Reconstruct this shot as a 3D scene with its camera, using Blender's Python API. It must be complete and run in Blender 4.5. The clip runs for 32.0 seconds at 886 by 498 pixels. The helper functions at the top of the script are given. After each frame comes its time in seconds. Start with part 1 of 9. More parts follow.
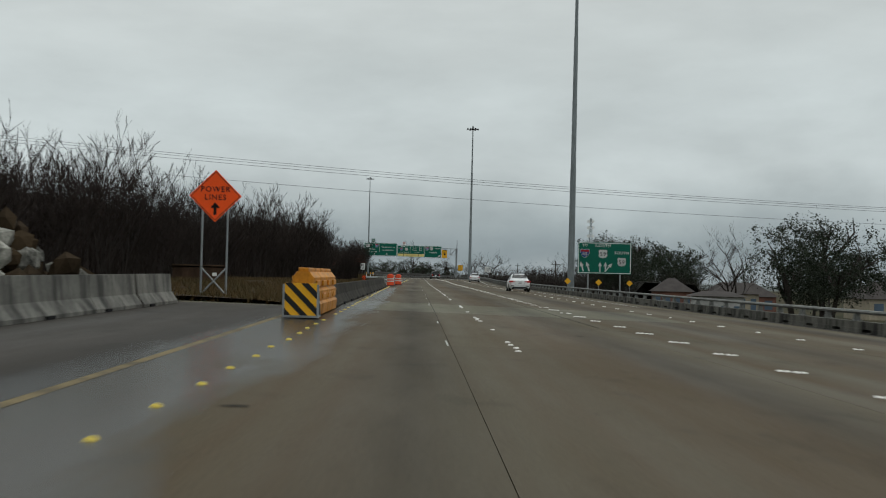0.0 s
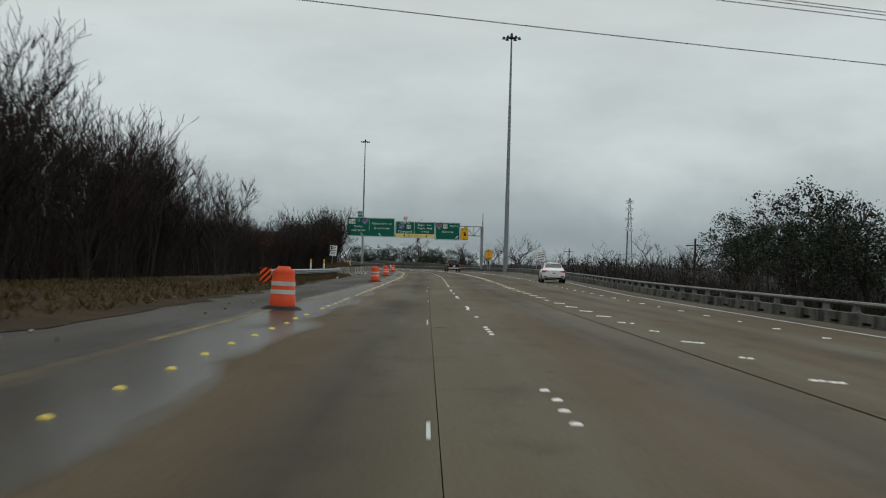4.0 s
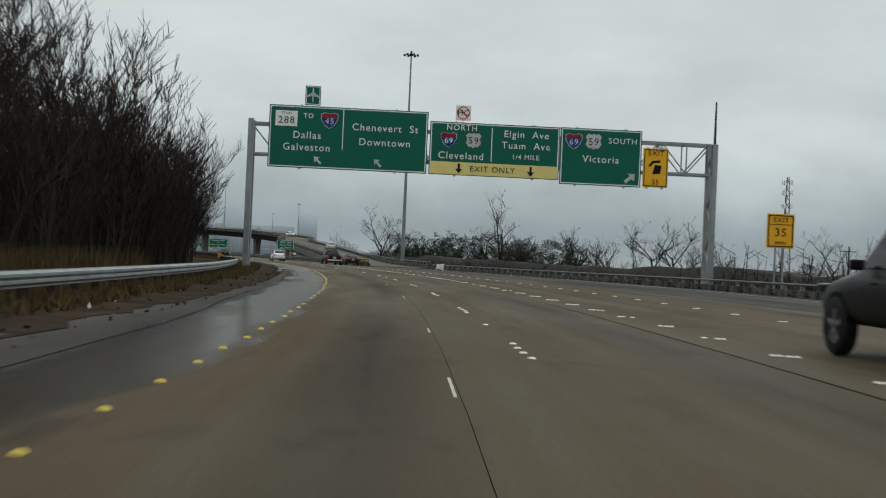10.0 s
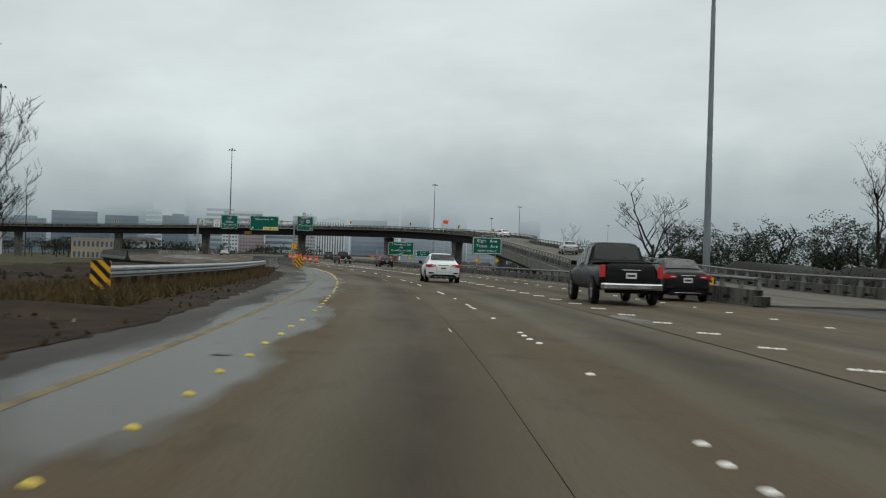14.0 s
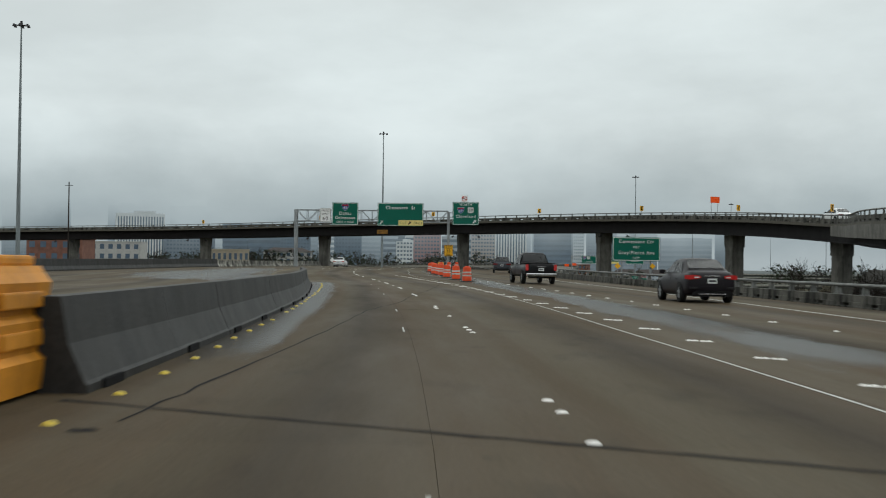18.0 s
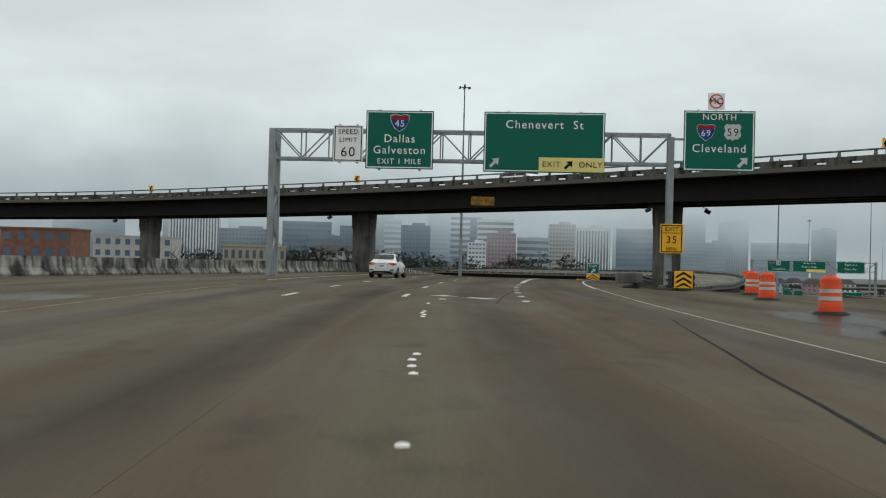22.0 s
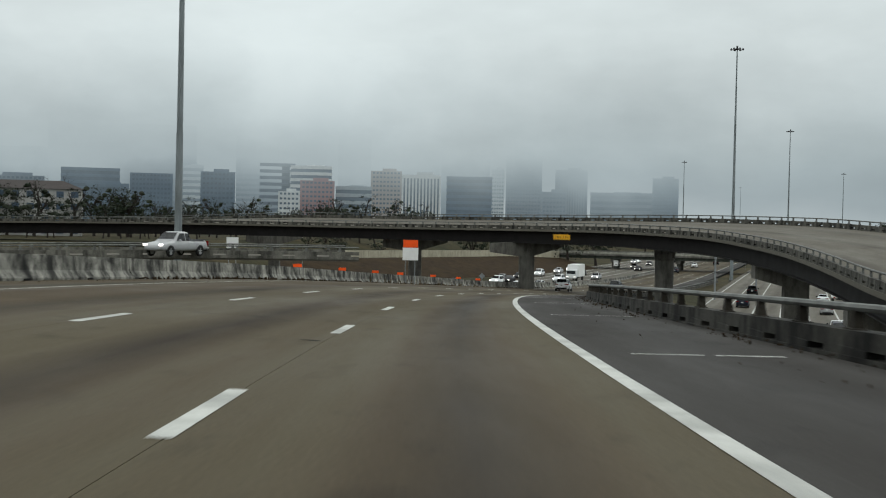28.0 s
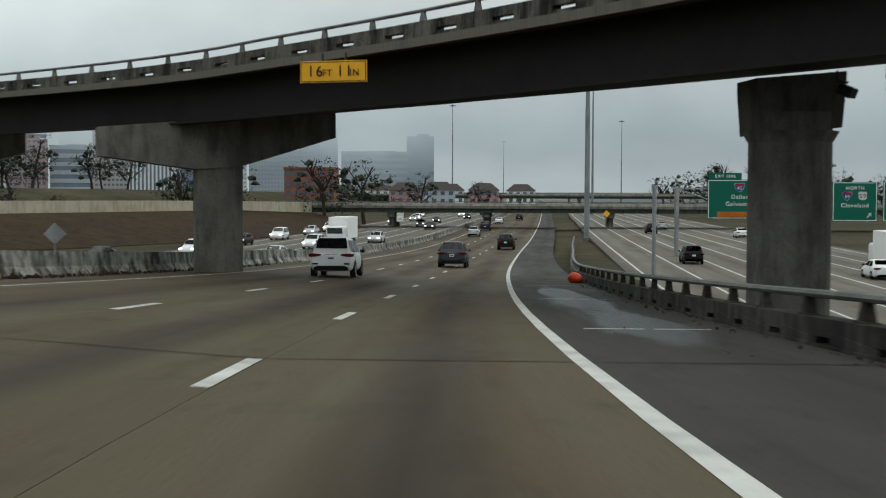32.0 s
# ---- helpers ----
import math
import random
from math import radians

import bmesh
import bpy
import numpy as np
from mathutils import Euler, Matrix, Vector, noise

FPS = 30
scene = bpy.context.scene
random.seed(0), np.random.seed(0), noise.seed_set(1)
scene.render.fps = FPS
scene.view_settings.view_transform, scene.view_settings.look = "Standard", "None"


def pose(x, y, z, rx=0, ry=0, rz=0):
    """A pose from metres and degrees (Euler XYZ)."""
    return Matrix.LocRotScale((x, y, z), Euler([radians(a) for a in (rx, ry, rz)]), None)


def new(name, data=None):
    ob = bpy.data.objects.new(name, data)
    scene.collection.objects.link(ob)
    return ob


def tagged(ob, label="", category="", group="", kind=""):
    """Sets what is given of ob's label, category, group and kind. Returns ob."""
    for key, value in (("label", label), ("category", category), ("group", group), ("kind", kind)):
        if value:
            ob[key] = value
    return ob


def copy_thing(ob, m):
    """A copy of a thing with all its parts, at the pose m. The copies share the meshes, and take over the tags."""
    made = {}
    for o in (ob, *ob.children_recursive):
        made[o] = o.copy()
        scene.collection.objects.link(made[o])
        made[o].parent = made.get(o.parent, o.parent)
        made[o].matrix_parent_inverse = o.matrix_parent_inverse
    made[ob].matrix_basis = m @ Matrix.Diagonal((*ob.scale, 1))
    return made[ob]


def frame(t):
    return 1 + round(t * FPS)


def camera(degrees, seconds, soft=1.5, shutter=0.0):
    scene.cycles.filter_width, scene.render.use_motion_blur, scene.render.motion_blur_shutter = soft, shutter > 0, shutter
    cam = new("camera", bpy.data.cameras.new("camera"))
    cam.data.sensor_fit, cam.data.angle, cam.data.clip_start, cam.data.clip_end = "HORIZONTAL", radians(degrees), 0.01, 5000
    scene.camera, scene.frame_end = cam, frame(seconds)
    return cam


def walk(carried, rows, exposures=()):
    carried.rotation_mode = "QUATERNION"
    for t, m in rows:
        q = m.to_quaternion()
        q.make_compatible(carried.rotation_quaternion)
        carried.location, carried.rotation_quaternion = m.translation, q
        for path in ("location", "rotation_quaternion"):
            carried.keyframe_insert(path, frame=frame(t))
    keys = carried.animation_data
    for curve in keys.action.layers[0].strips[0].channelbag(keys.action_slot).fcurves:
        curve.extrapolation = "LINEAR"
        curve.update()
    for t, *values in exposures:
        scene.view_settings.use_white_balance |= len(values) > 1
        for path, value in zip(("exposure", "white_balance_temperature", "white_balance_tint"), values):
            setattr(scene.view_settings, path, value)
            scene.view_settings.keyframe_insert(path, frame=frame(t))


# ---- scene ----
# ---- camera ----
cam = camera(39.21, 32.0, soft=1.1, shutter=0.2)
PATH = [
    (0.0, pose(0.00, 0.00, 1.14, 91.20, -1.40, -0.95)),
    (0.5, pose(0.01, 14.94, 1.15, 91.21, -1.41, -0.95)),
    (1.0, pose(0.02, 29.89, 1.15, 90.76, -1.52, -0.87)),
    (1.5, pose(0.04, 44.83, 1.16, 90.75, -1.67, -0.92)),
    (2.0, pose(0.06, 59.78, 1.19, 90.67, -1.53, -0.99)),
    (2.5, pose(0.06, 74.73, 1.22, 90.54, -1.28, -1.00)),
    (3.0, pose(-0.00, 89.69, 1.22, 90.74, -1.37, -0.40)),
    (3.5, pose(-0.11, 104.66, 1.22, 90.73, -1.46, -0.40)),
    (4.0, pose(-0.20, 119.62, 1.21, 90.70, -1.56, -0.55)),
    (4.5, pose(-0.27, 134.54, 1.19, 90.32, -1.68, -0.78)),
    (5.0, pose(-0.32, 149.42, 1.15, 90.26, -1.90, -0.74)),
    (5.5, pose(-0.35, 164.24, 1.12, 90.27, -1.98, -0.79)),
    (6.0, pose(-0.36, 179.01, 1.10, 90.42, -2.19, -0.91)),
    (6.5, pose(-0.36, 193.75, 1.08, 90.51, -1.80, -0.95)),
    (7.0, pose(-0.38, 208.46, 1.09, 90.82, -1.56, -0.65)),
    (7.5, pose(-0.42, 223.18, 1.10, 90.88, -1.37, -0.54)),
    (8.0, pose(-0.51, 237.91, 1.12, 90.94, -1.69, -0.33)),
    (8.5, pose(-0.70, 252.68, 1.12, 90.91, -2.15, 0.16)),
    (9.0, pose(-1.06, 267.46, 1.13, 91.15, -2.58, 1.08)),
    (9.5, pose(-1.65, 282.26, 1.14, 90.68, -2.78, 2.04)),
    (10.0, pose(-2.50, 297.04, 1.14, 90.51, -2.49, 3.00)),
    (10.5, pose(-3.64, 311.81, 1.14, 90.69, -2.66, 4.15)),
    (11.0, pose(-5.14, 326.54, 1.14, 90.73, -2.51, 5.82)),
    (11.5, pose(-6.99, 341.25, 1.14, 90.82, -2.43, 7.04)),
    (12.0, pose(-9.17, 355.94, 1.14, 90.90, -2.55, 8.12)),
    (12.5, pose(-11.65, 370.61, 1.14, 90.88, -2.70, 9.44)),
    (13.0, pose(-14.47, 385.24, 1.13, 90.69, -2.89, 10.67)),
    (13.5, pose(-17.64, 399.83, 1.13, 90.64, -2.11, 12.07)),
    (14.0, pose(-21.12, 414.36, 1.12, 90.51, -1.71, 13.24)),
    (14.5, pose(-24.86, 428.84, 1.12, 90.53, -1.20, 14.15)),
    (15.0, pose(-28.83, 443.26, 1.12, 90.74, -1.14, 15.02)),
    (15.5, pose(-33.04, 457.62, 1.12, 90.74, -1.07, 16.00)),
    (16.0, pose(-37.51, 471.88, 1.11, 90.74, -0.98, 17.15)),
    (16.5, pose(-42.27, 486.03, 1.12, 90.59, -0.88, 18.46)),
    (17.0, pose(-47.32, 500.05, 1.12, 90.84, -0.65, 19.76)),
    (17.5, pose(-52.63, 513.96, 1.13, 90.74, -0.84, 20.76)),
    (18.0, pose(-58.20, 527.78, 1.13, 90.77, -0.70, 21.59)),
    (18.5, pose(-64.01, 541.50, 1.13, 90.92, -1.01, 22.59)),
    (19.0, pose(-70.09, 555.09, 1.15, 90.99, -0.72, 23.89)),
    (19.5, pose(-76.42, 568.49, 1.17, 90.78, -0.27, 24.94)),
    (20.0, pose(-82.93, 581.70, 1.21, 90.87, -0.73, 25.98)),
    (20.5, pose(-89.55, 594.75, 1.25, 90.89, -1.14, 26.26)),
    (21.0, pose(-96.17, 607.71, 1.32, 90.77, -1.24, 26.19)),
    (21.5, pose(-102.70, 620.67, 1.40, 91.00, -1.65, 25.69)),
    (22.0, pose(-109.06, 633.69, 1.49, 90.83, -1.49, 24.71)),
    (22.5, pose(-115.21, 646.84, 1.57, 90.95, -1.55, 23.76)),
    (23.0, pose(-121.13, 660.16, 1.65, 91.07, -1.65, 22.66)),
    (23.5, pose(-126.81, 673.69, 1.73, 91.20, -1.43, 21.41)),
    (24.0, pose(-132.25, 687.38, 1.81, 91.19, -1.59, 20.43)),
    (24.5, pose(-137.49, 701.14, 1.87, 91.21, -1.53, 19.69)),
    (25.0, pose(-142.55, 714.95, 1.91, 90.99, -1.57, 18.97)),
    (25.5, pose(-147.48, 728.79, 1.88, 90.82, -1.21, 18.47)),
    (26.0, pose(-152.31, 742.65, 1.78, 90.19, -1.40, 18.30)),
    (26.5, pose(-157.09, 756.51, 1.59, 89.85, -1.60, 18.06)),
    (27.0, pose(-161.79, 770.41, 1.32, 89.50, -1.82, 17.69)),
    (27.5, pose(-166.38, 784.35, 0.96, 89.16, -2.06, 17.07)),
    (28.0, pose(-170.83, 798.34, 0.52, 88.90, -1.23, 16.47)),
    (28.5, pose(-175.07, 812.42, 0.03, 88.75, -1.05, 15.38)),
    (29.0, pose(-179.03, 826.58, -0.50, 88.86, -0.91, 14.30)),
    (29.5, pose(-182.65, 840.86, -1.07, 88.60, -0.59, 12.63)),
    (30.0, pose(-185.82, 855.25, -1.69, 88.24, -0.68, 10.72)),
    (30.5, pose(-188.49, 869.75, -2.36, 88.05, -0.63, 8.82)),
    (31.0, pose(-190.64, 884.34, -3.08, 87.86, -0.53, 7.17)),
    (31.5, pose(-192.48, 898.98, -3.84, 87.69, -0.40, 5.83)),
    (32.0, pose(-194.02, 913.66, -4.65, 87.51, -0.21, 4.94)),
]
walk(cam, PATH, [(0.0, 0.1), (6.0, 0.18), (9.0, 0.21), (12.0, 0.22), (14.0, 0.31), (17.0, 0.37), (19.0, 0.4), (23.0, 0.41), (25.0, 0.54), (28.0, 0.40), (30.0, 0.38), (32.0, 0.42)])

# ---- light: low overcast, fog over the city ----
world = bpy.data.worlds.new("overcast_sky")
scene.world = world
world.use_nodes = True
wn, wl = world.node_tree.nodes, world.node_tree.links
bg = wn["Background"]
skytex = wn.new("ShaderNodeTexSky")
skytex.sky_type, skytex.sun_disc = 'NISHITA', False
skytex.sun_elevation, skytex.sun_rotation = radians(48), radians(150)
skytex.air_density, skytex.dust_density = 1.6, 6.0
hsv = wn.new("ShaderNodeHueSaturation")
hsv.inputs["Saturation"].default_value, hsv.inputs["Value"].default_value = 0.1, 0.1
wl.new(skytex.outputs["Color"], hsv.inputs["Color"])
tc = wn.new("ShaderNodeTexCoord")
mp = wn.new("ShaderNodeMapping")
mp.inputs["Scale"].default_value = (1.2, 1.2, 4.0)
wl.new(tc.outputs["Generated"], mp.inputs["Vector"])
cl = wn.new("ShaderNodeTexNoise")
cl.inputs["Scale"].default_value, cl.inputs["Detail"].default_value, cl.inputs["Roughness"].default_value = 3.2, 6, 0.55
wl.new(mp.outputs["Vector"], cl.inputs["Vector"])
sep = wn.new("ShaderNodeSeparateXYZ")
wl.new(tc.outputs["Generated"], sep.inputs["Vector"])
grad = wn.new("ShaderNodeValToRGB")
grad.color_ramp.elements[0].position, grad.color_ramp.elements[0].color = 0.0, (0.385, 0.435, 0.45, 1)
grad.color_ramp.elements[1].position, grad.color_ramp.elements[1].color = 0.30, (0.63, 0.685, 0.68, 1)
for at_z, tone in ((0.09, (0.52, 0.57, 0.57, 1)), (0.6, (0.82, 0.87, 0.855, 1)), (1.0, (0.98, 1.03, 1.0, 1))):
    e = grad.color_ramp.elements.new(at_z)
    e.color = tone
wl.new(sep.outputs["Z"], grad.inputs["Fac"])
cr = wn.new("ShaderNodeMapRange")
cr.inputs["From Min"].default_value, cr.inputs["From Max"].default_value = 0.35, 0.68
cr.inputs["To Min"].default_value, cr.inputs["To Max"].default_value = 0.84, 1.07
wl.new(cl.outputs["Fac"], cr.inputs["Value"])
mul = wn.new("ShaderNodeVectorMath")
mul.operation = 'SCALE'
wl.new(grad.outputs["Color"], mul.inputs[0])
wl.new(cr.outputs["Result"], mul.inputs["Scale"])
mix = wn.new("ShaderNodeMix")
mix.data_type = 'RGBA'
mix.inputs["Factor"].default_value = 0.9
wl.new(hsv.outputs["Color"], mix.inputs["A"])
wl.new(mul.outputs["Vector"], mix.inputs["B"])
wl.new(mix.outputs["Result"], bg.inputs["Color"])
bg.inputs["Strength"].default_value = 1.0
sun = new("sun", bpy.data.lights.new("sun", 'SUN'))
sun.data.energy, sun.data.angle, sun.data.color = 0.3, radians(40), (0.95, 0.97, 0.93)
sun.matrix_world = pose(0, 0, 60, 42, 0, 150)
scene.view_settings.exposure = 0.0

# ---- materials ----
def material(name, color, rough=0.7, metal=0.0, var=0.18, scale=3.0, fine=40.0, bump=0.15, color2=None, spec=0.2, rand=0.0, stain=0.0, streak=0.0):
    """Procedural surface: base colour with variation at two scales, fine relief and wear."""
    m = bpy.data.materials.new(name)
    m.use_nodes = True
    n, l = m.node_tree.nodes, m.node_tree.links
    b = n["Principled BSDF"]
    b.inputs["Metallic"].default_value = metal
    b.inputs["Specular IOR Level"].default_value = spec
    geo = n.new("ShaderNodeNewGeometry")
    big = n.new("ShaderNodeTexNoise")
    big.inputs["Scale"].default_value, big.inputs["Detail"].default_value = scale, 4
    l.new(geo.outputs["Position"], big.inputs["Vector"])
    small = n.new("ShaderNodeTexNoise")
    small.inputs["Scale"].default_value, small.inputs["Detail"].default_value = fine, 3
    l.new(geo.outputs["Position"], small.inputs["Vector"])
    c2 = color2 or tuple(c * 0.6 for c in color)
    ramp = n.new("ShaderNodeValToRGB")
    ramp.color_ramp.elements[0].position, ramp.color_ramp.elements[0].color = 0.32, (*c2, 1)
    ramp.color_ramp.elements[1].position, ramp.color_ramp.elements[1].color = 0.66, (*color, 1)
    l.new(big.outputs["Fac"], ramp.inputs["Fac"])
    base = n.new("ShaderNodeMix")
    base.data_type = 'RGBA'
    base.inputs["Factor"].default_value = min(1.0, var * 3)
    base.inputs["A"].default_value = (*color, 1)
    l.new(ramp.outputs["Color"], base.inputs["B"])
    mr = n.new("ShaderNodeMapRange")
    mr.inputs["From Min"].default_value, mr.inputs["From Max"].default_value = 0.3, 0.7
    mr.inputs["To Min"].default_value, mr.inputs["To Max"].default_value = 1 - var * 0.6, 1 + var * 0.6
    l.new(small.outputs["Fac"], mr.inputs["Value"])
    sc = n.new("ShaderNodeVectorMath")
    sc.operation = 'SCALE'
    l.new(base.outputs["Result"], sc.inputs[0])
    last = mr.outputs["Result"]
    if rand:
        oi = n.new("ShaderNodeObjectInfo")
        rr = n.new("ShaderNodeMapRange")
        rr.inputs["To Min"].default_value, rr.inputs["To Max"].default_value = 1 - rand, 1 + rand
        l.new(oi.outputs["Random"], rr.inputs["Value"])
        mm = n.new("ShaderNodeMath")
        mm.operation = 'MULTIPLY'
        l.new(last, mm.inputs[0])
        l.new(rr.outputs["Result"], mm.inputs[1])
        last = mm.outputs["Value"]
    l.new(last, sc.inputs["Scale"])
    out = sc.outputs["Vector"]
    for amount, shape in ((stain, (0.5, 0.5, 0.5)), (streak, (1.0, 1.0, 0.22))):
        if amount:
            mp_ = n.new("ShaderNodeMapping")
            mp_.inputs["Scale"].default_value = shape
            l.new(geo.outputs["Position"], mp_.inputs["Vector"])
            st = n.new("ShaderNodeTexNoise")
            st.inputs["Scale"].default_value, st.inputs["Detail"].default_value, st.inputs["Roughness"].default_value = 1.6, 6, 0.65
            l.new(mp_.outputs["Vector"], st.inputs["Vector"])
            sr = n.new("ShaderNodeMapRange")
            sr.inputs["From Min"].default_value, sr.inputs["From Max"].default_value = 0.44, 0.62
            sr.inputs["To Min"].default_value, sr.inputs["To Max"].default_value = 1.0, 1.0 - amount
            l.new(st.outputs["Fac"], sr.inputs["Value"])
            s2 = n.new("ShaderNodeVectorMath")
            s2.operation = 'SCALE'
            l.new(out, s2.inputs[0])
            l.new(sr.outputs["Result"], s2.inputs["Scale"])
            out = s2.outputs["Vector"]
    l.new(out, b.inputs["Base Color"])
    ro = n.new("ShaderNodeMapRange")
    ro.inputs["To Min"].default_value, ro.inputs["To Max"].default_value = max(0.02, rough - 0.12), min(1.0, rough + 0.12)
    l.new(big.outputs["Fac"], ro.inputs["Value"])
    l.new(ro.outputs["Result"], b.inputs["Roughness"])
    if bump:
        bp = n.new("ShaderNodeBump")
        bp.inputs["Strength"].default_value, bp.inputs["Distance"].default_value = bump, 0.02
        l.new(small.outputs["Fac"], bp.inputs["Height"])
        l.new(bp.outputs["Normal"], b.inputs["Normal"])
    return m

# ---- the line of the road: left lane's middle, one knot about every 60 m ----
KX = (-0.2, -0.48, -0.83, -1.01, -1.07, -2.81, -9.24, -21.09, -37.89, -58.76, -83.58, -111.06, -135.32, -155.4, -174.14, -189.24, -197.72, -201.4, -202.5, -202.2, -202.0, -202.0, -202.2, -202.4, -202.6, -202.8, -203.0, -203.2)
KY = (0.0, 59.78, 119.62, 179.01, 237.91, 297.02, 355.93, 414.37, 471.76, 527.54, 581.37, 632.74, 686.19, 741.57, 797.31, 854.56, 913.3, 973.2, 1033.2, 1093.2, 1153.2, 1213.2, 1273.2, 1333.2, 1393.2, 1453.2, 1513.2, 1573.2)
KZ = (0.0, 0.06, 0.08, -0.04, -0.03, -0.01, 0.0, -0.02, -0.03, -0.01, 0.07, 0.35, 0.67, 0.63, -0.62, -2.83, -5.79, -8.7, -10.4, -11.0, -11.1, -11.2, -11.2, -11.2, -11.2, -11.2, -11.2, -11.2)
KC = (-0.013, -0.023, -0.021, -0.004, 0.014, 0.014, 0.005, -0.002, -0.005, -0.005, -0.003, -0.001, 0.0, 0.0, 0.0, -0.002, -0.002) + (0.0,) * 11


def spline(knots, n):
    """Points of a smooth curve through the knots, n to a span."""
    p = np.array(knots, float)
    p = np.vstack([2 * p[0] - p[1], p, 2 * p[-1] - p[-2]])
    rows = []
    for i in range(1, len(p) - 2):
        a, b, c, d = p[i - 1], p[i], p[i + 1], p[i + 2]
        for k in range(n):
            u = k / n
            rows.append(0.5 * (2 * b + (c - a) * u + (2 * a - 5 * b + 4 * c - d) * u * u + (3 * b - a - 3 * c + d) * u ** 3))
    rows.append(p[-2])
    return np.array(rows)


LINE = spline([(-0.1, -90, 0, -0.01)] + list(zip(KX, KY, KZ, KC)), 24)
ALONG = np.concatenate([[0], np.cumsum(np.hypot(*np.diff(LINE[:, :2], axis=0).T))])
ALONG -= ALONG[24]


def spot(s, d=0.0, z=0.0):
    """The place s metres along the road, d to the right of its line, z above the pavement."""
    v = [np.interp(s, ALONG, LINE[:, i]) for i in range(4)]
    tx = np.interp(s + 1, ALONG, LINE[:, 0]) - np.interp(s - 1, ALONG, LINE[:, 0])
    ty = np.interp(s + 1, ALONG, LINE[:, 1]) - np.interp(s - 1, ALONG, LINE[:, 1])
    n = math.hypot(tx, ty)
    bank = np.interp(s, (740, 765, 850, 910, 960, 1020, 1100), (0, 0.022, 0.055, 0.07, 0.07, 0.05, 0)) * max(0.0, min(7.35, 1.75 - d))
    return Vector((v[0] + ty / n * d, v[1] - tx / n * d, v[2] + v[3] * max(-14.0, min(22.0, d)) + bank + z))


def heading(s):
    """The road's yaw in degrees at s: 0 is along y, turning left is positive."""
    a, b = spot(s - 2), spot(s + 2)
    return math.degrees(math.atan2(-(b.x - a.x), b.y - a.y))


def stand(s, d, z=0.0, turn=0.0):
    """A pose on the pavement, its y along the road."""
    return Matrix.Translation(spot(s, d, z)) @ pose(0, 0, 0, 0, 0, heading(s) + turn)


def nearest(x, y):
    i = int(np.argmin((LINE[:, 0] - x) ** 2 + (LINE[:, 1] - y) ** 2))
    i = max(1, min(len(LINE) - 2, i))
    t = LINE[i + 1, :2] - LINE[i - 1, :2]
    t = t / np.hypot(*t)
    vx, vy = x - LINE[i, 0], y - LINE[i, 1]
    return ALONG[i] + vx * t[0] + vy * t[1], vx * t[1] - vy * t[0]


# ---- building helpers ----
def mesh_of(bm, name, mat, smooth=False):
    me = bpy.data.meshes.new(name)
    bmesh.ops.recalc_face_normals(bm, faces=bm.faces)
    bm.to_mesh(me)
    bm.free()
    for m in (mat if isinstance(mat, (list, tuple)) else [mat]):
        me.materials.append(m)
    if smooth:
        me.polygons.foreach_set("use_smooth", [True] * len(me.polygons))
    return me


def part(name, bm, mat, parent, label="", smooth=False, at=None):
    ob = new(name, mesh_of(bm, name, mat, smooth) if isinstance(bm, bmesh.types.BMesh) else bm)
    ob.parent = parent
    if at is not None:
        ob.matrix_local = at
    return tagged(ob, label) if label else ob


def thing(name, label, category, group="", kind="", at=None):
    ob = new(name)
    ob.empty_display_size = 0.2
    if at is not None:
        ob.matrix_world = at
    return tagged(ob, label, category, group, kind)


def solo(name, bm, mat, label, category, group="", kind="", at=None, smooth=False):
    ob = new(name, mesh_of(bm, name, mat, smooth))
    if at is not None:
        ob.matrix_world = at
    return tagged(ob, label, category, group, kind)


def box(bm, c, size, m=None, bevel=0.0):
    r = bmesh.ops.create_cube(bm, size=1.0)
    mat = Matrix.Translation(c) @ Matrix.Diagonal((*size, 1))
    if m is not None:
        mat = m @ mat
    bmesh.ops.transform(bm, matrix=mat, verts=r["verts"])
    if bevel:
        es = list({e for v in r["verts"] for e in v.link_edges})
        bmesh.ops.bevel(bm, geom=es, offset=bevel, segments=2, affect='EDGES', profile=0.6)
    return bm


def rod(bm, a, b, r0, r1=None, n=8):
    a, b = Vector(a), Vector(b)
    d = b - a
    m = Matrix.Translation((a + b) / 2) @ d.to_track_quat('Z', 'Y').to_matrix().to_4x4()
    bmesh.ops.create_cone(bm, cap_ends=True, segments=n, radius1=r0, radius2=r0 if r1 is None else r1, depth=d.length, matrix=m)
    return bm


def sweep(bm, frames, profile, closed=True, mi=0):
    """A profile of (right, up) points carried along frames of (place, right vector)."""
    rings = []
    for p, r in frames:
        rings.append([bm.verts.new((p.x + r.x * u, p.y + r.y * u, p.z + w)) for u, w in profile])
    n = len(profile)
    for a, b in zip(rings, rings[1:]):
        for i in range(n if closed else n - 1):
            f = bm.faces.new((a[i], a[(i + 1) % n], b[(i + 1) % n], b[i]))
            f.material_index = mi
    if closed:
        bm.faces.new(rings[0])
        bm.faces.new(list(reversed(rings[-1])))
    return bm


def right_of(s):
    h = radians(heading(s))
    return Vector((math.cos(h), math.sin(h), 0))


def span(s0, s1, step):
    n = max(1, int(round((s1 - s0) / step)))
    return [s0 + (s1 - s0) * i / n for i in range(n + 1)]


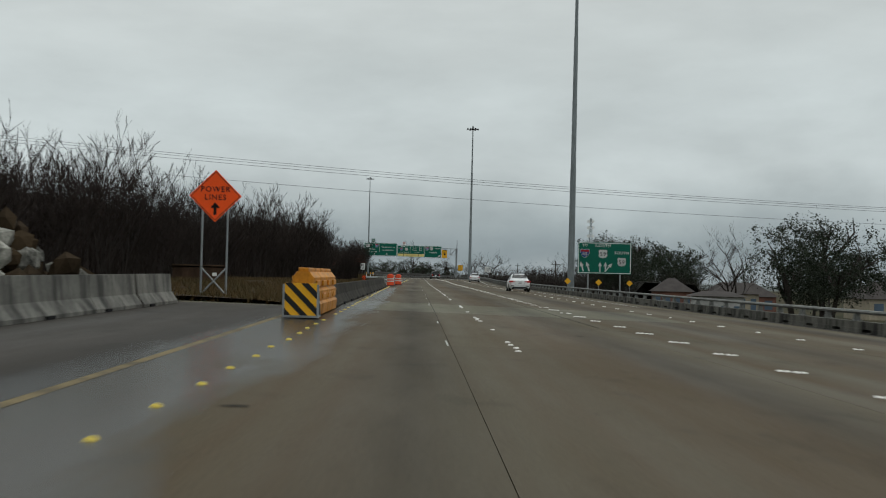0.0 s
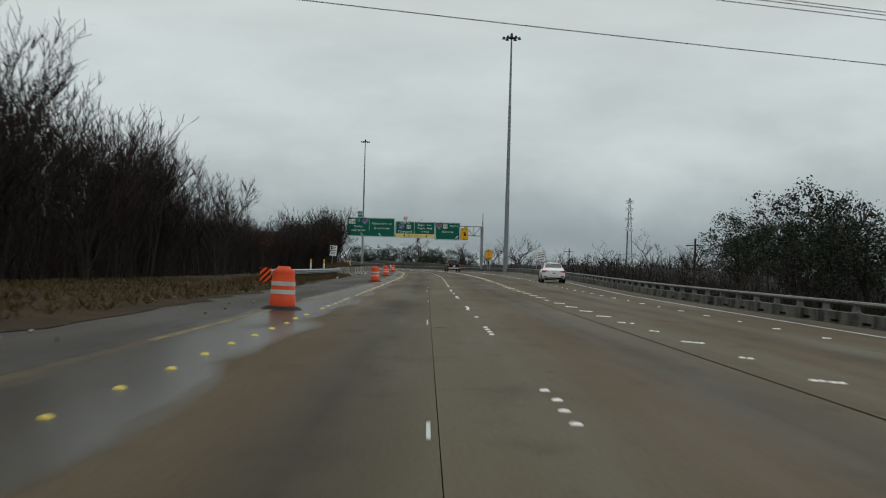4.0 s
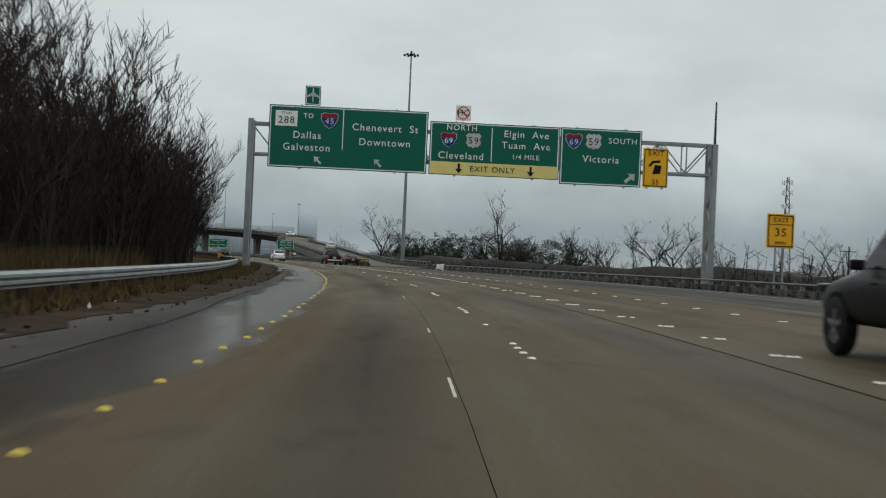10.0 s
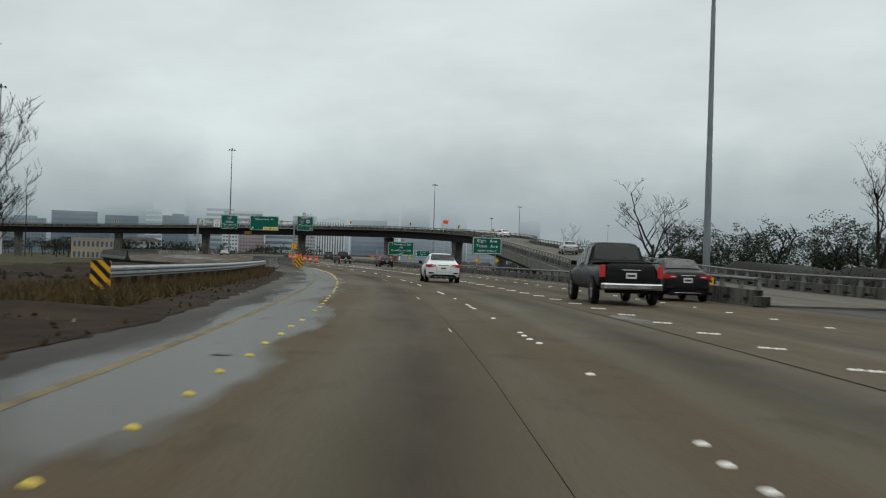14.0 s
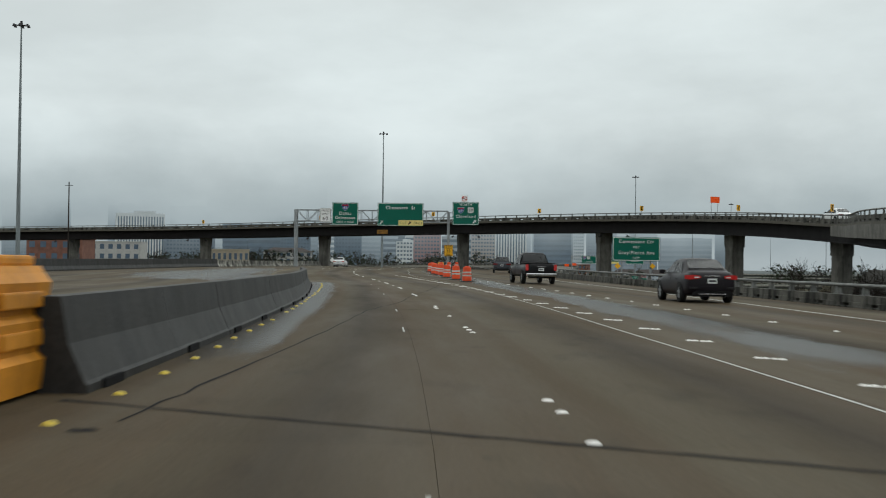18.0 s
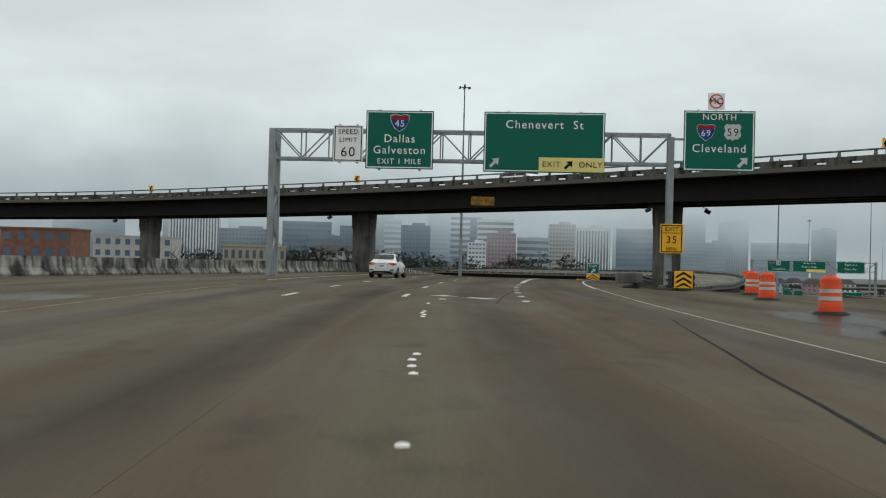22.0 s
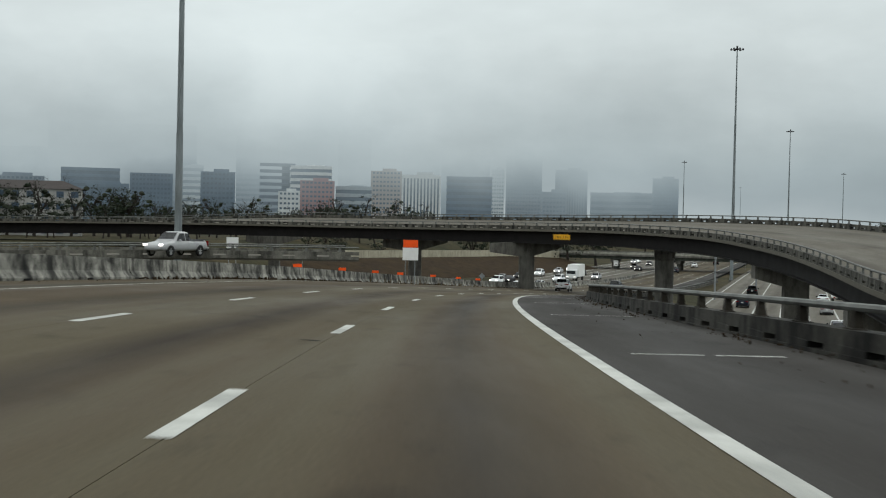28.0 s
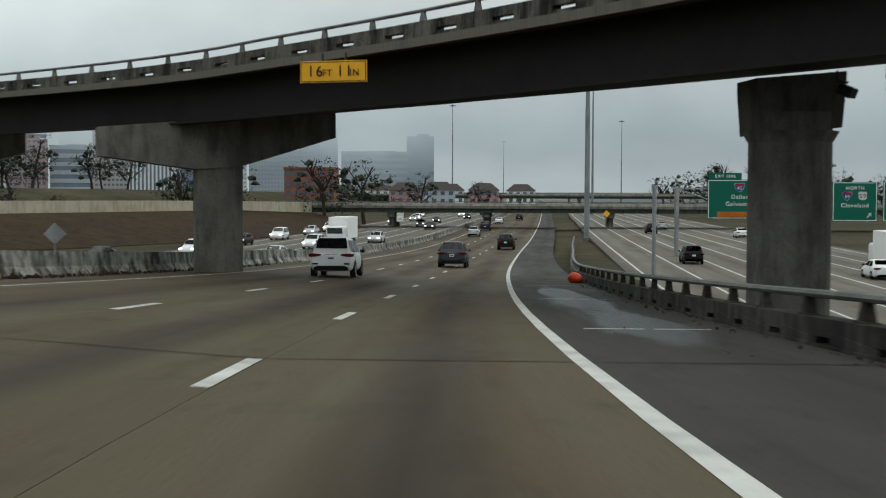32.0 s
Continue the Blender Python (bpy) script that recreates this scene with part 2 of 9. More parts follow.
def way(s0, s1, d, step=6.0, z=0.0):
    """Frames along the road at the offset d (a number or knots of (s, d))."""
    f = (lambda s: d) if not isinstance(d, (list, tuple)) else (lambda s: float(np.interp(s, [k[0] for k in d], [k[1] for k in d])))
    return [(spot(s, f(s), z), right_of(s)) for s in span(s0, s1, step)]


def curve_frames(knots, n=10):
    p = spline(knots, n)
    out = []
    for i in range(len(p)):
        a, b = p[max(0, i - 1)], p[min(len(p) - 1, i + 1)]
        t = Vector((b[0] - a[0], b[1] - a[1], 0)).normalized()
        out.append((Vector(p[i][:3]), Vector((t.y, -t.x, 0))))
    return out


def lettering(name, text, size, mat, parent, x, z, y=-0.03, align='CENTER', label="", sx=1.0):
    """Raised flat letters on a sign's face, which looks along -y."""
    cu = bpy.data.curves.new(name, 'FONT')
    cu.body, cu.size, cu.align_x, cu.align_y, cu.extrude, cu.resolution_u, cu.space_character = text, size, align, 'CENTER', 0.004, 3, 1.16
    tmp = new("tmp_text", cu)
    me = bpy.data.meshes.new_from_object(tmp)
    bpy.data.objects.remove(tmp)
    bpy.data.curves.remove(cu)
    # one object a word: cut where the gap is as wide as a space
    co = [v.co.copy() for v in me.vertices]
    spans = sorted((min(co[i].x for i in p.vertices), max(co[i].x for i in p.vertices)) for p in me.polygons)
    cuts, reach = [], spans[0][1]
    for a, b in spans:
        if a - reach > 0.34 * size:
            cuts.append((a + reach) / 2)
        reach = max(reach, b)
    groups = {}
    for p in me.polygons:
        cx = co[p.vertices[0]].x
        groups.setdefault(sum(cx > c for c in cuts), []).append(tuple(p.vertices))
    ob = None
    for k in sorted(groups):
        used = sorted({i for f in groups[k] for i in f})
        back = {i: j for j, i in enumerate(used)}
        wm = bpy.data.meshes.new(name)
        wm.from_pydata([tuple(co[i]) for i in used], [], [tuple(back[i] for i in f) for f in groups[k]])
        wm.materials.append(mat)
        ob = new(name, wm)
        ob.parent = parent
        ob.matrix_local = pose(x, y, z, 90, 0, 0) @ Matrix.Diagonal((sx, 1, 1, 1))
        if label:
            tagged(ob, label)
    return ob


def strewn(name, base, mats, mat):
    """One mesh of many copies of a small base mesh, one for each matrix."""
    vs = np.array([v.co[:] for v in base.vertices])
    fs = [tuple(p.vertices) for p in base.polygons]
    verts, faces = [], []
    for k, m in enumerate(mats):
        a = np.array(m)
        verts.append(vs @ a[:3, :3].T + a[:3, 3])
        faces += [tuple(i + k * len(vs) for i in f) for f in fs]
    me = bpy.data.meshes.new(name)
    me.from_pydata([tuple(v) for v in np.concatenate(verts)], [], faces)
    me.materials.append(mat)
    me.update()
    return me


UNIT = mesh_of(box(bmesh.new(), (0, 0, 0), (1, 1, 1)), "unit", None)

CONCRETE = material("barrier_concrete", (0.20, 0.195, 0.175), 0.8, var=0.3, scale=0.9, fine=18, bump=0.3, stain=0.4, streak=0.75)
CONCRETE_WET = material("damp_blackened_concrete", (0.034, 0.033, 0.031), 0.6, var=0.3, scale=1.1, fine=18, bump=0.3, stain=0.4, streak=0.5)
CONCRETE_OLD = material("weathered_concrete", (0.36, 0.355, 0.315), 0.85, var=0.33, scale=0.7, fine=14, bump=0.3, stain=0.9, streak=0.8)
CONCRETE_STAINED = material("black_stained_concrete", (0.15, 0.145, 0.125), 0.85, var=0.3, scale=0.8, fine=14, bump=0.3, stain=0.6, streak=0.85)
CONCRETE_BROWN = material("brown_stained_concrete", (0.054, 0.049, 0.040), 0.85, var=0.33, scale=0.7, fine=14, bump=0.3, color2=(0.030, 0.026, 0.021), stain=0.5, streak=0.3, spec=0.08)
CONCRETE_BLACK = material("soot_streaked_concrete", (0.074, 0.071, 0.061), 0.85, var=0.33, scale=0.8, fine=14, bump=0.3, stain=0.8, streak=0.85)
CONCRETE_PIER = material("pier_concrete", (0.175, 0.17, 0.152), 0.85, var=0.2, scale=0.5, fine=12, bump=0.2, stain=0.25, streak=0.4)
DECK_EDGE = material("deck_edge_concrete", (0.19, 0.185, 0.16), 0.85, var=0.3, scale=0.6, fine=14, bump=0.25, stain=0.4, streak=0.6)
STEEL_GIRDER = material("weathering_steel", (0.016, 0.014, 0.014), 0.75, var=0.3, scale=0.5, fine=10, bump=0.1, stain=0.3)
GALV = material("galvanized_steel", (0.30, 0.32, 0.33), 0.5, spec=0.5, metal=0.6, var=0.15, scale=2, fine=25, bump=0.05, streak=0.25)
MAST = material("mast_steel", (0.23, 0.26, 0.27), 0.55, metal=0.4, var=0.15, scale=0.4, fine=12, bump=0.04, streak=0.2)
RAIL_STEEL = material("dull_rail_steel", (0.17, 0.175, 0.165), 0.6, metal=0.4, var=0.25, scale=1.2, fine=20, bump=0.08, streak=0.4)
DARK_STEEL = material("dark_steel", (0.05, 0.05, 0.055), 0.6, metal=0.4, var=0.2, scale=2, fine=30, bump=0.08)
SIGN_GREEN = material("sign_green", (0.0, 0.105, 0.07), 0.45, var=0.06, scale=0.8, fine=12, bump=0.0)
SIGN_WHITE = material("sign_white", (0.78, 0.79, 0.78), 0.5, var=0.06, scale=1.5, fine=20, bump=0.0)
SIGN_BLACK = material("sign_black", (0.015, 0.015, 0.016), 0.5, var=0.05, bump=0.0)
SIGN_YELLOW = material("sign_yellow", (0.78, 0.40, 0.02), 0.45, var=0.08, scale=1.5, fine=20, bump=0.0)
SIGN_PALE = material("sign_pale_yellow", (0.70, 0.60, 0.22), 0.45, var=0.08, scale=1.5, fine=20, bump=0.0)
SIGN_ORANGE = material("sign_orange", (0.95, 0.10, 0.012), 0.45, var=0.06, scale=1.5, fine=20, bump=0.0)
SIGN_BLUE = material("sign_blue", (0.02, 0.08, 0.33), 0.45, var=0.05, bump=0.0)
SIGN_DULL = material("sign_dull_orange", (0.42, 0.12, 0.015), 0.6, var=0.25, scale=1.0, fine=12, bump=0.0)
SIGN_RED = material("sign_red", (0.55, 0.03, 0.03), 0.45, var=0.05, bump=0.0)
PLASTIC_YELLOW = material("barrier_plastic", (0.62, 0.25, 0.02), 0.55, var=0.2, scale=1.5, fine=15, bump=0.08, stain=0.3, streak=0.25)
PLASTIC_ORANGE = material("drum_plastic", (0.60, 0.062, 0.014), 0.5, var=0.12, scale=2, fine=20, bump=0.05, stain=0.15)
REFLECT = material("reflective_band", (0.55, 0.54, 0.50), 0.5, var=0.12, scale=4, fine=30, bump=0.03, stain=0.3)
RUBBER = material("black_rubber", (0.02, 0.02, 0.02), 0.8, var=0.2, bump=0.1)
PAINT_WHITE = material("road_paint_white", (0.52, 0.53, 0.50), 0.7, var=0.15, scale=3, fine=25, bump=0.1, stain=0.3)
PAINT_YELLOW = material("road_paint_yellow", (0.20, 0.15, 0.065), 0.7, var=0.33, scale=2, fine=25, bump=0.1, stain=0.6)
CERAMIC = material("ceramic_button", (0.74, 0.73, 0.70), 0.4, var=0.1, scale=6, fine=40, bump=0.0)
CERAMIC_Y = material("yellow_button", (0.60, 0.46, 0.07), 0.4, var=0.1, scale=6, fine=40, bump=0.0)
TAR = material("joint_tar", (0.012, 0.012, 0.013), 0.85, spec=0.08, var=0.3, scale=2, fine=20, bump=0.2)
EARTH = material("bare_earth", (0.048, 0.034, 0.020), 0.95, var=0.3, scale=0.3, fine=6, bump=0.5, color2=(0.032, 0.023, 0.016), stain=0.3, spec=0.04)
GRAVEL = material("gravel_dirt", (0.044, 0.031, 0.021), 0.9, var=0.35, scale=0.6, fine=22, bump=0.6, color2=(0.022, 0.015, 0.010), stain=0.4, spec=0.04)
GROUND = material("winter_ground", (0.070, 0.058, 0.034), 0.95, var=0.33, scale=0.06, fine=2.0, bump=0.4, color2=(0.032, 0.033, 0.018), stain=0.3, spec=0.04)
GRASS = material("dry_grass", (0.10, 0.062, 0.027), 0.9, var=0.3, scale=0.8, fine=10, bump=0.0, color2=(0.045, 0.042, 0.016))
BARK = material("grey_bark", (0.032, 0.026, 0.022), 0.9, var=0.25, scale=2, fine=20, bump=0.3)
TWIG = material("bare_twigs", (0.025, 0.018, 0.015), 0.9, var=0.2, scale=0.3, fine=3, bump=0.0, rand=0.25)
LEAF = material("evergreen_leaves", (0.018, 0.026, 0.013), 0.7, var=0.33, scale=0.5, fine=4, bump=0.0, rand=0.2)
LEAF_RED = material("rusty_leaves", (0.10, 0.035, 0.02), 0.8, var=0.33, scale=0.5, fine=4, bump=0.0)


def road_material(name, tone, brown, dark):
    """Worn wet concrete: lane wear along the road, fine grain, damp streaks. Its texture runs on (across, along) in metres."""
    m = bpy.data.materials.new(name)
    m.use_nodes = True
    n, l = m.node_tree.nodes, m.node_tree.links
    b = n["Principled BSDF"]
    uv = n.new("ShaderNodeUVMap")
    uv.uv_map = "road"
    geo = n.new("ShaderNodeNewGeometry")

    def noise_of(scale, stretch, detail=4):
        mp_ = n.new("ShaderNodeMapping")
        mp_.inputs["Scale"].default_value = stretch
        l.new(uv.outputs["UV"], mp_.inputs["Vector"])
        t = n.new("ShaderNodeTexNoise")
        t.inputs["Scale"].default_value, t.inputs["Detail"].default_value, t.inputs["Roughness"].default_value = scale, detail, 0.6
        l.new(mp_.outputs["Vector"], t.inputs["Vector"])
        return t.outputs["Fac"]

    def ranged(v, a, b_, c, d):
        r = n.new("ShaderNodeMapRange")
        for k, x in zip(("From Min", "From Max", "To Min", "To Max"), (a, b_, c, d)):
            r.inputs[k].default_value = x
        l.new(v, r.inputs["Value"])
        return r.outputs["Result"]

    def math_of(op, a, b_):
        q = n.new("ShaderNodeMath")
        q.operation = op
        for i, v in enumerate((a, b_)):
            if isinstance(v, float):
                q.inputs[i].default_value = v
            else:
                l.new(v, q.inputs[i])
        return q.outputs["Value"]

    sp = n.new("ShaderNodeSeparateXYZ")
    l.new(uv.outputs["UV"], sp.inputs["Vector"])
    wob = ranged(noise_of(0.6, (0.3, 0.02, 1)), 0.3, 0.7, -0.35, 0.35)
    lane = math_of('PINGPONG', math_of('ADD', sp.outputs["X"], wob), 1.83)
    oil = ranged(lane, 0.0, 0.85, 1.0, 0.0)
    streaks = ranged(noise_of(1.0, (1.6, 0.03, 1), 6), 0.32, 0.68, 0.0, 1.0)
    blotch = ranged(noise_of(0.25, (0.8, 0.2, 1), 6), 0.40, 0.62, 0.0, 1.0)
    grain = ranged(noise_of(26.0, (1, 0.6, 1), 3), 0.3, 0.7, 0.80, 1.16)
    scuffs = ranged(noise_of(1.0, (1.1, 0.5, 1), 7), 0.56, 0.70, 1.0, 0.72)
    drips = ranged(noise_of(3.2, (1.0, 0.55, 1), 5), 0.66, 0.74, 1.0, 0.6)
    grain = math_of('MULTIPLY', grain, math_of('MULTIPLY', scuffs, drips))
    mx = n.new("ShaderNodeMix")
    mx.data_type = 'RGBA'
    mx.inputs["A"].default_value, mx.inputs["B"].default_value = (*tone, 1), (*brown, 1)
    stripes = ranged(noise_of(1.0, (0.55, 0.0018, 1), 3), 0.42, 0.57, 0.0, 1.0)
    l.new(math_of('ADD', math_of('MULTIPLY', streaks, 0.35), math_of('MULTIPLY', stripes, 0.65)), mx.inputs["Factor"])
    m2 = n.new("ShaderNodeMix")
    m2.data_type = 'RGBA'
    m2.inputs["B"].default_value = (*dark, 1)
    l.new(mx.outputs["Result"], m2.inputs["A"])
    l.new(math_of('MULTIPLY', oil, math_of('ADD', math_of('MULTIPLY', blotch, 0.5), 0.4)), m2.inputs["Factor"])
    oi = n.new("ShaderNodeObjectInfo")
    sc = n.new("ShaderNodeVectorMath")
    sc.operation = 'SCALE'
    l.new(m2.outputs["Result"], sc.inputs[0])
    l.new(math_of('MULTIPLY', grain, ranged(oi.outputs["Random"], 0, 1, 0.93, 1.07)), sc.inputs["Scale"])
    l.new(sc.outputs["Vector"], b.inputs["Base Color"])
    l.new(ranged(noise_of(0.5, (0.8, 0.1, 1), 5), 0.35, 0.7, 0.58, 0.85), b.inputs["Roughness"])
    b.inputs["Specular IOR Level"].default_value = 0.06
    bp = n.new("ShaderNodeBump")
    bp.inputs["Strength"].default_value, bp.inputs["Distance"].default_value = 0.25, 0.01
    l.new(noise_of(34.0, (1, 1, 1), 3), bp.inputs["Height"])
    l.new(bp.outputs["Normal"], b.inputs["Normal"])
    return m


ROAD = road_material("worn_road_concrete", (0.093, 0.081, 0.056), (0.076, 0.053, 0.030), (0.031, 0.025, 0.018))
ROAD_MERGE = road_material("brown_merge_concrete", (0.082, 0.069, 0.046), (0.064, 0.044, 0.025), (0.024, 0.019, 0.014))
ROAD_PALE = road_material("new_patch_concrete", (0.130, 0.124, 0.090), (0.100, 0.090, 0.064), (0.052, 0.048, 0.038))
ROAD_DARK = road_material("dark_patch_concrete", (0.064, 0.060, 0.056), (0.053, 0.047, 0.041), (0.034, 0.031, 0.028))
ROAD_SHOULDER = road_material("shoulder_asphalt", (0.046, 0.043, 0.040), (0.035, 0.032, 0.029), (0.022, 0.020, 0.019))
ROAD_FAR = road_material("ramp_concrete", (0.125, 0.118, 0.100), (0.10, 0.090, 0.073), (0.064, 0.057, 0.047))
ROAD_DECK = road_material("brown_deck_concrete", (0.080, 0.068, 0.044), (0.062, 0.045, 0.026), (0.023, 0.018, 0.013))

# ---- ground: one sheet, falling away where the ramps come down to the trench ----
LEFT = [(-60, -7), (36, -7), (90, -7), (180, -6.6), (290, -6.2), (330, -4.6), (400, -4.1), (500, -5), (528, -10), (560, -20), (600, -25), (640, -23), (690, -17.5), (740, -13), (800, -11.2), (980, -10.8), (1030, -9.4), (1600, -9.4)]
RIGHT = [(-60, 12.8), (60, 12.8), (120, 12.3), (180, 12.1), (230, 13.2), (280, 15.6), (322, 18.6), (365, 20.6), (420, 20.4), (455, 20.2), (458, 13.2), (480, 12.8), (540, 13.6), (566, 14.8), (613, 17.0), (650, 19.0), (708, 26.0), (711, 10.2), (722, 11.2), (739, 13.4), (760, 14.4), (785, 16.9), (800, 18.8), (829, 21.5), (831, 8.8), (1600, 8.8)]


def edge(knots, s):
    return float(np.interp(s, [k[0] for k in knots], [k[1] for k in knots]))


def smooth(a, b, v):
    u = max(0.0, min(1.0, (v - a) / (b - a)))
    return u * u * (3 - 2 * u)


def ground_height(x, y):
    s, d = nearest(x, y)
    ss = max(-60, min(1560, s))
    lo, hi = edge(LEFT, ss), edge(RIGHT, ss)
    z = spot(ss).z - 0.5
    low = -4.6 + (-11.4 + 4.6) * smooth(720, 900, s)
    if d > hi:
        return z + (low - z) * smooth(hi + 2, hi + (14 if s < 700 else 5), d)
    if d < lo:
        left_low = -0.5 - 0.5 * smooth(560, 700, s) - 10.2 * smooth(740, 930, s)
        far = left_low + 7.5 * smooth(860, 1000, s) * smooth(-62, -88, d)
        return z + (far - z) * smooth(lo - 1, lo - 5, d)
    return z


def ground_sheet():
    xs = [-6000, -3000, -1800, -1100, -800, -620, -520] + list(np.arange(-440, 161, 7.5)) + [190, 240, 320, 450, 700, 1200, 2500, 6000]
    ys = [-5000, -2000, -800, -300, -120] + list(np.arange(-70, 1361, 9)) + [1400, 1480, 1600, 1800, 2100, 2600, 3500, 6000]
    verts = [(x, y, ground_height(x, y)) for y in ys for x in xs]
    w = len(xs)
    faces = [(j * w + i, j * w + i + 1, (j + 1) * w + i + 1, (j + 1) * w + i) for j in range(len(ys) - 1) for i in range(w - 1)]
    me = bpy.data.meshes.new("ground")
    me.from_pydata(verts, [], faces)
    me.materials.append(GROUND)
    return tagged(new("ground", me), "brown winter ground beside the elevated freeway", "ground", kind="structure")


ground = ground_sheet()


# ---- pavement: long slabs with open joints ----
def slab_mesh(name, mat, s0, s1, d0, d1, step=6.0, thick=0.14, gap=0.0035, lift=0.0):
    """A slab between offsets d0(s) and d1(s), with its (across, along) map."""
    ss = span(s0 + gap, s1 - gap, step)
    verts, uvs = [], []
    for s in ss:
        a, b = d0(s) + gap, max(d1(s) - gap, d0(s) + gap + 0.02)
        for d, z in ((a, -thick), (a, 0), (b, 0), (b, -thick)):
            verts.append(spot(s, d, z + lift))
            uvs.append((d, s))
    faces = []
    for i in range(len(ss) - 1):
        for k in range(3):
            faces.append((4 * i + k, 4 * i + k + 1, 4 * i + k + 5, 4 * i + k + 4))
    faces += [(3, 2, 1, 0), tuple(4 * (len(ss) - 1) + k for k in range(4))]
    me = bpy.data.meshes.new(name)
    me.from_pydata([tuple(v) for v in verts], [], faces)
    lay = me.uv_layers.new(name="road")
    for lp in me.loops:
        lay.data[lp.index].uv = uvs[lp.vertex_index]
    me.materials.append(mat)
    me.update()
    return me


def pavement(name, label, s_cuts, lines, lo, hi, mat, pick=None, gap=0.0035):
    bm = bmesh.new()
    fr = [(spot(s, 0, -0.07), right_of(s), s) for s in span(s_cuts[0], s_cuts[-1], 6.0)]
    prev = None
    for p, r, s in fr:
        a, b = lo(s) - 0.1, hi(s) + 0.1
        row = [bm.verts.new(spot(s, d, z)) for d, z in ((a, -0.06), (min(b, max(a, -5.6)), -0.06), (min(b, max(a, 1.75)), -0.06), (b, -0.06), (b, -0.5), (a, -0.5))]
        if prev:
            for k in range(6):
                bm.faces.new((prev[k], prev[(k + 1) % 6], row[(k + 1) % 6], row[k]))
        prev = row
    top = solo(name, bm, TAR, label, "road", kind="structure")
    rng = random.Random(5)
    for a, b in zip(s_cuts, s_cuts[1:]):
        for d0, d1 in zip(lines, lines[1:]):
            mid = (a + b) / 2
            if min(hi(a), hi(b), hi(mid)) <= d0 + 0.05 and max(hi(a), hi(b), hi(mid)) <= d0 + 0.05:
                continue
            if max(lo(a), lo(b), lo(mid)) >= d1 - 0.05 and min(lo(a), lo(b), lo(mid)) >= d1 - 0.05:
                continue
            f0 = lambda s, q=d0: max(q, min(lo(s), hi(s)))
            f1 = lambda s, q=d1: min(q, max(hi(s), lo(s)))
            me = slab_mesh("slab", (pick(mid, (d0 + d1) / 2) if pick else None) or mat, a, b, f0, f1, gap=gap)
            sl = new("slab", me)
            sl.parent = top
    return top


def pick_main(s, d):
    if 37 < s < 47.5 and d < 9:
        return ROAD_PALE
    if 284.5 < s < 300:
        return ROAD_PALE if d < 0.7 else ROAD_DARK
    if (s > 831 and d > 5.5) or (s < 540 and d > 12.3):
        return ROAD_SHOULDER
    if s < 520 and d < -3.1:
        return ROAD_DARK
    return None


cuts = [-60, -30, 0, 20, 37, 47.5, 70, 95, 120, 150, 180, 210, 240, 262, 284.5, 300, 325, 350, 380, 410, 440, 457]
road = pavement("road_1", "worn wet concrete freeway with tar joints", cuts, [-8, -3.1, 0.75, 4.6, 8.45, 12.3, 16.15, 21],
                lambda s: edge(LEFT, s), lambda s: edge(RIGHT, s), ROAD, pick_main)
cuts = [457, 480, 500, 520, 543.3, 565, 590, 615, 640, 665, 690, 710]
road2 = pavement("road_2", "wide worn concrete merge area of the freeway", cuts, [-27, -19, -11, -6.95, -3.1, 0.75, 4.6, 8.45, 12.3, 16.15, 20, 27],
                 lambda s: edge(LEFT, s), lambda s: edge(RIGHT, s), ROAD_MERGE, pick_main, 0.0014)
cuts = [710, 730, 752, 775, 800, 829.5]
road3 = pavement("road_3", "brown concrete freeway deck at the exit gore", cuts, [-15, -9.5, -5.6, -1.95, 1.75, 5.5, 9.3, 13, 21],
                 lambda s: edge(LEFT, s), lambda s: edge(RIGHT, s), ROAD_DECK, pick_main)
cuts = [829.5, 853, 880, 902.5, 930, 961.8, 982, 1010, 1040, 1080, 1120, 1160, 1220, 1300, 1400, 1550]
road4 = pavement("road_4", "brown concrete freeway deck going downhill", cuts, [-12, -9.5, -5.6, -1.95, 1.75, 5.3, 9],
                 lambda s: edge(LEFT, s), lambda s: edge(RIGHT, s), ROAD_DECK, pick_main)


def strip_road(name, label, knots, width, mat, thick=0.3, kind="structure", bank=None):
    """A road of its own alignment: one slab on knots of (x, y, z)."""
    fr = curve_frames(knots, 10)
    verts, uvs, run = [], [], 0.0
    for i, (p, r) in enumerate(fr):
        run += (p - fr[i - 1][0]).length if i else 0
        for u, w in ((-width / 2, -thick), (-width / 2, 0), (width / 2, 0), (width / 2, -thick)):
            verts.append((p.x + r.x * u, p.y + r.y * u, p.z + w + (bank(p) * (u + width / 2) if bank else 0.0)))
            uvs.append((u, run))
    faces = []
    for i in range(len(fr) - 1):
        for k in range(4):
            faces.append((4 * i + k, 4 * i + (k + 1) % 4, 4 * i + (k + 1) % 4 + 4, 4 * i + k + 4))
    faces += [(3, 2, 1, 0), tuple(4 * (len(fr) - 1) + k for k in range(4))]
    me = bpy.data.meshes.new(name)
    me.from_pydata(verts, [], faces)
    lay = me.uv_layers.new(name="road")
    for lp in me.loops:
        lay.data[lp.index].uv = uvs[lp.vertex_index]
    me.materials.append(mat)
    me.update()
    return tagged(new(name, me), label, "road", kind=kind), fr


def sd_knots(rows):
    return [tuple(spot(s, d)[:2]) + (z,) for s, d, z in rows]


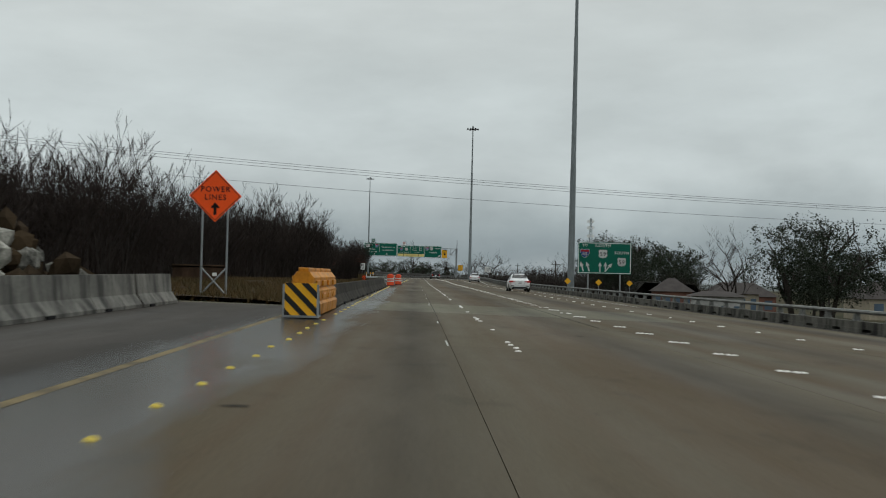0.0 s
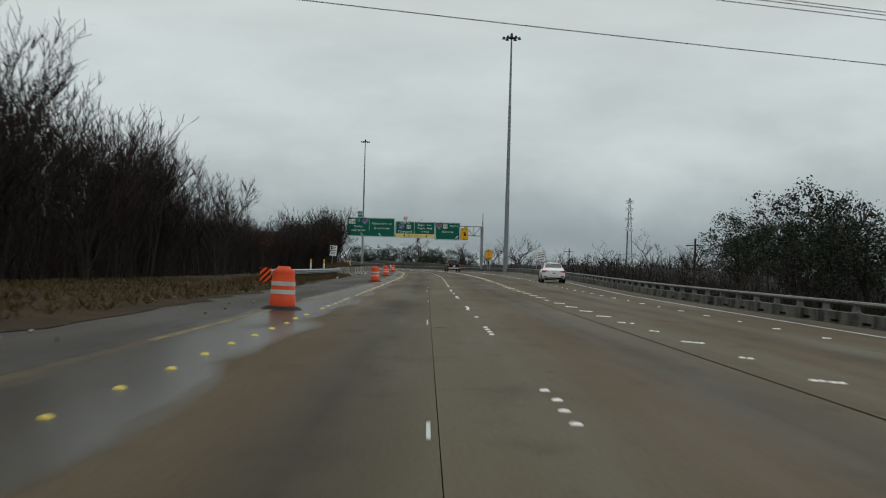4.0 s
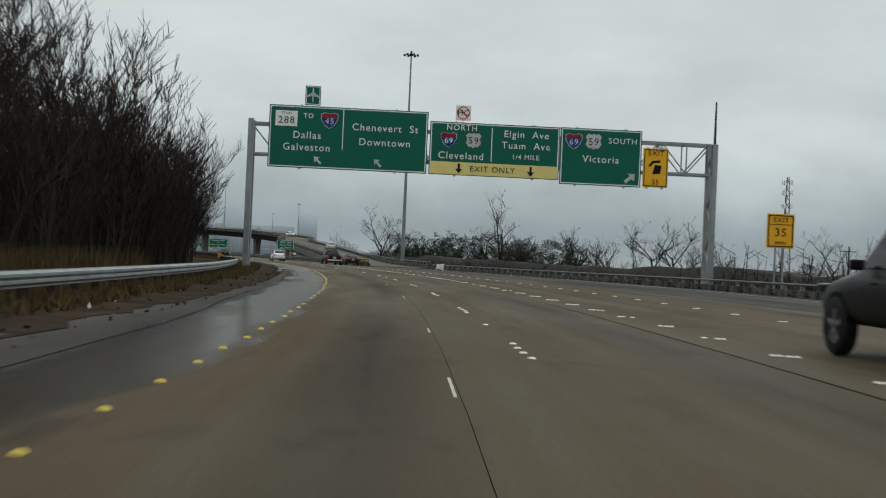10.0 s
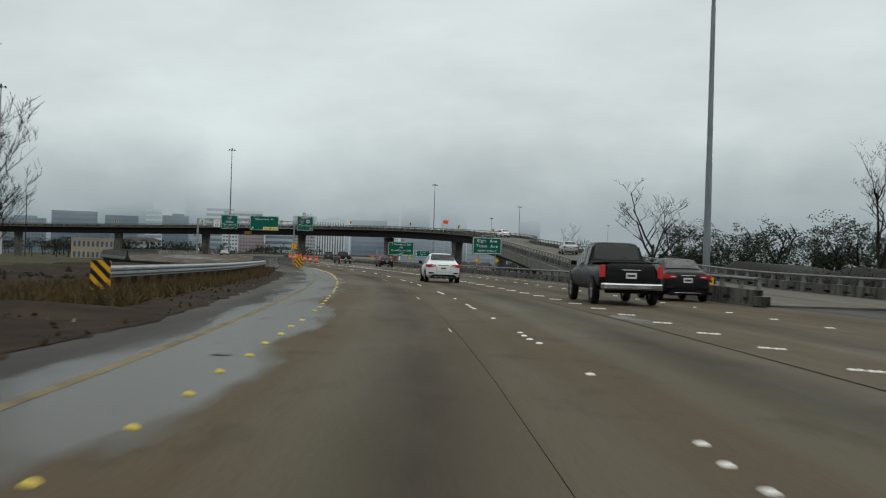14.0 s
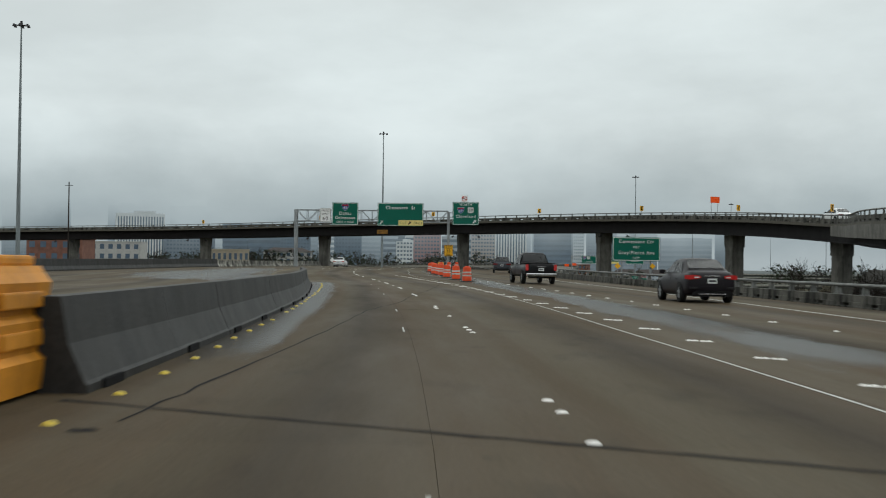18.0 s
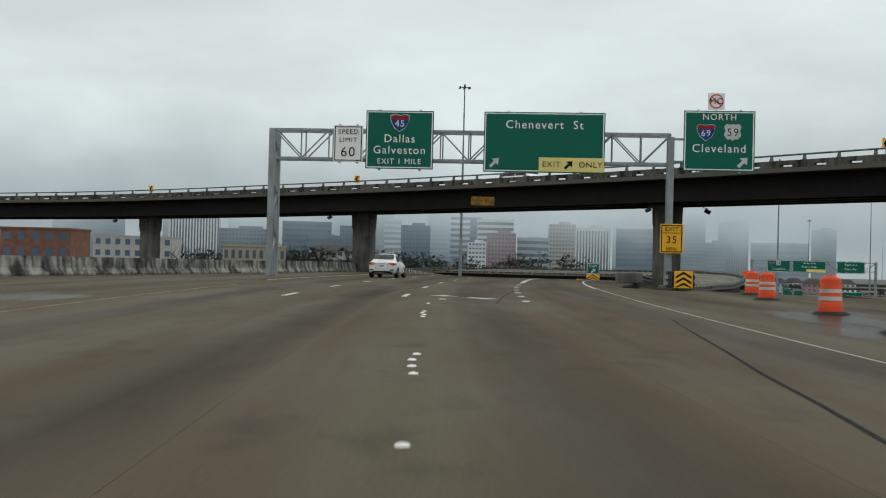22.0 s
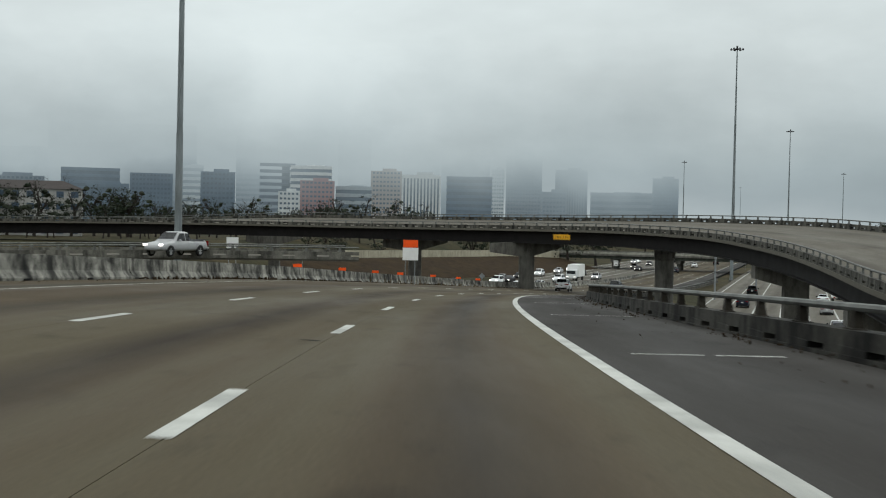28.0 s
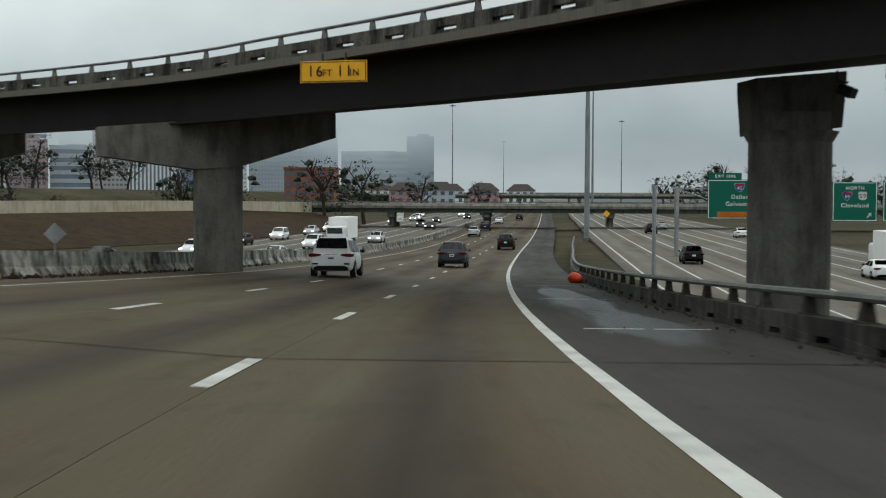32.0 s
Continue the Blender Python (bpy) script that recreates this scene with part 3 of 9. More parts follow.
# the exit road to the right of the second gantry, and the two sunken carriageways
exit_road, exit_fr = strip_road("road_5", "concrete exit road falling to the sunken freeway", sd_knots([(640, 13.5, 0.1), (680, 18, 0.3), (720, 24, 0.2), (780, 31, -1.2), (850, 40, -4.0), (930, 48, -8), (1010, 53, -10.8), (1100, 56, -11.05)]), 11, ROAD_FAR)
low_right, low_right_fr = strip_road("road_6", "grey concrete carriageway of the sunken freeway", sd_knots([(860, 24, -11.0), (940, 28, -11.0), (1000, 29, -11.0), (1150, 29, -11.0), (1300, 29, -11.0), (1560, 28, -11.0)]) + [(-195, 2400, -9)], 30, ROAD_FAR)
low_left, low_left_fr = strip_road("road_7", "grey concrete carriageway with oncoming traffic", sd_knots([(900, -46, -11.0), (1000, -33, -11.0), (1060, -25, -11.0), (1120, -21.5, -11.0), (1250, -21, -11.0), (1400, -21, -11.0), (1560, -21, -11.0)]) + [(-245, 2400, -9)], 22, ROAD_FAR)


# ---- barriers ----
JERSEY = [(-0.30, 0), (-0.30, 0.08), (-0.13, 0.33), (-0.08, 0.82), (0.08, 0.82), (0.13, 0.33), (0.30, 0.08), (0.30, 0)]


INNER = [(-0.34, 0), (-0.34, 0.07), (-0.31, 0.10), (-0.17, 0.42), (-0.10, 0.82), (0.10, 0.82), (0.17, 0.42), (0.31, 0.10), (0.34, 0.07), (0.34, 0)]


def barrier(name, label, s0, s1, d, piece=4.5, mat=None, height=1.0, group="", profile=JERSEY, gap=0.02):
    """Concrete safety barrier set from separate lengths."""
    top = thing(name, label, "barrier", group)
    f = (lambda s: d) if not isinstance(d, (list, tuple)) else (lambda s: edge(d, s))
    n = max(1, round((s1 - s0) / piece))
    rng = random.Random(int(s0) + 7)
    for i in range(n):
        a, b = s0 + (s1 - s0) * i / n + gap, s0 + (s1 - s0) * (i + 1) / n - gap
        j = rng.uniform(-1.5, 1.5) * gap
        bm = bmesh.new()
        pr = [(u, w * height) for u, w in profile]
        sweep(bm, [(spot(s, f(s) + j), right_of(s)) for s in (a, (a + b) / 2, b)], pr)
        part("block", bm, mat or CONCRETE, top)
        bm = bmesh.new()
        m = Matrix.Translation(spot(a + 0.9, f(a) + j)) @ pose(0, 0, 0, 0, 0, heading(a))
        w = 0.34 if profile is INNER else 0.31
        box(bm, (w, 0, 0.035), (0.06, rng.uniform(0.5, 1.1) if profile is INNER else 0.5, 0.09 if profile is INNER else 0.06), m)
        part("drain_slot", bm, TAR, top)
    return top


barrier("concrete_barrier", "old grey concrete safety barrier beside rubble", -30, 35.5, -6.9, group="old barriers")
barrier("concrete_barrier", "stained grey concrete barrier behind yellow water tanks", 36.6, 93, [(40, -2.55), (60, -2.45), (93, -2.3)], mat=CONCRETE_BROWN, height=0.8, group="inner barriers", profile=INNER, gap=0.003)
barrier("concrete_barrier", "old pale concrete barrier before the guardrail", 229, 289, [(229, -7.6), (250, -7.0), (289, -6.0)], mat=CONCRETE_OLD, group="old barriers")
barrier("concrete_barrier", "pale concrete barrier beside the merging road", 505, 548, [(505, -6.4), (524, -5.6), (548, -4.6)], group="old barriers")
barrier("concrete_barrier", "dark damp concrete barrier along the merge", 546, 608.5, [(546, -2.45), (575, -2.35), (608.5, -2.95)], mat=CONCRETE_WET, group="inner barriers", profile=INNER, gap=0.004)
barrier("concrete_barrier", "dark concrete wall at the edge of the merging road", 560, 700, [(560, -20.5), (600, -25.3), (640, -23.2), (690, -17.6), (700, -16.6)], mat=CONCRETE_WET, height=1.25, piece=11, gap=0.004)
barrier("concrete_barrier", "pale concrete barrier with black stains beside the deck", 700, 1030, [(700, -16.6), (740, -12.6), (800, -10.9), (980, -10.4), (1030, -9.0)], mat=CONCRETE_OLD, height=1.05, piece=6)
barrier("concrete_barrier", "low concrete median barrier between the carriageways", 1030, 1400, [(1030, -9.0), (1100, -8.6), (1400, -8.6)], mat=CONCRETE_OLD, height=0.9, piece=12)


def rail_post(z0, z1, foot, head, thick):
    """Cast steel post that tapers upward from a flange."""
    bm = bmesh.new()
    rings = []
    for z, ln, th in ((z0, foot + 0.10, thick + 0.07), (z0 + 0.025, foot + 0.10, thick + 0.07), (z0 + 0.035, foot, thick), (z0 + (z1 - z0) * 0.7, head, thick * 0.85), (z1, head * 0.9, thick * 0.8)):
        rings.append([bm.verts.new((x * th / 2, y * ln / 2, z)) for x, y in ((-1, -1), (1, -1), (1, 1), (-1, 1))])
    for a, b in zip(rings, rings[1:]):
        for k in range(4):
            bm.faces.new((a[k], a[(k + 1) % 4], b[(k + 1) % 4], b[k]))
    bm.faces.new(list(reversed(rings[0])))
    bm.faces.new(rings[-1])
    return mesh_of(bm, "post", RAIL_STEEL)


def slim_rail(top, frames, at_run, total, mat):
    """Low slotted concrete wall with a steel pipe on pairs of plate posts."""
    bm = bmesh.new()
    sweep(bm, frames, [(-0.14, 0.20), (-0.14, 0.47), (0.14, 0.47), (0.14, 0.20)])
    part("wall", bm, mat, top)
    bm = bmesh.new()
    sweep(bm, frames, [(-0.17, -0.16), (-0.17, 0.07), (0.2, 0.07), (0.2, -0.16)])
    part("kerb", bm, mat, top)
    blocks = []
    pme = rail_post(0.46, 0.80, 0.26, 0.17, 0.12)
    n = int(total / 2.75)
    for i in range(n + 1):
        p, r = at_run(min(total, i * 2.75 + 0.6))
        m = Matrix.Translation(p) @ pose(0, 0, 0, 0, 0, math.degrees(math.atan2(r.y, r.x)))
        blocks.append(m @ Matrix.Translation((0, 0, 0.13)) @ Matrix.Diagonal((0.3, 1.75, 0.3, 1)))
        part("post", pme, None, top, at=m)
    tagged(part("block", strewn("block", UNIT, blocks, mat), None, top), kind="stuff")
    bm = bmesh.new()
    sweep(bm, frames, [(0.075 * math.cos(radians(a)), 0.82 + 0.06 * math.sin(radians(a))) for a in range(0, 360, 45)])
    part("rail", bm, RAIL_STEEL, top)
    return top


def parapet(name, label, frames, group="", mat=None, slim=False, k=0.70):
    """Bridge parapet: concrete kerb wall with open slots on blocks, and one steel rail on posts above it."""
    top = thing(name, label, "parapet", group)
    acc, nxt = 0.0, 0.0
    line = []
    for i, (p, r) in enumerate(frames):
        if i:
            acc += (p - frames[i - 1][0]).length
        line.append((acc, p, r))

    def at_run(v):
        k = 0
        while k < len(line) - 2 and line[k + 1][0] < v:
            k += 1
        a, b = line[k], line[k + 1]
        u = (v - a[0]) / max(1e-6, b[0] - a[0])
        return a[1].lerp(b[1], u), a[2].lerp(b[2], u).normalized()

    total = line[-1][0]
    if slim:
        return slim_rail(top, frames, at_run, total, mat or DECK_EDGE)
    bm = bmesh.new()
    sweep(bm, frames, [(-0.17, 0.20 * k), (-0.17, 0.55 * k), (0.17, 0.55 * k), (0.17, 0.20 * k)])
    part("wall", bm, mat or DECK_EDGE, top)
    bm = bmesh.new()
    sweep(bm, frames, [(-0.20, -0.12), (-0.20, 0.06 * k), (0.24, 0.06 * k), (0.24, -0.12)])
    part("kerb", bm, mat or DECK_EDGE, top)
    n = int(total / 2.5)
    blk = bmesh.new()
    box(blk, (0, 0, 0.13 * k), (0.35, 1.85, 0.24 * k), bevel=0.02)
    bme = mesh_of(blk, "block", mat or DECK_EDGE)
    pme = rail_post(0.54 * k, 0.97 * k, 0.30, 0.17, 0.15)
    if mat is CONCRETE_BLACK:
        pme.materials[0] = CONCRETE_BROWN
    for i in range(n + 1):
        p, r = at_run(min(total, i * 2.5 + 0.4))
        m = Matrix.Translation(p) @ pose(0, 0, 0, 0, 0, math.degrees(math.atan2(r.y, r.x)))
        part("block", bme, None, top, at=m)
        part("post", pme, None, top, at=m)
    bm = bmesh.new()
    sweep(bm, frames, [(0.085 * math.cos(radians(a)), 0.99 * k + 0.06 * math.sin(radians(a))) for a in range(0, 360, 45)])
    part("rail", bm, RAIL_STEEL, top)
    return top


parapet("bridge_parapet", "low dark concrete parapet with a steel rail on short posts", way(-40, 455, [(a, b) for a, b in RIGHT if a < 458], 8.0), mat=CONCRETE_STAINED, group="parapets", k=0.6)
parapet("bridge_parapet", "low concrete parapet with a steel rail beside the exit lane", way(482, 640, [(482, 13.6), (540, 14.0), (566, 15.2), (613, 17.2), (640, 19.3)], 8.0), mat=CONCRETE_STAINED, group="parapets")
parapet("bridge_parapet", "dark slotted parapet along the exit ramp", way(742, 829, [(742, 13.3), (760, 14.2), (785, 16.7), (800, 18.6), (829, 21.3)], 7.0), mat=CONCRETE_BLACK, group="parapets")
parapet("bridge_parapet", "stained concrete parapet with a heavy steel rail", way(836, 1010, [(836, 9.3), (860, 8.9), (1010, 8.9)], 7.0), mat=CONCRETE_BLACK, group="parapets")
parapet("bridge_parapet", "concrete parapet with a steel rail by the sunken freeway", way(1010, 1120, [(1010, 8.9), (1060, 10.5), (1120, 11.5)], 8.0), mat=CONCRETE_STAINED, group="parapets")


# ---- the two curved flyovers ----
def flyover(name, label, knots, width, depth, bank=lambda p: 0.0):
    """Curved ramp bridge: deck, girders, parapets, piers."""
    deck, fr = strip_road(name, label, knots, width, ROAD_FAR, 0.28, bank=bank)
    half = width / 2
    up = lambda p, off: Vector((0, 0, bank(p) * (off + half)))
    for off, side in ((-half + 0.2, -1), (half - 0.2, 1)):
        pf = [(p + r * off + up(p, off), r * -side) for p, r in fr]
        parapet("bridge_parapet", "concrete parapet with steel rail on a curved ramp", pf, group="parapets", slim=True, mat=CONCRETE_STAINED)
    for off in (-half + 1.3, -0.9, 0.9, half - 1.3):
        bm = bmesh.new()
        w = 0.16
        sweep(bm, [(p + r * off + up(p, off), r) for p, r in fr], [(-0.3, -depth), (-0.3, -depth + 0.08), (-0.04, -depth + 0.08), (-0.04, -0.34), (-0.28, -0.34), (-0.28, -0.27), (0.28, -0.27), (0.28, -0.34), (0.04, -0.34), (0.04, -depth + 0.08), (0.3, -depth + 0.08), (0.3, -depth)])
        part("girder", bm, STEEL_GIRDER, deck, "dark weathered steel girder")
    return deck, fr


OV = [(-262, 741, 7.3), (-231, 743.5, 7.7), (-199, 745.3, 8.1), (-168, 739.3, 8.45), (-139.3, 729, 8.6), (-113.6, 713.3, 8.4), (-92.8, 696.6, 7.9), (-76, 676, 7.0), (-63.2, 652.5, 5.7)]
OV = [(x, y, z - 0.15) for x, y, z in OV]
OVS = OV + sd_knots([(612, 38.5, 4.4), (572, 30.5, 2.9), (530, 24, 1.3), (490, 18.5, 0.25), (455, 15.8, -0.02)])
ov_deck, ov_fr = flyover("road_8", "curved concrete ramp bridge on dark steel girders", OVS, 8.5, 1.85)
bm = bmesh.new()
sweep(bm, [(p - r * 4.35, r) for p, r in ov_fr if p.y < 655], [(-0.12, -1.15), (-0.12, -0.17), (0.12, -0.17), (0.12, -1.15)])
part("fascia", bm, CONCRETE_PIER, ov_deck, "pale concrete fascia of the ramp")
bm = bmesh.new()
sweep(bm, [(p + r * 4.35, r) for p, r in ov_fr if p.y < 655], [(-0.12, -1.15), (-0.12, -0.17), (0.12, -0.17), (0.12, -1.15)])
part("fascia", bm, CONCRETE_PIER, ov_deck, "pale concrete fascia of the ramp")
FB_EDGE = [(-159.0, 802.4, -0.75), (-160.0, 816, -1.3), (-161.0, 830, -1.8), (-162.1, 846, -2.1), (-163.5, 862, -2.1), (-165.4, 878.6, -1.65), (-168, 895, -1.12), (-171.6, 911, -0.66), (-176.5, 926, -0.18), (-183, 939, 0.08), (-191, 951, 0.25),
           (-201, 961.7, 0.24), (-212, 971, 0.18), (-238, 985, 0.05), (-268, 992, 0.0), (-300, 990, -0.3), (-335, 975, -1)]
FB = [tuple(p + r * 1.65) for p, r in curve_frames(FB_EDGE, 2)]


def fb_bank(p):
    return 0.11 * smooth(800, 850, p.y) * (1 - smooth(250, 300, -p.x))


fb_deck, fb_fr = flyover("road_9", "curved concrete flyover on dark steel girders", FB, 12.3, 2.05, fb_bank)


def pier(x, y, turn, z0, z1, cap=6.6, width=2.6, tilt=0.0, label="tall concrete hammerhead pier"):
    top = thing("bridge_pier", label, "pier", "bridge piers", at=pose(x, y, z0, 0, 0, turn))
    h = z1 - z0
    bm = bmesh.new()
    if cap == 2.5:
        bmesh.ops.create_cone(bm, cap_ends=True, segments=28, radius1=1.12, radius2=1.12, depth=h - 1.0, matrix=Matrix.Translation((0, 0, (h - 1.0) / 2)))
        bmesh.ops.create_cone(bm, cap_ends=True, segments=28, radius1=1.12, radius2=1.3, depth=0.3, matrix=Matrix.Translation((0, 0, h - 1.65)))
    else:
        box(bm, (0, 0, (h - 1.4) / 2), (width, 1.3, h - 1.4), bevel=0.12)
    part("column", bm, CONCRETE_PIER, top)
    bm = bmesh.new()
    c = cap / 2
    prof = [(-c, h), (-c, h - 1.2), (-width / 2 - 0.05, h - 2.1), (width / 2 + 0.05, h - 2.1), (c, h - 1.2), (c, h)] if cap > 5 else [(-c, h), (-c, h - 0.3), (-width / 2, h - 1.5), (width / 2, h - 1.5), (c, h - 0.3), (c, h)]
    f0 = [bm.verts.new((u, -0.75, w + u * tilt)) for u, w in prof]
    f1 = [bm.verts.new((u, 0.75, w + u * tilt)) for u, w in prof]
    bm.faces.new(f0)
    bm.faces.new(list(reversed(f1)))
    for i in range(6):
        bm.faces.new((f0[i], f0[(i + 1) % 6], f1[(i + 1) % 6], f1[i]))
    part("cap", bm, CONCRETE_PIER, top)
    return top


OV_PIERS = []
for x, y, a, cap in ((-166.5, 740, 5, 3.4), (-133, 726, 28, 3.4), (-196, 745, -3, 3.4), (-228, 744, 0, 3.4), (-103, 704.5, 40, 3.4), (-81, 682, 52, 3.4), (-67, 660, 62, 3.4)):
    s, d = nearest(x, y)
    zt = float(np.interp(x, [k[0] for k in OVS], [k[2] for k in OVS])) - 1.85
    OV_PIERS.append((x, y, a, zt))
    pier(x, y, a + 90 if cap > 5 else a, ground_height(x, y) - 0.3, zt, cap=cap if cap > 5 else 2.0, width=1.9 if cap < 5 else 2.4)
for x, y, a, cap, wd, zt in ((-187.5, 948.5, 12, 2.5, 2.3, -1.4), (-208.5, 967, 24, 10.2, 2.0, -1.4), (-230.5, 985, 20, 10.2, 2.0, -1.45), (-264, 1006, 15, 10.2, 2.0, -1.6), (-172, 914, 15, 7.6, 2.2, -2.1), (-165, 875, 8, 7.6, 2.2, -3.3)):
    pier(x, y, a, ground_height(x, y) - 0.3, zt, cap=cap, width=wd, tilt=0.09)


def bridge_light(m):
    """Floodlight hung below a girder on a bent bracket."""
    top = thing("bridge_light", "black floodlight hung below a bridge girder", "floodlight", "bridge lights", at=m)
    bm = bmesh.new()
    rod(bm, (0, 0, 0.02), (0, 0, -0.28), 0.03)
    rod(bm, (0, 0, -0.26), (0.32, 0, -0.30), 0.025)
    part("bracket", bm, DARK_STEEL, top)
    bm = bmesh.new()
    box(bm, (0.48, 0, -0.36), (0.42, 0.34, 0.26), pose(0, 0, 0, 0, 24, 0), bevel=0.04)
    part("lamp", bm, DARK_STEEL, top)
    return top


for x, y, a, zt in OV_PIERS[:5]:
    for off, flip in ((-1.9, 180), (1.9, 0)):
        bridge_light(pose(x, y, zt, 0, 0, a) @ pose(off, -3.2, 0.0, 0, 0, flip))
for off, flip in ((-3.4, 180), (-2.0, 180)):
    bridge_light(pose(-187.5, 948.5, -1.45, 0, 0, 135) @ pose(off, 0.9 - 3.2 + 3.2, 0.0, 0, 0, flip))


# ---- high masts ----
def mast(x, y, z, h):
    top = thing("high_mast_light", "very tall tapered grey steel lighting mast", "light pole", "high masts", at=pose(x, y, z))
    for nm, a, b, r0, r1 in (("lower_pole", 0, 0.36, 0.42, 0.34), ("middle_pole", 0.35, 0.71, 0.315, 0.24), ("upper_pole", 0.7, 1.0, 0.22, 0.13)):
        bm = bmesh.new()
        rod(bm, (0, 0, h * a), (0, 0, h * b), r0, r1, 12)
        part(nm, bm, MAST, top)
    bm = bmesh.new()
    rod(bm, (0, 0, 0), (0, 0, 0.5), 0.7, 0.65, 12)
    part("base", bm, CONCRETE_PIER, top)
    bm = bmesh.new()
    bmesh.ops.create_cone(bm, cap_ends=True, segments=16, radius1=0.75, radius2=0.75, depth=0.12, matrix=pose(0, 0, h - 0.3))
    rod(bm, (0, 0, h - 0.5), (0, 0, h + 0.5), 0.3, 0.2, 10)
    part("ring", bm, DARK_STEEL, top)
    for k in range(6):
        a = k * math.pi / 3
        bm = bmesh.new()
        rod(bm, (0.7 * math.cos(a), 0.7 * math.sin(a), h - 0.3), (1.35 * math.cos(a), 1.35 * math.sin(a), h - 0.2), 0.05)
        rod(bm, (1.35 * math.cos(a), 1.35 * math.sin(a), h - 0.55), (1.35 * math.cos(a), 1.35 * math.sin(a), h - 0.1), 0.32, 0.16, 10)
        part("lamp_head", bm, DARK_STEEL, top)
    return top


for x, y, zt in ((17.7, 148, 43), (12.65, 334, 41), (-24.2, 551.7, 43.4), (-212, 708, 44), (-232.5, 912, 46), (-188.6, 1100.7, 44), (-180, 1336, 43), (-245, 1560, 42), (-150, 1700, 42), (-235, 2000, 42)):
    g = ground_height(x, y)
    mast(x, y, g - 0.1, zt - g)

# ---- markings on the pavement ----
def ribbon(bm, s0, s1, d, width, step=6.0, z=0.005):
    f = (lambda s: d) if not isinstance(d, (list, tuple)) else (lambda s: edge(d, s))
    rows = [(bm.verts.new(spot(s, f(s) - width / 2, z)), bm.verts.new(spot(s, f(s) + width / 2, z))) for s in span(s0, s1, step)]
    for a, b in zip(rows, rows[1:]):
        bm.faces.new((a[0], a[1], b[1], b[0]))


def line_mark(name, label, s0, s1, d, width, mat):
    bm = bmesh.new()
    ribbon(bm, s0, s1, d, width)
    return solo(name, bm, mat, label, "road marking", kind="structure")


for s0, s1, d in ((-20, 31, -3.0), (136, 292, [(136, -2.95), (162, -2.81), (172, -2.68), (188, -2.57), (215, -2.72), (292, -3.0)]), (398, 540, -2.95), (611, 700, [(611, -4.6), (650, -5.0), (700, -5.5)])):
    line_mark("yellow_line", "worn yellow edge line of the freeway", s0, s1, d, 0.13, PAINT_YELLOW)
line_mark("white_edge_line", "thin worn white line along the outer shoulder", 60, 455, [(60, 11.0), (120, 10.7), (180, 10.5), (230, 11.6), (280, 13.8), (322, 16.8), (365, 18.8), (455, 18.4)], 0.12, PAINT_WHITE)
line_mark("white_edge_line", "thin worn white line beside the parapet", 484, 640, [(484, 11.2), (540, 10.9), (566, 12.0), (613, 14.6), (640, 16.6)], 0.12, PAINT_WHITE)
line_mark("white_edge_line", "faint worn white line across the merge", 540, 720, [(540, 4.45), (557, 4.6), (600, 5.6), (635, 6.4), (655, 7.4), (662, 7.9), (700, 8.8), (720, 9.3)], 0.04, PAINT_WHITE)
line_mark("white_edge_line", "thin white line on the outside of the exit ramp", 711, 829, [(711, 9.0), (738, 9.6), (760, 11.0), (785, 12.9), (829, 17.5)], 0.12, PAINT_WHITE)
line_mark("white_edge_line", "broad white edge line of the downhill deck", 801, 1550, [(801, 5.7), (820, 5.45), (840, 5.35), (900, 5.35), (955, 5.3), (1020, 5.4), (1550, 5.4)], 0.19, PAINT_WHITE)
line_mark("white_edge_line", "broad white gore line of the exit ramp", 723.5, 815, [(723.5, 5.75), (740, 5.95), (750, 6.0), (757, 6.35), (766, 7.2), (791, 9.97), (815, 12.7)], 0.27, PAINT_WHITE)
line_mark("yellow_line", "pale edge line beside the inner barrier", 712, 1500, [(712, -6.4), (800, -6.6), (980, -6.4), (1040, -5.8), (1500, -5.6)], 0.13, PAINT_WHITE)

# broken lines of the deck
for d, first in (([(689, 1.36), (703, 1.5), (720, 1.62), (751, 1.85), (840, 1.72), (900, 1.66), (1200, 1.66)], 690.0), ([(690, -1.95), (1200, -1.95)], 688.1)):
    top = thing("lane_line", "broken white lane line of ten-foot dashes", "road marking", kind="structure")
    for k in range(40):
        s = float(np.interp(k, (0, 5, 12, 17, 22, 40), (690.0, 751.5, 837.2, 898.8, 958.8, 1178.5))) + (0 if first > 689 else -1.9)
        bm = bmesh.new()
        ribbon(bm, s, s + 3.05, d, 0.17, 3.0)
        part("dash", bm, PAINT_WHITE, top)
top = thing("dotted_line", "short white dotted exit line", "road marking", kind="structure")
s = 688.1
while s < 724:
    bm = bmesh.new()
    ribbon(bm, s, s + 1.0, [(688, 4.92), (702, 5.18), (724, 5.72)], 0.21, 1.0)
    part("dash", bm, PAINT_WHITE, top)
    s += 4.8
top = thing("shoulder_bars", "white transverse bars on the dark shoulder", "road marking", kind="structure")
s = 830.8
while s < 1000:
    for a, b in ((6.0, 7.0), (7.15, 8.1)):
        bm = bmesh.new()
        q = [bm.verts.new(spot(s + u, v, 0.006)) for u, v in ((0, a), (0, b), (0.13, b), (0.13, a))]
        bm.faces.new(q)
        part("bar", bm, PAINT_WHITE, top)
    s += 15.3


def flat_arrow(s, d, pts, label):
    bm = bmesh.new()
    for poly in pts:
        bm.faces.new([bm.verts.new(spot(s + v, d + u, 0.006)) for u, v in poly])
    return solo("pavement_arrow", bm, PAINT_WHITE, label, "road marking", "pavement arrows", "structure")


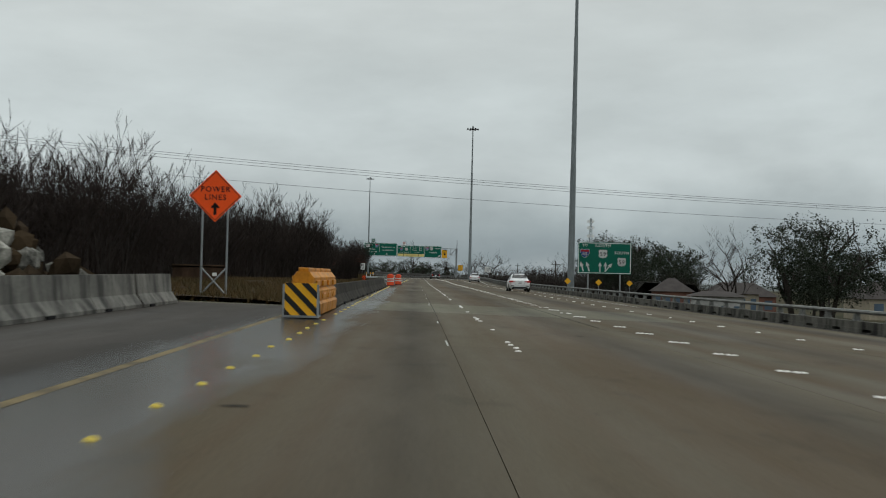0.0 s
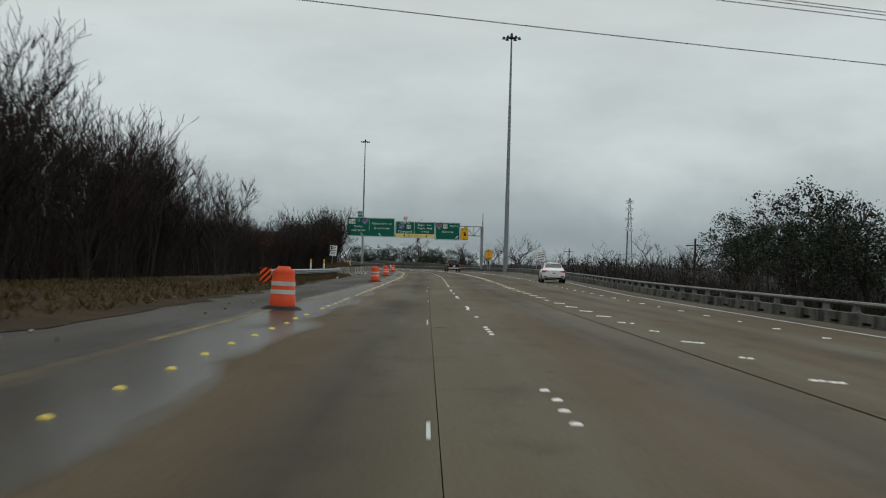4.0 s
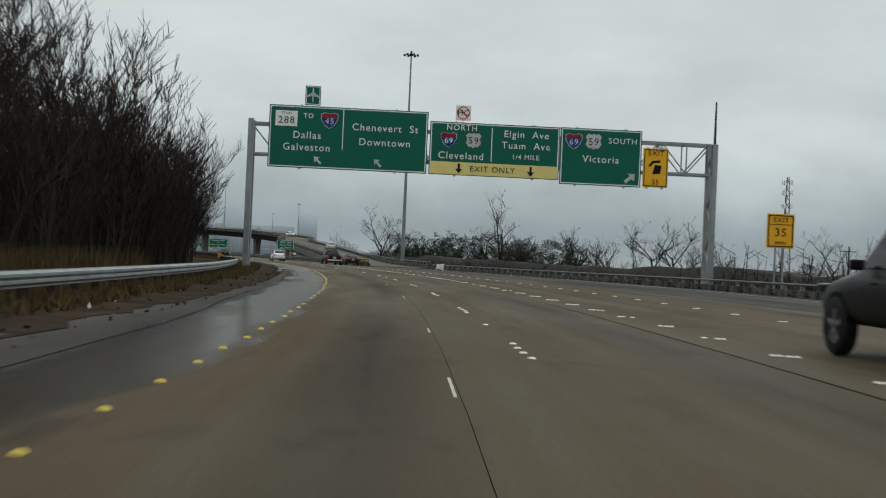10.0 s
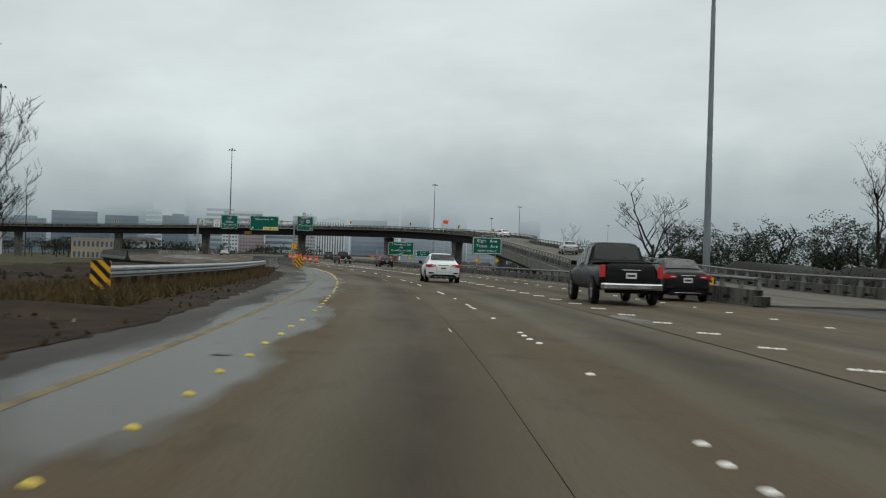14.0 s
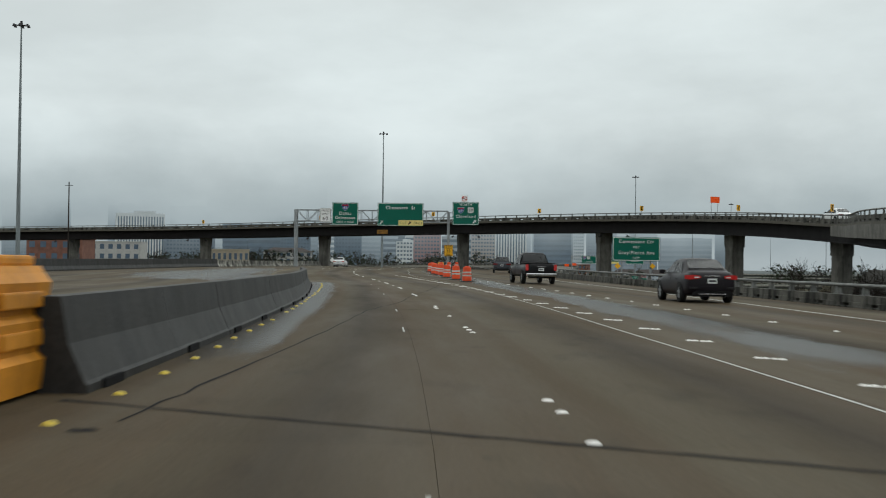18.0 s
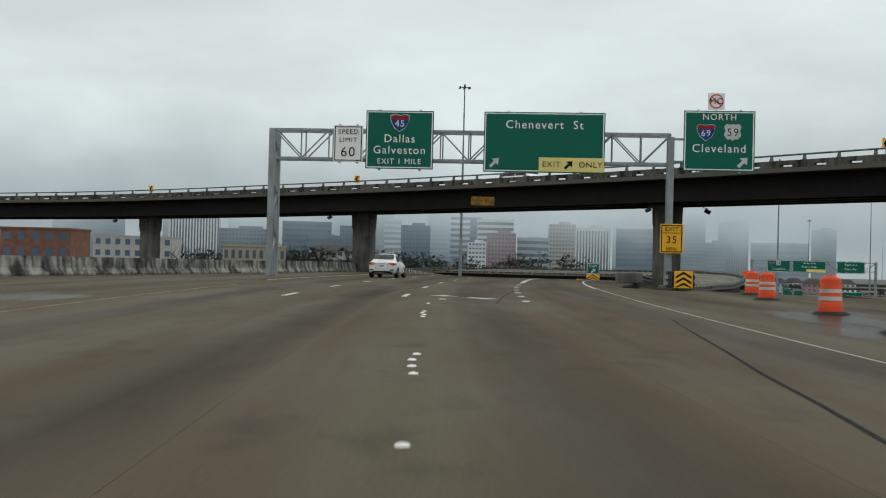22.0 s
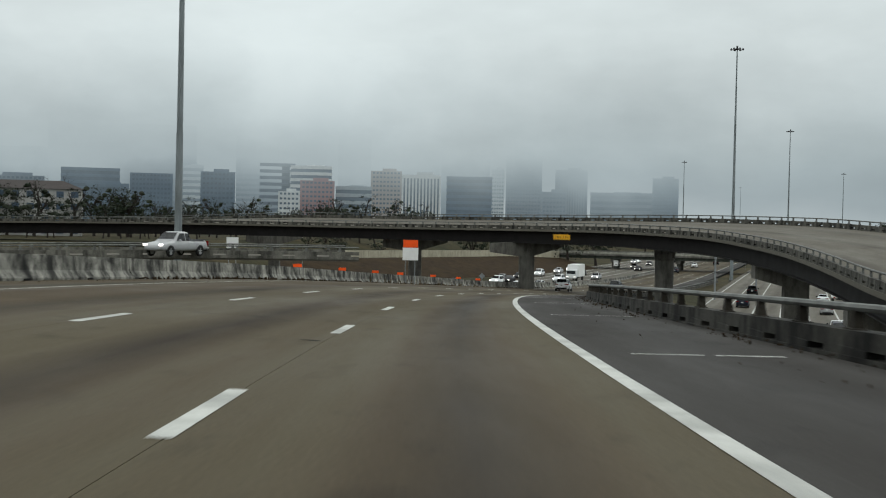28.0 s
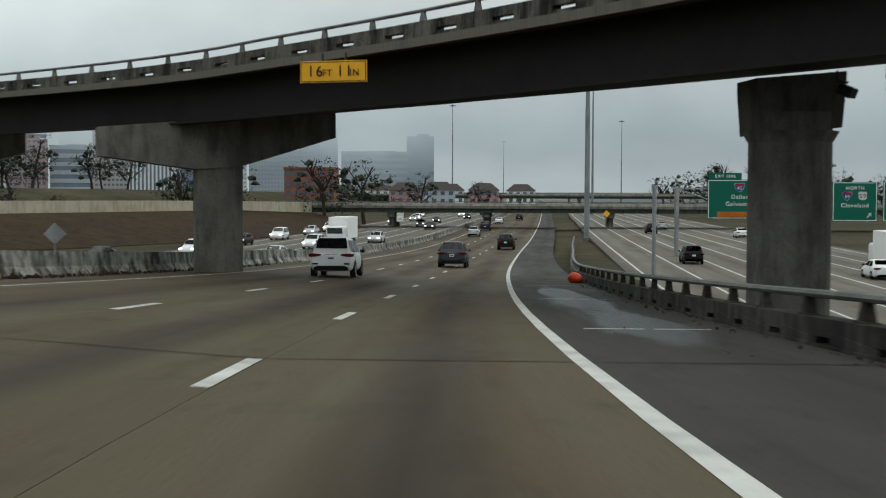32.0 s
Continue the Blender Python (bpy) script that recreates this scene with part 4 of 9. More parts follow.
UP = [[(-0.1, -3.2), (0.1, -3.2), (0.1, -2.4), (-0.1, -2.4)], [(-0.46, -0.1), (-0.12, 0.25), (-0.06, -0.05), (0.06, -0.05), (0.12, 0.25), (0.46, -0.1), (0.05, 1.3), (-0.05, 1.3)]]
SIDE = [[(-0.75, 0.0), (-0.2, 0.12), (-0.35, 0.85), (0.62, -0.1), (0.1, -0.75), (-0.1, -0.6), (0.05, -0.25), (-0.5, -0.15)]]
for s in (691.4,):
    flat_arrow(s, 2.55, UP, "white ahead arrow worn into the concrete")
    flat_arrow(s - 1.2, 3.62, SIDE, "white turn arrow worn into the concrete")
bm = bmesh.new()
for a, b in (((790, 7.3), (808, 5.9)), ((790, 7.3), (806, 9.6))):
    va, vb = spot(*a, 0.006), spot(*b, 0.006)
    n = (vb - va).cross(Vector((0, 0, 1))).normalized() * 0.14
    bm.faces.new([bm.verts.new(v) for v in (va - n, va + n, vb + n, vb - n)])
solo("gore_chevron", bm, PAINT_WHITE, "white chevron in the exit gore", "road marking", kind="structure")


rng = random.Random(17)
sealant = thing("sealant_strip", "broken white strips of sealant along the lane joint", "road marking", kind="structure")
s = 20.0
while s < 600:
    bm = bmesh.new()
    ribbon(bm, s, s + rng.uniform(0.8, 2.2), 0.7 + rng.uniform(-0.05, 0.02), 0.03, 1.0, 0.004)
    part("strip", bm, PAINT_WHITE, sealant)
    s += rng.choice((2.6, 9.0, 16.0))
line_mark("tar_line", "straight black tar joint between two lanes", 30, 457, 4.6, 0.035, TAR)
line_mark("tar_line", "straight black tar joint along the deck", 717, 790, [(717, 1.95), (755, 2.05), (790, 2.1)], 0.04, TAR)

# edge and lane lines of the sunken carriageways
for fr_, offs, nm in ((low_right_fr, (-13.8, 13.6), "edge"), (low_left_fr, (-9.8, 9.8), "edge"), (low_right_fr, (-9.9, -6.1, -2.3, 1.5, 5.3, 9.1), "lane"), (low_left_fr, (-5.9, -2.1, 1.7, 5.5), "lane")):
    fine_ = spline([tuple(p) + tuple(r)[:2] for p, r in fr_], 6)
    for off in offs:
        bm = bmesh.new()
        acc, prev = 0.0, None
        for row in fine_:
            p, r = Vector(row[:3]), Vector((row[3], row[4], 0)).normalized()
            cur = (p + r * (off - 0.11) + Vector((0, 0, 0.012)), p + r * (off + 0.11) + Vector((0, 0, 0.012)))
            if prev:
                ln = (cur[0] - prev[0]).length
                t = 0.0
                while nm == "lane" and t < ln and p.y < 1420:
                    k = (t + 3.2) / ln
                    q = [prev[0].lerp(cur[0], t / ln), prev[1].lerp(cur[1], t / ln), prev[1].lerp(cur[1], min(1, k)), prev[0].lerp(cur[0], min(1, k))]
                    bm.faces.new([bm.verts.new(v) for v in q])
                    t += 12.2
                if nm == "edge":
                    bm.faces.new([bm.verts.new(v) for v in (prev[0], prev[1], cur[1], cur[0])])
            prev = cur
        solo("white_edge_line" if nm == "edge" else "lane_line", bm, PAINT_WHITE, "white edge line of the sunken freeway" if nm == "edge" else "broken white lane line of the sunken freeway", "road marking", kind="structure")

# ---- raised buttons ----
def dome(mat, r=0.055, h=0.022):
    bm = bmesh.new()
    bmesh.ops.create_uvsphere(bm, u_segments=8, v_segments=4, radius=1.0, matrix=Matrix.Diagonal((r, r, h, 1)))
    bmesh.ops.delete(bm, geom=[v for v in bm.verts if v.co.z < -0.004], context='VERTS')
    return mesh_of(bm, "lane_button", mat, True)


WHITE_DOME, YELLOW_DOME = dome(CERAMIC), dome(CERAMIC_Y, 0.055, 0.03)
rng = random.Random(11)
top = thing("yellow_buttons", "row of yellow ceramic lane buttons by the wet edge", "lane buttons", kind="structure")
late = []
for k in range(300):
    s = 4.0 + k * 2.0
    if rng.random() < 0.07 or s > 603:
        continue
    if s > 300:
        late.append(stand(s, -1.87 + rng.uniform(-0.03, 0.03)))
        continue
    ob = part("button", YELLOW_DOME, None, top, at=stand(s, -1.87 + rng.uniform(-0.03, 0.03)))
tagged(part("button", strewn("button", YELLOW_DOME, late, CERAMIC_Y), None, top), kind="stuff")
for line, (d, s1) in enumerate(((1.8, 688), (5.35, 640), (9.0, 640))):
    top = thing("white_buttons", "row of white ceramic lane buttons in groups of four", "lane buttons", kind="structure")
    s = 189.9 - 12.19 * 15 - (1.2 if line else 0)
    rest = []
    count = 0
    while s < s1:
        if line:
            for k in range(4 if line == 1 else 2):
                if s < 10:
                    continue
                if rng.random() < 0.1:
                    continue
                m = stand(s + (0.16, 0.12, 0, -0.05)[k], d - 0.16 + 0.088 * k)
                if line == 1 and count < 70 and 180 < s < 420:
                    part("button", WHITE_DOME, None, top, at=m)
                    count += 1
                else:
                    rest.append(m)
            s += 3.66
            continue
        if s < 16:
            s += 12.19
            continue
        for k in (0, 1, 2, 3, 9):
            if rng.random() < 0.08 or (k == 9 and rng.random() < 0.5):
                continue
            m = stand(s + (k * 0.84 if k < 4 else 7.4), edge([(0, d), (610, d), (650, d + 0.4), (700, d + 0.4)], s) + rng.uniform(-0.03, 0.03))
            if line == 0 and count < 170:
                part("button", WHITE_DOME, None, top, at=m)
                count += 1
            else:
                rest.append(m)
        s += 12.19
    if rest:
        tagged(part("button", strewn("button", WHITE_DOME, rest, CERAMIC), None, top), kind="stuff")


# ---- tar joints that wander, and the wet film along the barrier ----
def crack(name, label, pts, width):
    """A tar seam through (s, d) knots, uneven in width."""
    rng = random.Random(len(pts) * 7 + int(pts[0][0]))
    ks = spline([(a, b) for a, b in pts], 8)
    bm = bmesh.new()
    rows = []
    for s, d in ks:
        w = width * rng.uniform(0.6, 1.4) / 2
        j = rng.uniform(-0.03, 0.03)
        rows.append((bm.verts.new(spot(s, d + j - w, 0.004)), bm.verts.new(spot(s, d + j + w, 0.004))))
    for a, b in zip(rows, rows[1:]):
        bm.faces.new((a[0], a[1], b[1], b[0]))
    return solo(name, bm, TAR, label, "tar seam", "tar seams", "structure")


crack("tar_seam", "black tar seam slanting across the merge", [(544.2, -1.45), (549.7, -1.1), (558.6, -0.5), (566, 0.0), (571.5, 0.8), (576, 1.25), (580.5, 1.7), (595, 3.5), (607, 5.0), (620, 6.4)], 0.032)
crack("tar_seam", "black tar seam beside the dotted line", [(626, 0.85), (629.8, 1.28), (633.3, 1.81), (637.7, 2.61), (640.4, 2.98), (655, 4.7), (679, 7.44)], 0.045)
crack("tar_seam", "thin black seam running out from the dark barrier", [(603.5, -3.2), (607.5, -2.59), (612.7, -1.84), (617.7, -0.69), (626.2, 0.85)], 0.03)
crack("tar_seam", "thin black seam along the deck", [(690, 0.3), (697, 0.7), (704.7, 1.2), (716, 1.5)], 0.05)
crack("tar_seam", "thin black seam along the exit lane", [(686, 4.0), (690, 4.25), (697.3, 4.75), (704, 5.2)], 0.04)
def cross_seam(label, a, b, width, z=0.004):
    """An open joint across the deck between two (s, d) ends, ragged."""
    rng = random.Random(int(a[0]))
    bm = bmesh.new()
    rows = []
    for k in range(41):
        u = k / 40
        s, d = a[0] + (b[0] - a[0]) * u + rng.uniform(-0.02, 0.02), a[1] + (b[1] - a[1]) * u
        w = width * rng.uniform(0.5, 1.4) / 2
        rows.append((bm.verts.new(spot(s - w, d, z)), bm.verts.new(spot(s + w, d, z))))
    for p, q in zip(rows, rows[1:]):
        bm.faces.new((p[0], q[0], q[1], p[1]))
    return solo("expansion_joint", bm, TAR, label, "road joint", "expansion joints", "structure")


cross_seam("dark ragged expansion joint across the deck", (910.5, -9.5), (898.6, 8.6), 0.10)
cross_seam("dark ragged expansion joint across the deck", (926.2, -9.5), (925.0, 8.6), 0.12)
cross_seam("dark expansion joint before the flyover", (962.5, -9.5), (961.6, 8.6), 0.06)
cross_seam("dark expansion joint at the crest of the deck", (828.6, -9.5), (829.2, 8.0), 0.08)
cross_seam("dark ragged joint across the merge", (545.5, -2.2), (539.5, 8.5), 0.09)
cross_seam("dark joint at the edge of the patched slabs", (37.0, -6.5), (37.0, 12.4), 0.05)
cross_seam("dark joint at the far edge of the patched slabs", (47.5, -2.2), (47.5, 12.4), 0.025)
line_mark("tar_line", "black tar joint through the patched slabs", 30, 75, 0.75, 0.014, TAR)
cross_seam("dark joint across the lanes", (218.0, -3.0), (218.2, 12.2), 0.045)
cross_seam("dark joint across the gore pavement", (767.0, -9.0), (766.0, 9.0), 0.05)
crack("tar_seam", "ragged dark edge of the inner shoulder", [(300, -3.6), (318, -3.5), (330, -3.9), (345, -3.7), (360, -3.9), (374, -3.6), (385, -3.2), (398, -3.3), (410, -3.5)], 0.07)


def earth_edge(s0, s1):
    """Silt that has washed against the inner shoulder, with a ragged edge."""
    rng = random.Random(31)
    bm = bmesh.new()
    rows = []
    for s in np.arange(s0, s1, 0.7):
        lo = edge(LEFT, s)
        rows.append([bm.verts.new(spot(s, lo + rng.uniform(0.02, 0.28), 0.004)), bm.verts.new(spot(s, lo - 0.25, rng.uniform(0.01, 0.035))),
                     bm.verts.new(spot(s, lo - 1.1, rng.uniform(0.0, 0.03))), bm.verts.new(spot(s, lo - 2.6, -0.12)), bm.verts.new(spot(s, lo - 4.0, -0.5))])
    for p, q in zip(rows, rows[1:]):
        for k in range(4):
            bm.faces.new((p[k + 1], p[k], q[k], q[k + 1]))
    return solo("silt_edge", bm, GRAVEL, "brown silt washed against the inner shoulder", "verge", kind="structure")


earth_edge(318, 520)

FILM = bpy.data.materials.new("water_film")
FILM.use_nodes = True
fn, fl = FILM.node_tree.nodes, FILM.node_tree.links
pb = fn["Principled BSDF"]
pb.inputs["Base Color"].default_value = (0.034, 0.033, 0.031, 1)
pb.inputs["Roughness"].default_value = 0.2
pb.inputs["IOR"].default_value = 1.5
uvn = fn.new("ShaderNodeUVMap")
uvn.uv_map = "road"
mpf = fn.new("ShaderNodeMapping")
mpf.inputs["Scale"].default_value = (1.0, 0.16, 1)
fl.new(uvn.outputs["UV"], mpf.inputs["Vector"])
nf = fn.new("ShaderNodeTexNoise")
nf.inputs["Scale"].default_value, nf.inputs["Detail"].default_value, nf.inputs["Roughness"].default_value = 0.9, 6, 0.6
fl.new(mpf.outputs["Vector"], nf.inputs["Vector"])
at_ = fn.new("ShaderNodeAttribute")
at_.attribute_name = "depth"
ad = fn.new("ShaderNodeMath")
ad.operation = 'MULTIPLY_ADD'
ad.inputs[1].default_value = 3.0
ad.inputs[2].default_value = -1.58
fl.new(nf.outputs["Fac"], ad.inputs[0])
a2 = fn.new("ShaderNodeMath")
fl.new(ad.outputs["Value"], a2.inputs[0])
fl.new(at_.outputs["Fac"], a2.inputs[1])
rf = fn.new("ShaderNodeMapRange")
rf.inputs["From Min"].default_value, rf.inputs["From Max"].default_value = 0.25, 0.75
rf.inputs["To Max"].default_value = 0.52
fl.new(a2.outputs["Value"], rf.inputs["Value"])
fl.new(rf.outputs["Result"], pb.inputs["Alpha"])
pb.inputs["Specular IOR Level"].default_value = 0.3
ng = fn.new("ShaderNodeTexNoise")
ng.inputs["Scale"].default_value = 20
fl.new(uvn.outputs["UV"], ng.inputs["Vector"])
bpf = fn.new("ShaderNodeBump")
bpf.inputs["Strength"].default_value, bpf.inputs["Distance"].default_value = 0.012, 0.01
fl.new(ng.outputs["Fac"], bpf.inputs["Height"])
fl.new(bpf.outputs["Normal"], pb.inputs["Normal"])


def water_film(label, s0, s1, inner, outer, step=4.0):
    cols = 6
    ss = span(s0, s1, step)
    verts, uvs, dep = [], [], []
    for i, s in enumerate(ss):
        a, b = edge(inner, s), edge(outer, s)
        for k in range(cols + 1):
            u = k / cols
            d = a + (b - a) * u
            verts.append(tuple(spot(s, d, 0.003)))
            uvs.append((d, s))
            e_ = min(1.0, 3.2 * min(u, 1 - u)) * min(1.0, i / 2.0, (len(ss) - 1 - i) / 2.0)
            dep.append(e_)
    w = cols + 1
    faces = [(i * w + k, i * w + k + 1, (i + 1) * w + k + 1, (i + 1) * w + k) for i in range(len(ss) - 1) for k in range(cols)]
    me = bpy.data.meshes.new("water_film")
    me.from_pydata(verts, [], faces)
    lay = me.uv_layers.new(name="road")
    for lp in me.loops:
        lay.data[lp.index].uv = uvs[lp.vertex_index]
    at = me.attributes.new("depth", 'FLOAT', 'POINT')
    at.data.foreach_set("value", dep)
    me.materials.append(FILM)
    return tagged(new("water_film", me), label, "water", kind="structure")


water_film("thin sheet of rainwater along the barrier", -10, 95, [(-10, -5.5), (30, -3.6), (45, -2.3), (95, -2.2)], [(-10, -0.8), (40, -0.7), (95, -1.0)])
water_film("thin sheet of rainwater beside the drums", 95, 300, [(95, -3.4), (300, -3.6)], [(95, -1.0), (150, -1.1), (300, -1.15)])
water_film("thin sheet of rainwater beside the gravel", 300, 420, [(300, -4.0), (420, -3.9)], [(300, -1.4), (420, -1.5)])
water_film("thin sheet of rainwater on the inner shoulder", 415, 545, [(415, -3.6), (500, -4.2), (545, -3.6)], [(415, -1.3), (500, -1.2), (545, -1.1)])
water_film("rainwater at the foot of the dark barrier", 545, 612, [(545, -2.4), (612, -2.9)], [(545, -1.0), (612, -1.0)])
water_film("broad puddled sheet across the merging road", 606, 690, [(606, -14), (640, -18), (690, -13)], [(606, -1.2), (640, -3.2), (690, -5.6)])
water_film("puddled water between the drums and the exit lane", 545, 690, [(545, 5.2), (600, 6.4), (690, 9.8)], [(545, 7.4), (600, 9.2), (690, 14.2)])
water_film("damp shine on the shoulder under the flyover", 962, 1000, [(962, 6.0), (1000, 5.8)], [(962, 8.4), (1000, 7.6)])


# smudges, worn patches and puddles with shapes of their own
PUDDLE = material("puddle_water", (0.016, 0.015, 0.013), 0.14, var=0.1, scale=2, fine=8, bump=0.0, spec=0.5)
WORN = material("worn_pale_concrete", (0.16, 0.155, 0.135), 0.8, var=0.3, scale=1.5, fine=22, bump=0.15, stain=0.4)


def patch(name, label, s, d, ls, ld, mat, seed, z=0.0045):
    """A thin ragged patch on the pavement, ls long and ld wide."""
    bm = bmesh.new()
    ring = []
    for k in range(26):
        a = k * math.pi / 13
        r = 1 + 0.55 * noise.noise(Vector((math.cos(a) * 1.7 + seed * 3.1, math.sin(a) * 1.7, seed))) + 0.25 * noise.noise(Vector((math.cos(a) * 5, math.sin(a) * 5 + seed, 2)))
        ring.append(bm.verts.new(spot(s + ls / 2 * r * math.sin(a), d + ld / 2 * r * math.cos(a), z)))
    bm.faces.new(ring)
    return solo(name, bm, mat, label, "road stain" if mat is not PUDDLE else "puddle", "road patches", "structure")


crack("tar_seam", "ragged black tar smeared along the inner shoulder", [(245.5, -2.3), (248, -2.3), (249.5, -2.15), (252, -2.42), (255, -2.5), (258.5, -2.25)], 0.12)
for s_, d_, ls, ld in ((249.3, -2.0, 1.3, 0.22), (247.2, -2.5, 1.6, 0.12), (251.6, -2.75, 2.2, 0.10), (253.6, -2.3, 1.6, 0.09)):
    patch("tar_patch", "black wet tar smeared on the inner shoulder", s_, d_, ls, ld, TAR, s_)
for s_, d_, ls, ld in ((387.0, -4.1, 6.5, 0.42), (377.0, -4.3, 5.0, 0.3)):
    patch("puddle", "dark puddle in the mud beside the shoulder", s_, d_, ls, ld, PUDDLE, s_, 0.045)
for s_, d_, ls, ld in ((393.5, -3.62, 4.5, 0.34), (397.0, -3.45, 3.0, 0.22), (404.0, -3.75, 4.0, 0.25)):
    patch("puddle", "shallow puddle shining on the inner shoulder", s_, d_, ls, ld, PUDDLE, s_)
patch("worn_patch", "pale worn patch on the outer lane", 442.6, 4.95, 4.5, 0.55, WORN, 4)
prng = random.Random(23)
for k in range(30):
    s_ = 6 + 20.0 * k + prng.uniform(-5, 5)
    if s_ < 600:
        patch("oil_mark", "small dark oblong mark on the wet concrete", s_, prng.choice((-2.9, -2.4, -1.5, 0.9, 3.6, 4.9)) + prng.uniform(-0.3, 0.3), prng.uniform(0.1, 0.22), prng.uniform(0.15, 0.4), TAR, k)
for k in range(12):
    s_ = 715 + 22 * k + prng.uniform(-5, 5)
    patch("oil_mark", "small dark oblong mark on the deck", s_, prng.uniform(-5, 4.5), prng.uniform(0.1, 0.25), prng.uniform(0.12, 0.35), TAR, k + 60)

# ---- roadside: gravel shoulders, guardrails, drums, cushions ----
def verge(label, s0, s1, inner, outer, mat, rough=0.12):
    rng = random.Random(int(s0))
    bm = bmesh.new()
    rows = []
    for s in span(s0, s1, 1.6):
        a, b = edge(inner, s) + rng.uniform(-0.3, 0.3), edge(outer, s)
        rows.append([bm.verts.new(spot(s, a + (b - a) * u, (0.012 if u == 0 else 0.02 + rough * noise.noise(Vector((s * 0.35, u * 9, 3.1))) + 0.25 * rough * u))) for u in (0, 0.12, 0.3, 0.5, 0.75, 1)])
    for a, b in zip(rows, rows[1:]):
        for k in range(5):
            bm.faces.new((a[k], a[k + 1], b[k + 1], b[k]))
    return solo("verge", bm, mat, label, "ground", kind="structure", smooth=True)


verge("strip of dry earth behind the barrier", 38, 92, [(38, -3.25), (92, -3.0)], [(38, -15.5), (92, -15.5)], EARTH, 0.25)
verge("rutted bare earth beside the inner shoulder", 88, 232, [(88, -4.6), (120, -4.4), (180, -5.6), (232, -6.6)], [(88, -16), (232, -16)], EARTH)
verge("dry grass and litter under the guardrail", 286, 402, [(286, -5.2), (320, -4.6), (402, -4.4)], [(286, -14), (402, -14)], EARTH, 0.2)
verge("muddy gravel beside the inner shoulder", 398, 510, [(398, -4.1), (440, -4.3), (480, -5.4), (510, -6.2)], [(398, -20), (510, -20)], GRAVEL, 0.25)


def guardrail(label, s0, s1, d):
    top = thing("guardrail", label, "guardrail", "guardrails")
    f = lambda s: edge(d, s)
    w = [(0.03, 0.42), (0.03, 0.46), (-0.05, 0.50), (-0.05, 0.55), (0.02, 0.585), (-0.05, 0.62), (-0.05, 0.67), (0.03, 0.71), (0.03, 0.73), (0.045, 0.73), (-0.03, 0.66), (-0.03, 0.63), (0.04, 0.585), (-0.03, 0.54), (-0.03, 0.51), (0.045, 0.44), (0.045, 0.42)]
    bm = bmesh.new()
    sweep(bm, [(spot(s, f(s)), right_of(s) * -1) for s in span(s0, s1, 3.0)], w)
    part("beam", bm, GALV, top)
    bm = bmesh.new()
    box(bm, (0, 0, 0.36), (0.16, 0.18, 0.74), bevel=0.015)
    pm = mesh_of(bm, "post", BARK)
    bm = bmesh.new()
    box(bm, (0.1, 0, 0.58), (0.16, 0.15, 0.32), bevel=0.015)
    qm = mesh_of(bm, "spacer", BARK)
    for s in span(s0 + 0.5, s1 - 0.5, 1.9):
        part("post", pm, None, top, at=stand(s, f(s) - 0.28, 0))
        part("spacer", qm, None, top, at=stand(s, f(s) - 0.22, 0))
    return top


guardrail("grey steel guardrail on wooden posts", 182.5, 231, [(182, -7.5), (205, -7.3), (231, -7.3)])
guardrail("dented grey steel guardrail above dry grass", 289, 392, [(289, -6.3), (345, -6.2), (375, -6.9), (392, -8.2)])
guardrail("grey steel guardrail ahead of the barrier", 448, 506, [(448, -7.4), (470, -6.6), (506, -6.3)])


def striped_board(name, label, m, w, h, a, b, slant=1, stripes=4):
    """A board with slanted stripes cut to its outline."""
    top = thing(name, label, "marker", at=m)
    bm = bmesh.new()
    box(bm, (0, 0.02, h / 2), (w, 0.03, h), bevel=0.004)
    part("board", bm, a, top)
    striped(top, w, h, b, slant, stripes)
    return top


def striped(top, w, h, mat, slant, stripes, x0=0.0, z0=0.0, y=0.0):
    pitch = (w + h) / stripes
    for k in range(-stripes, stripes * 2):
        bm = bmesh.new()
        o = k * pitch
        poly = [bm.verts.new((x0 + slant * (-w / 2 + o + e), y, z0 + zz)) for e, zz in ((0, h), (pitch * 0.5, h), (pitch * 0.5 + h, 0), (h, 0))]
        bm.faces.new(poly)
        for co, no in (((x0 - w / 2, 0, 0), (1, 0, 0)), ((x0 + w / 2, 0, 0), (-1, 0, 0))):
            bmesh.ops.bisect_plane(bm, geom=bm.verts[:] + bm.edges[:] + bm.faces[:], plane_co=co, plane_no=no, clear_inner=True)
        if bm.faces:
            part("stripe", bm, mat, top)
        else:
            bm.free()


striped_board("end_marker", "orange and black striped board at the guardrail end", stand(182.2, -7.5, 0.1), 0.55, 0.72, SIGN_ORANGE, SIGN_BLACK, -1)
striped_board("end_marker", "yellow and black striped board at the guardrail end", stand(447.6, -7.5, 0.1), 0.5, 0.75, SIGN_YELLOW, SIGN_BLACK, 1)


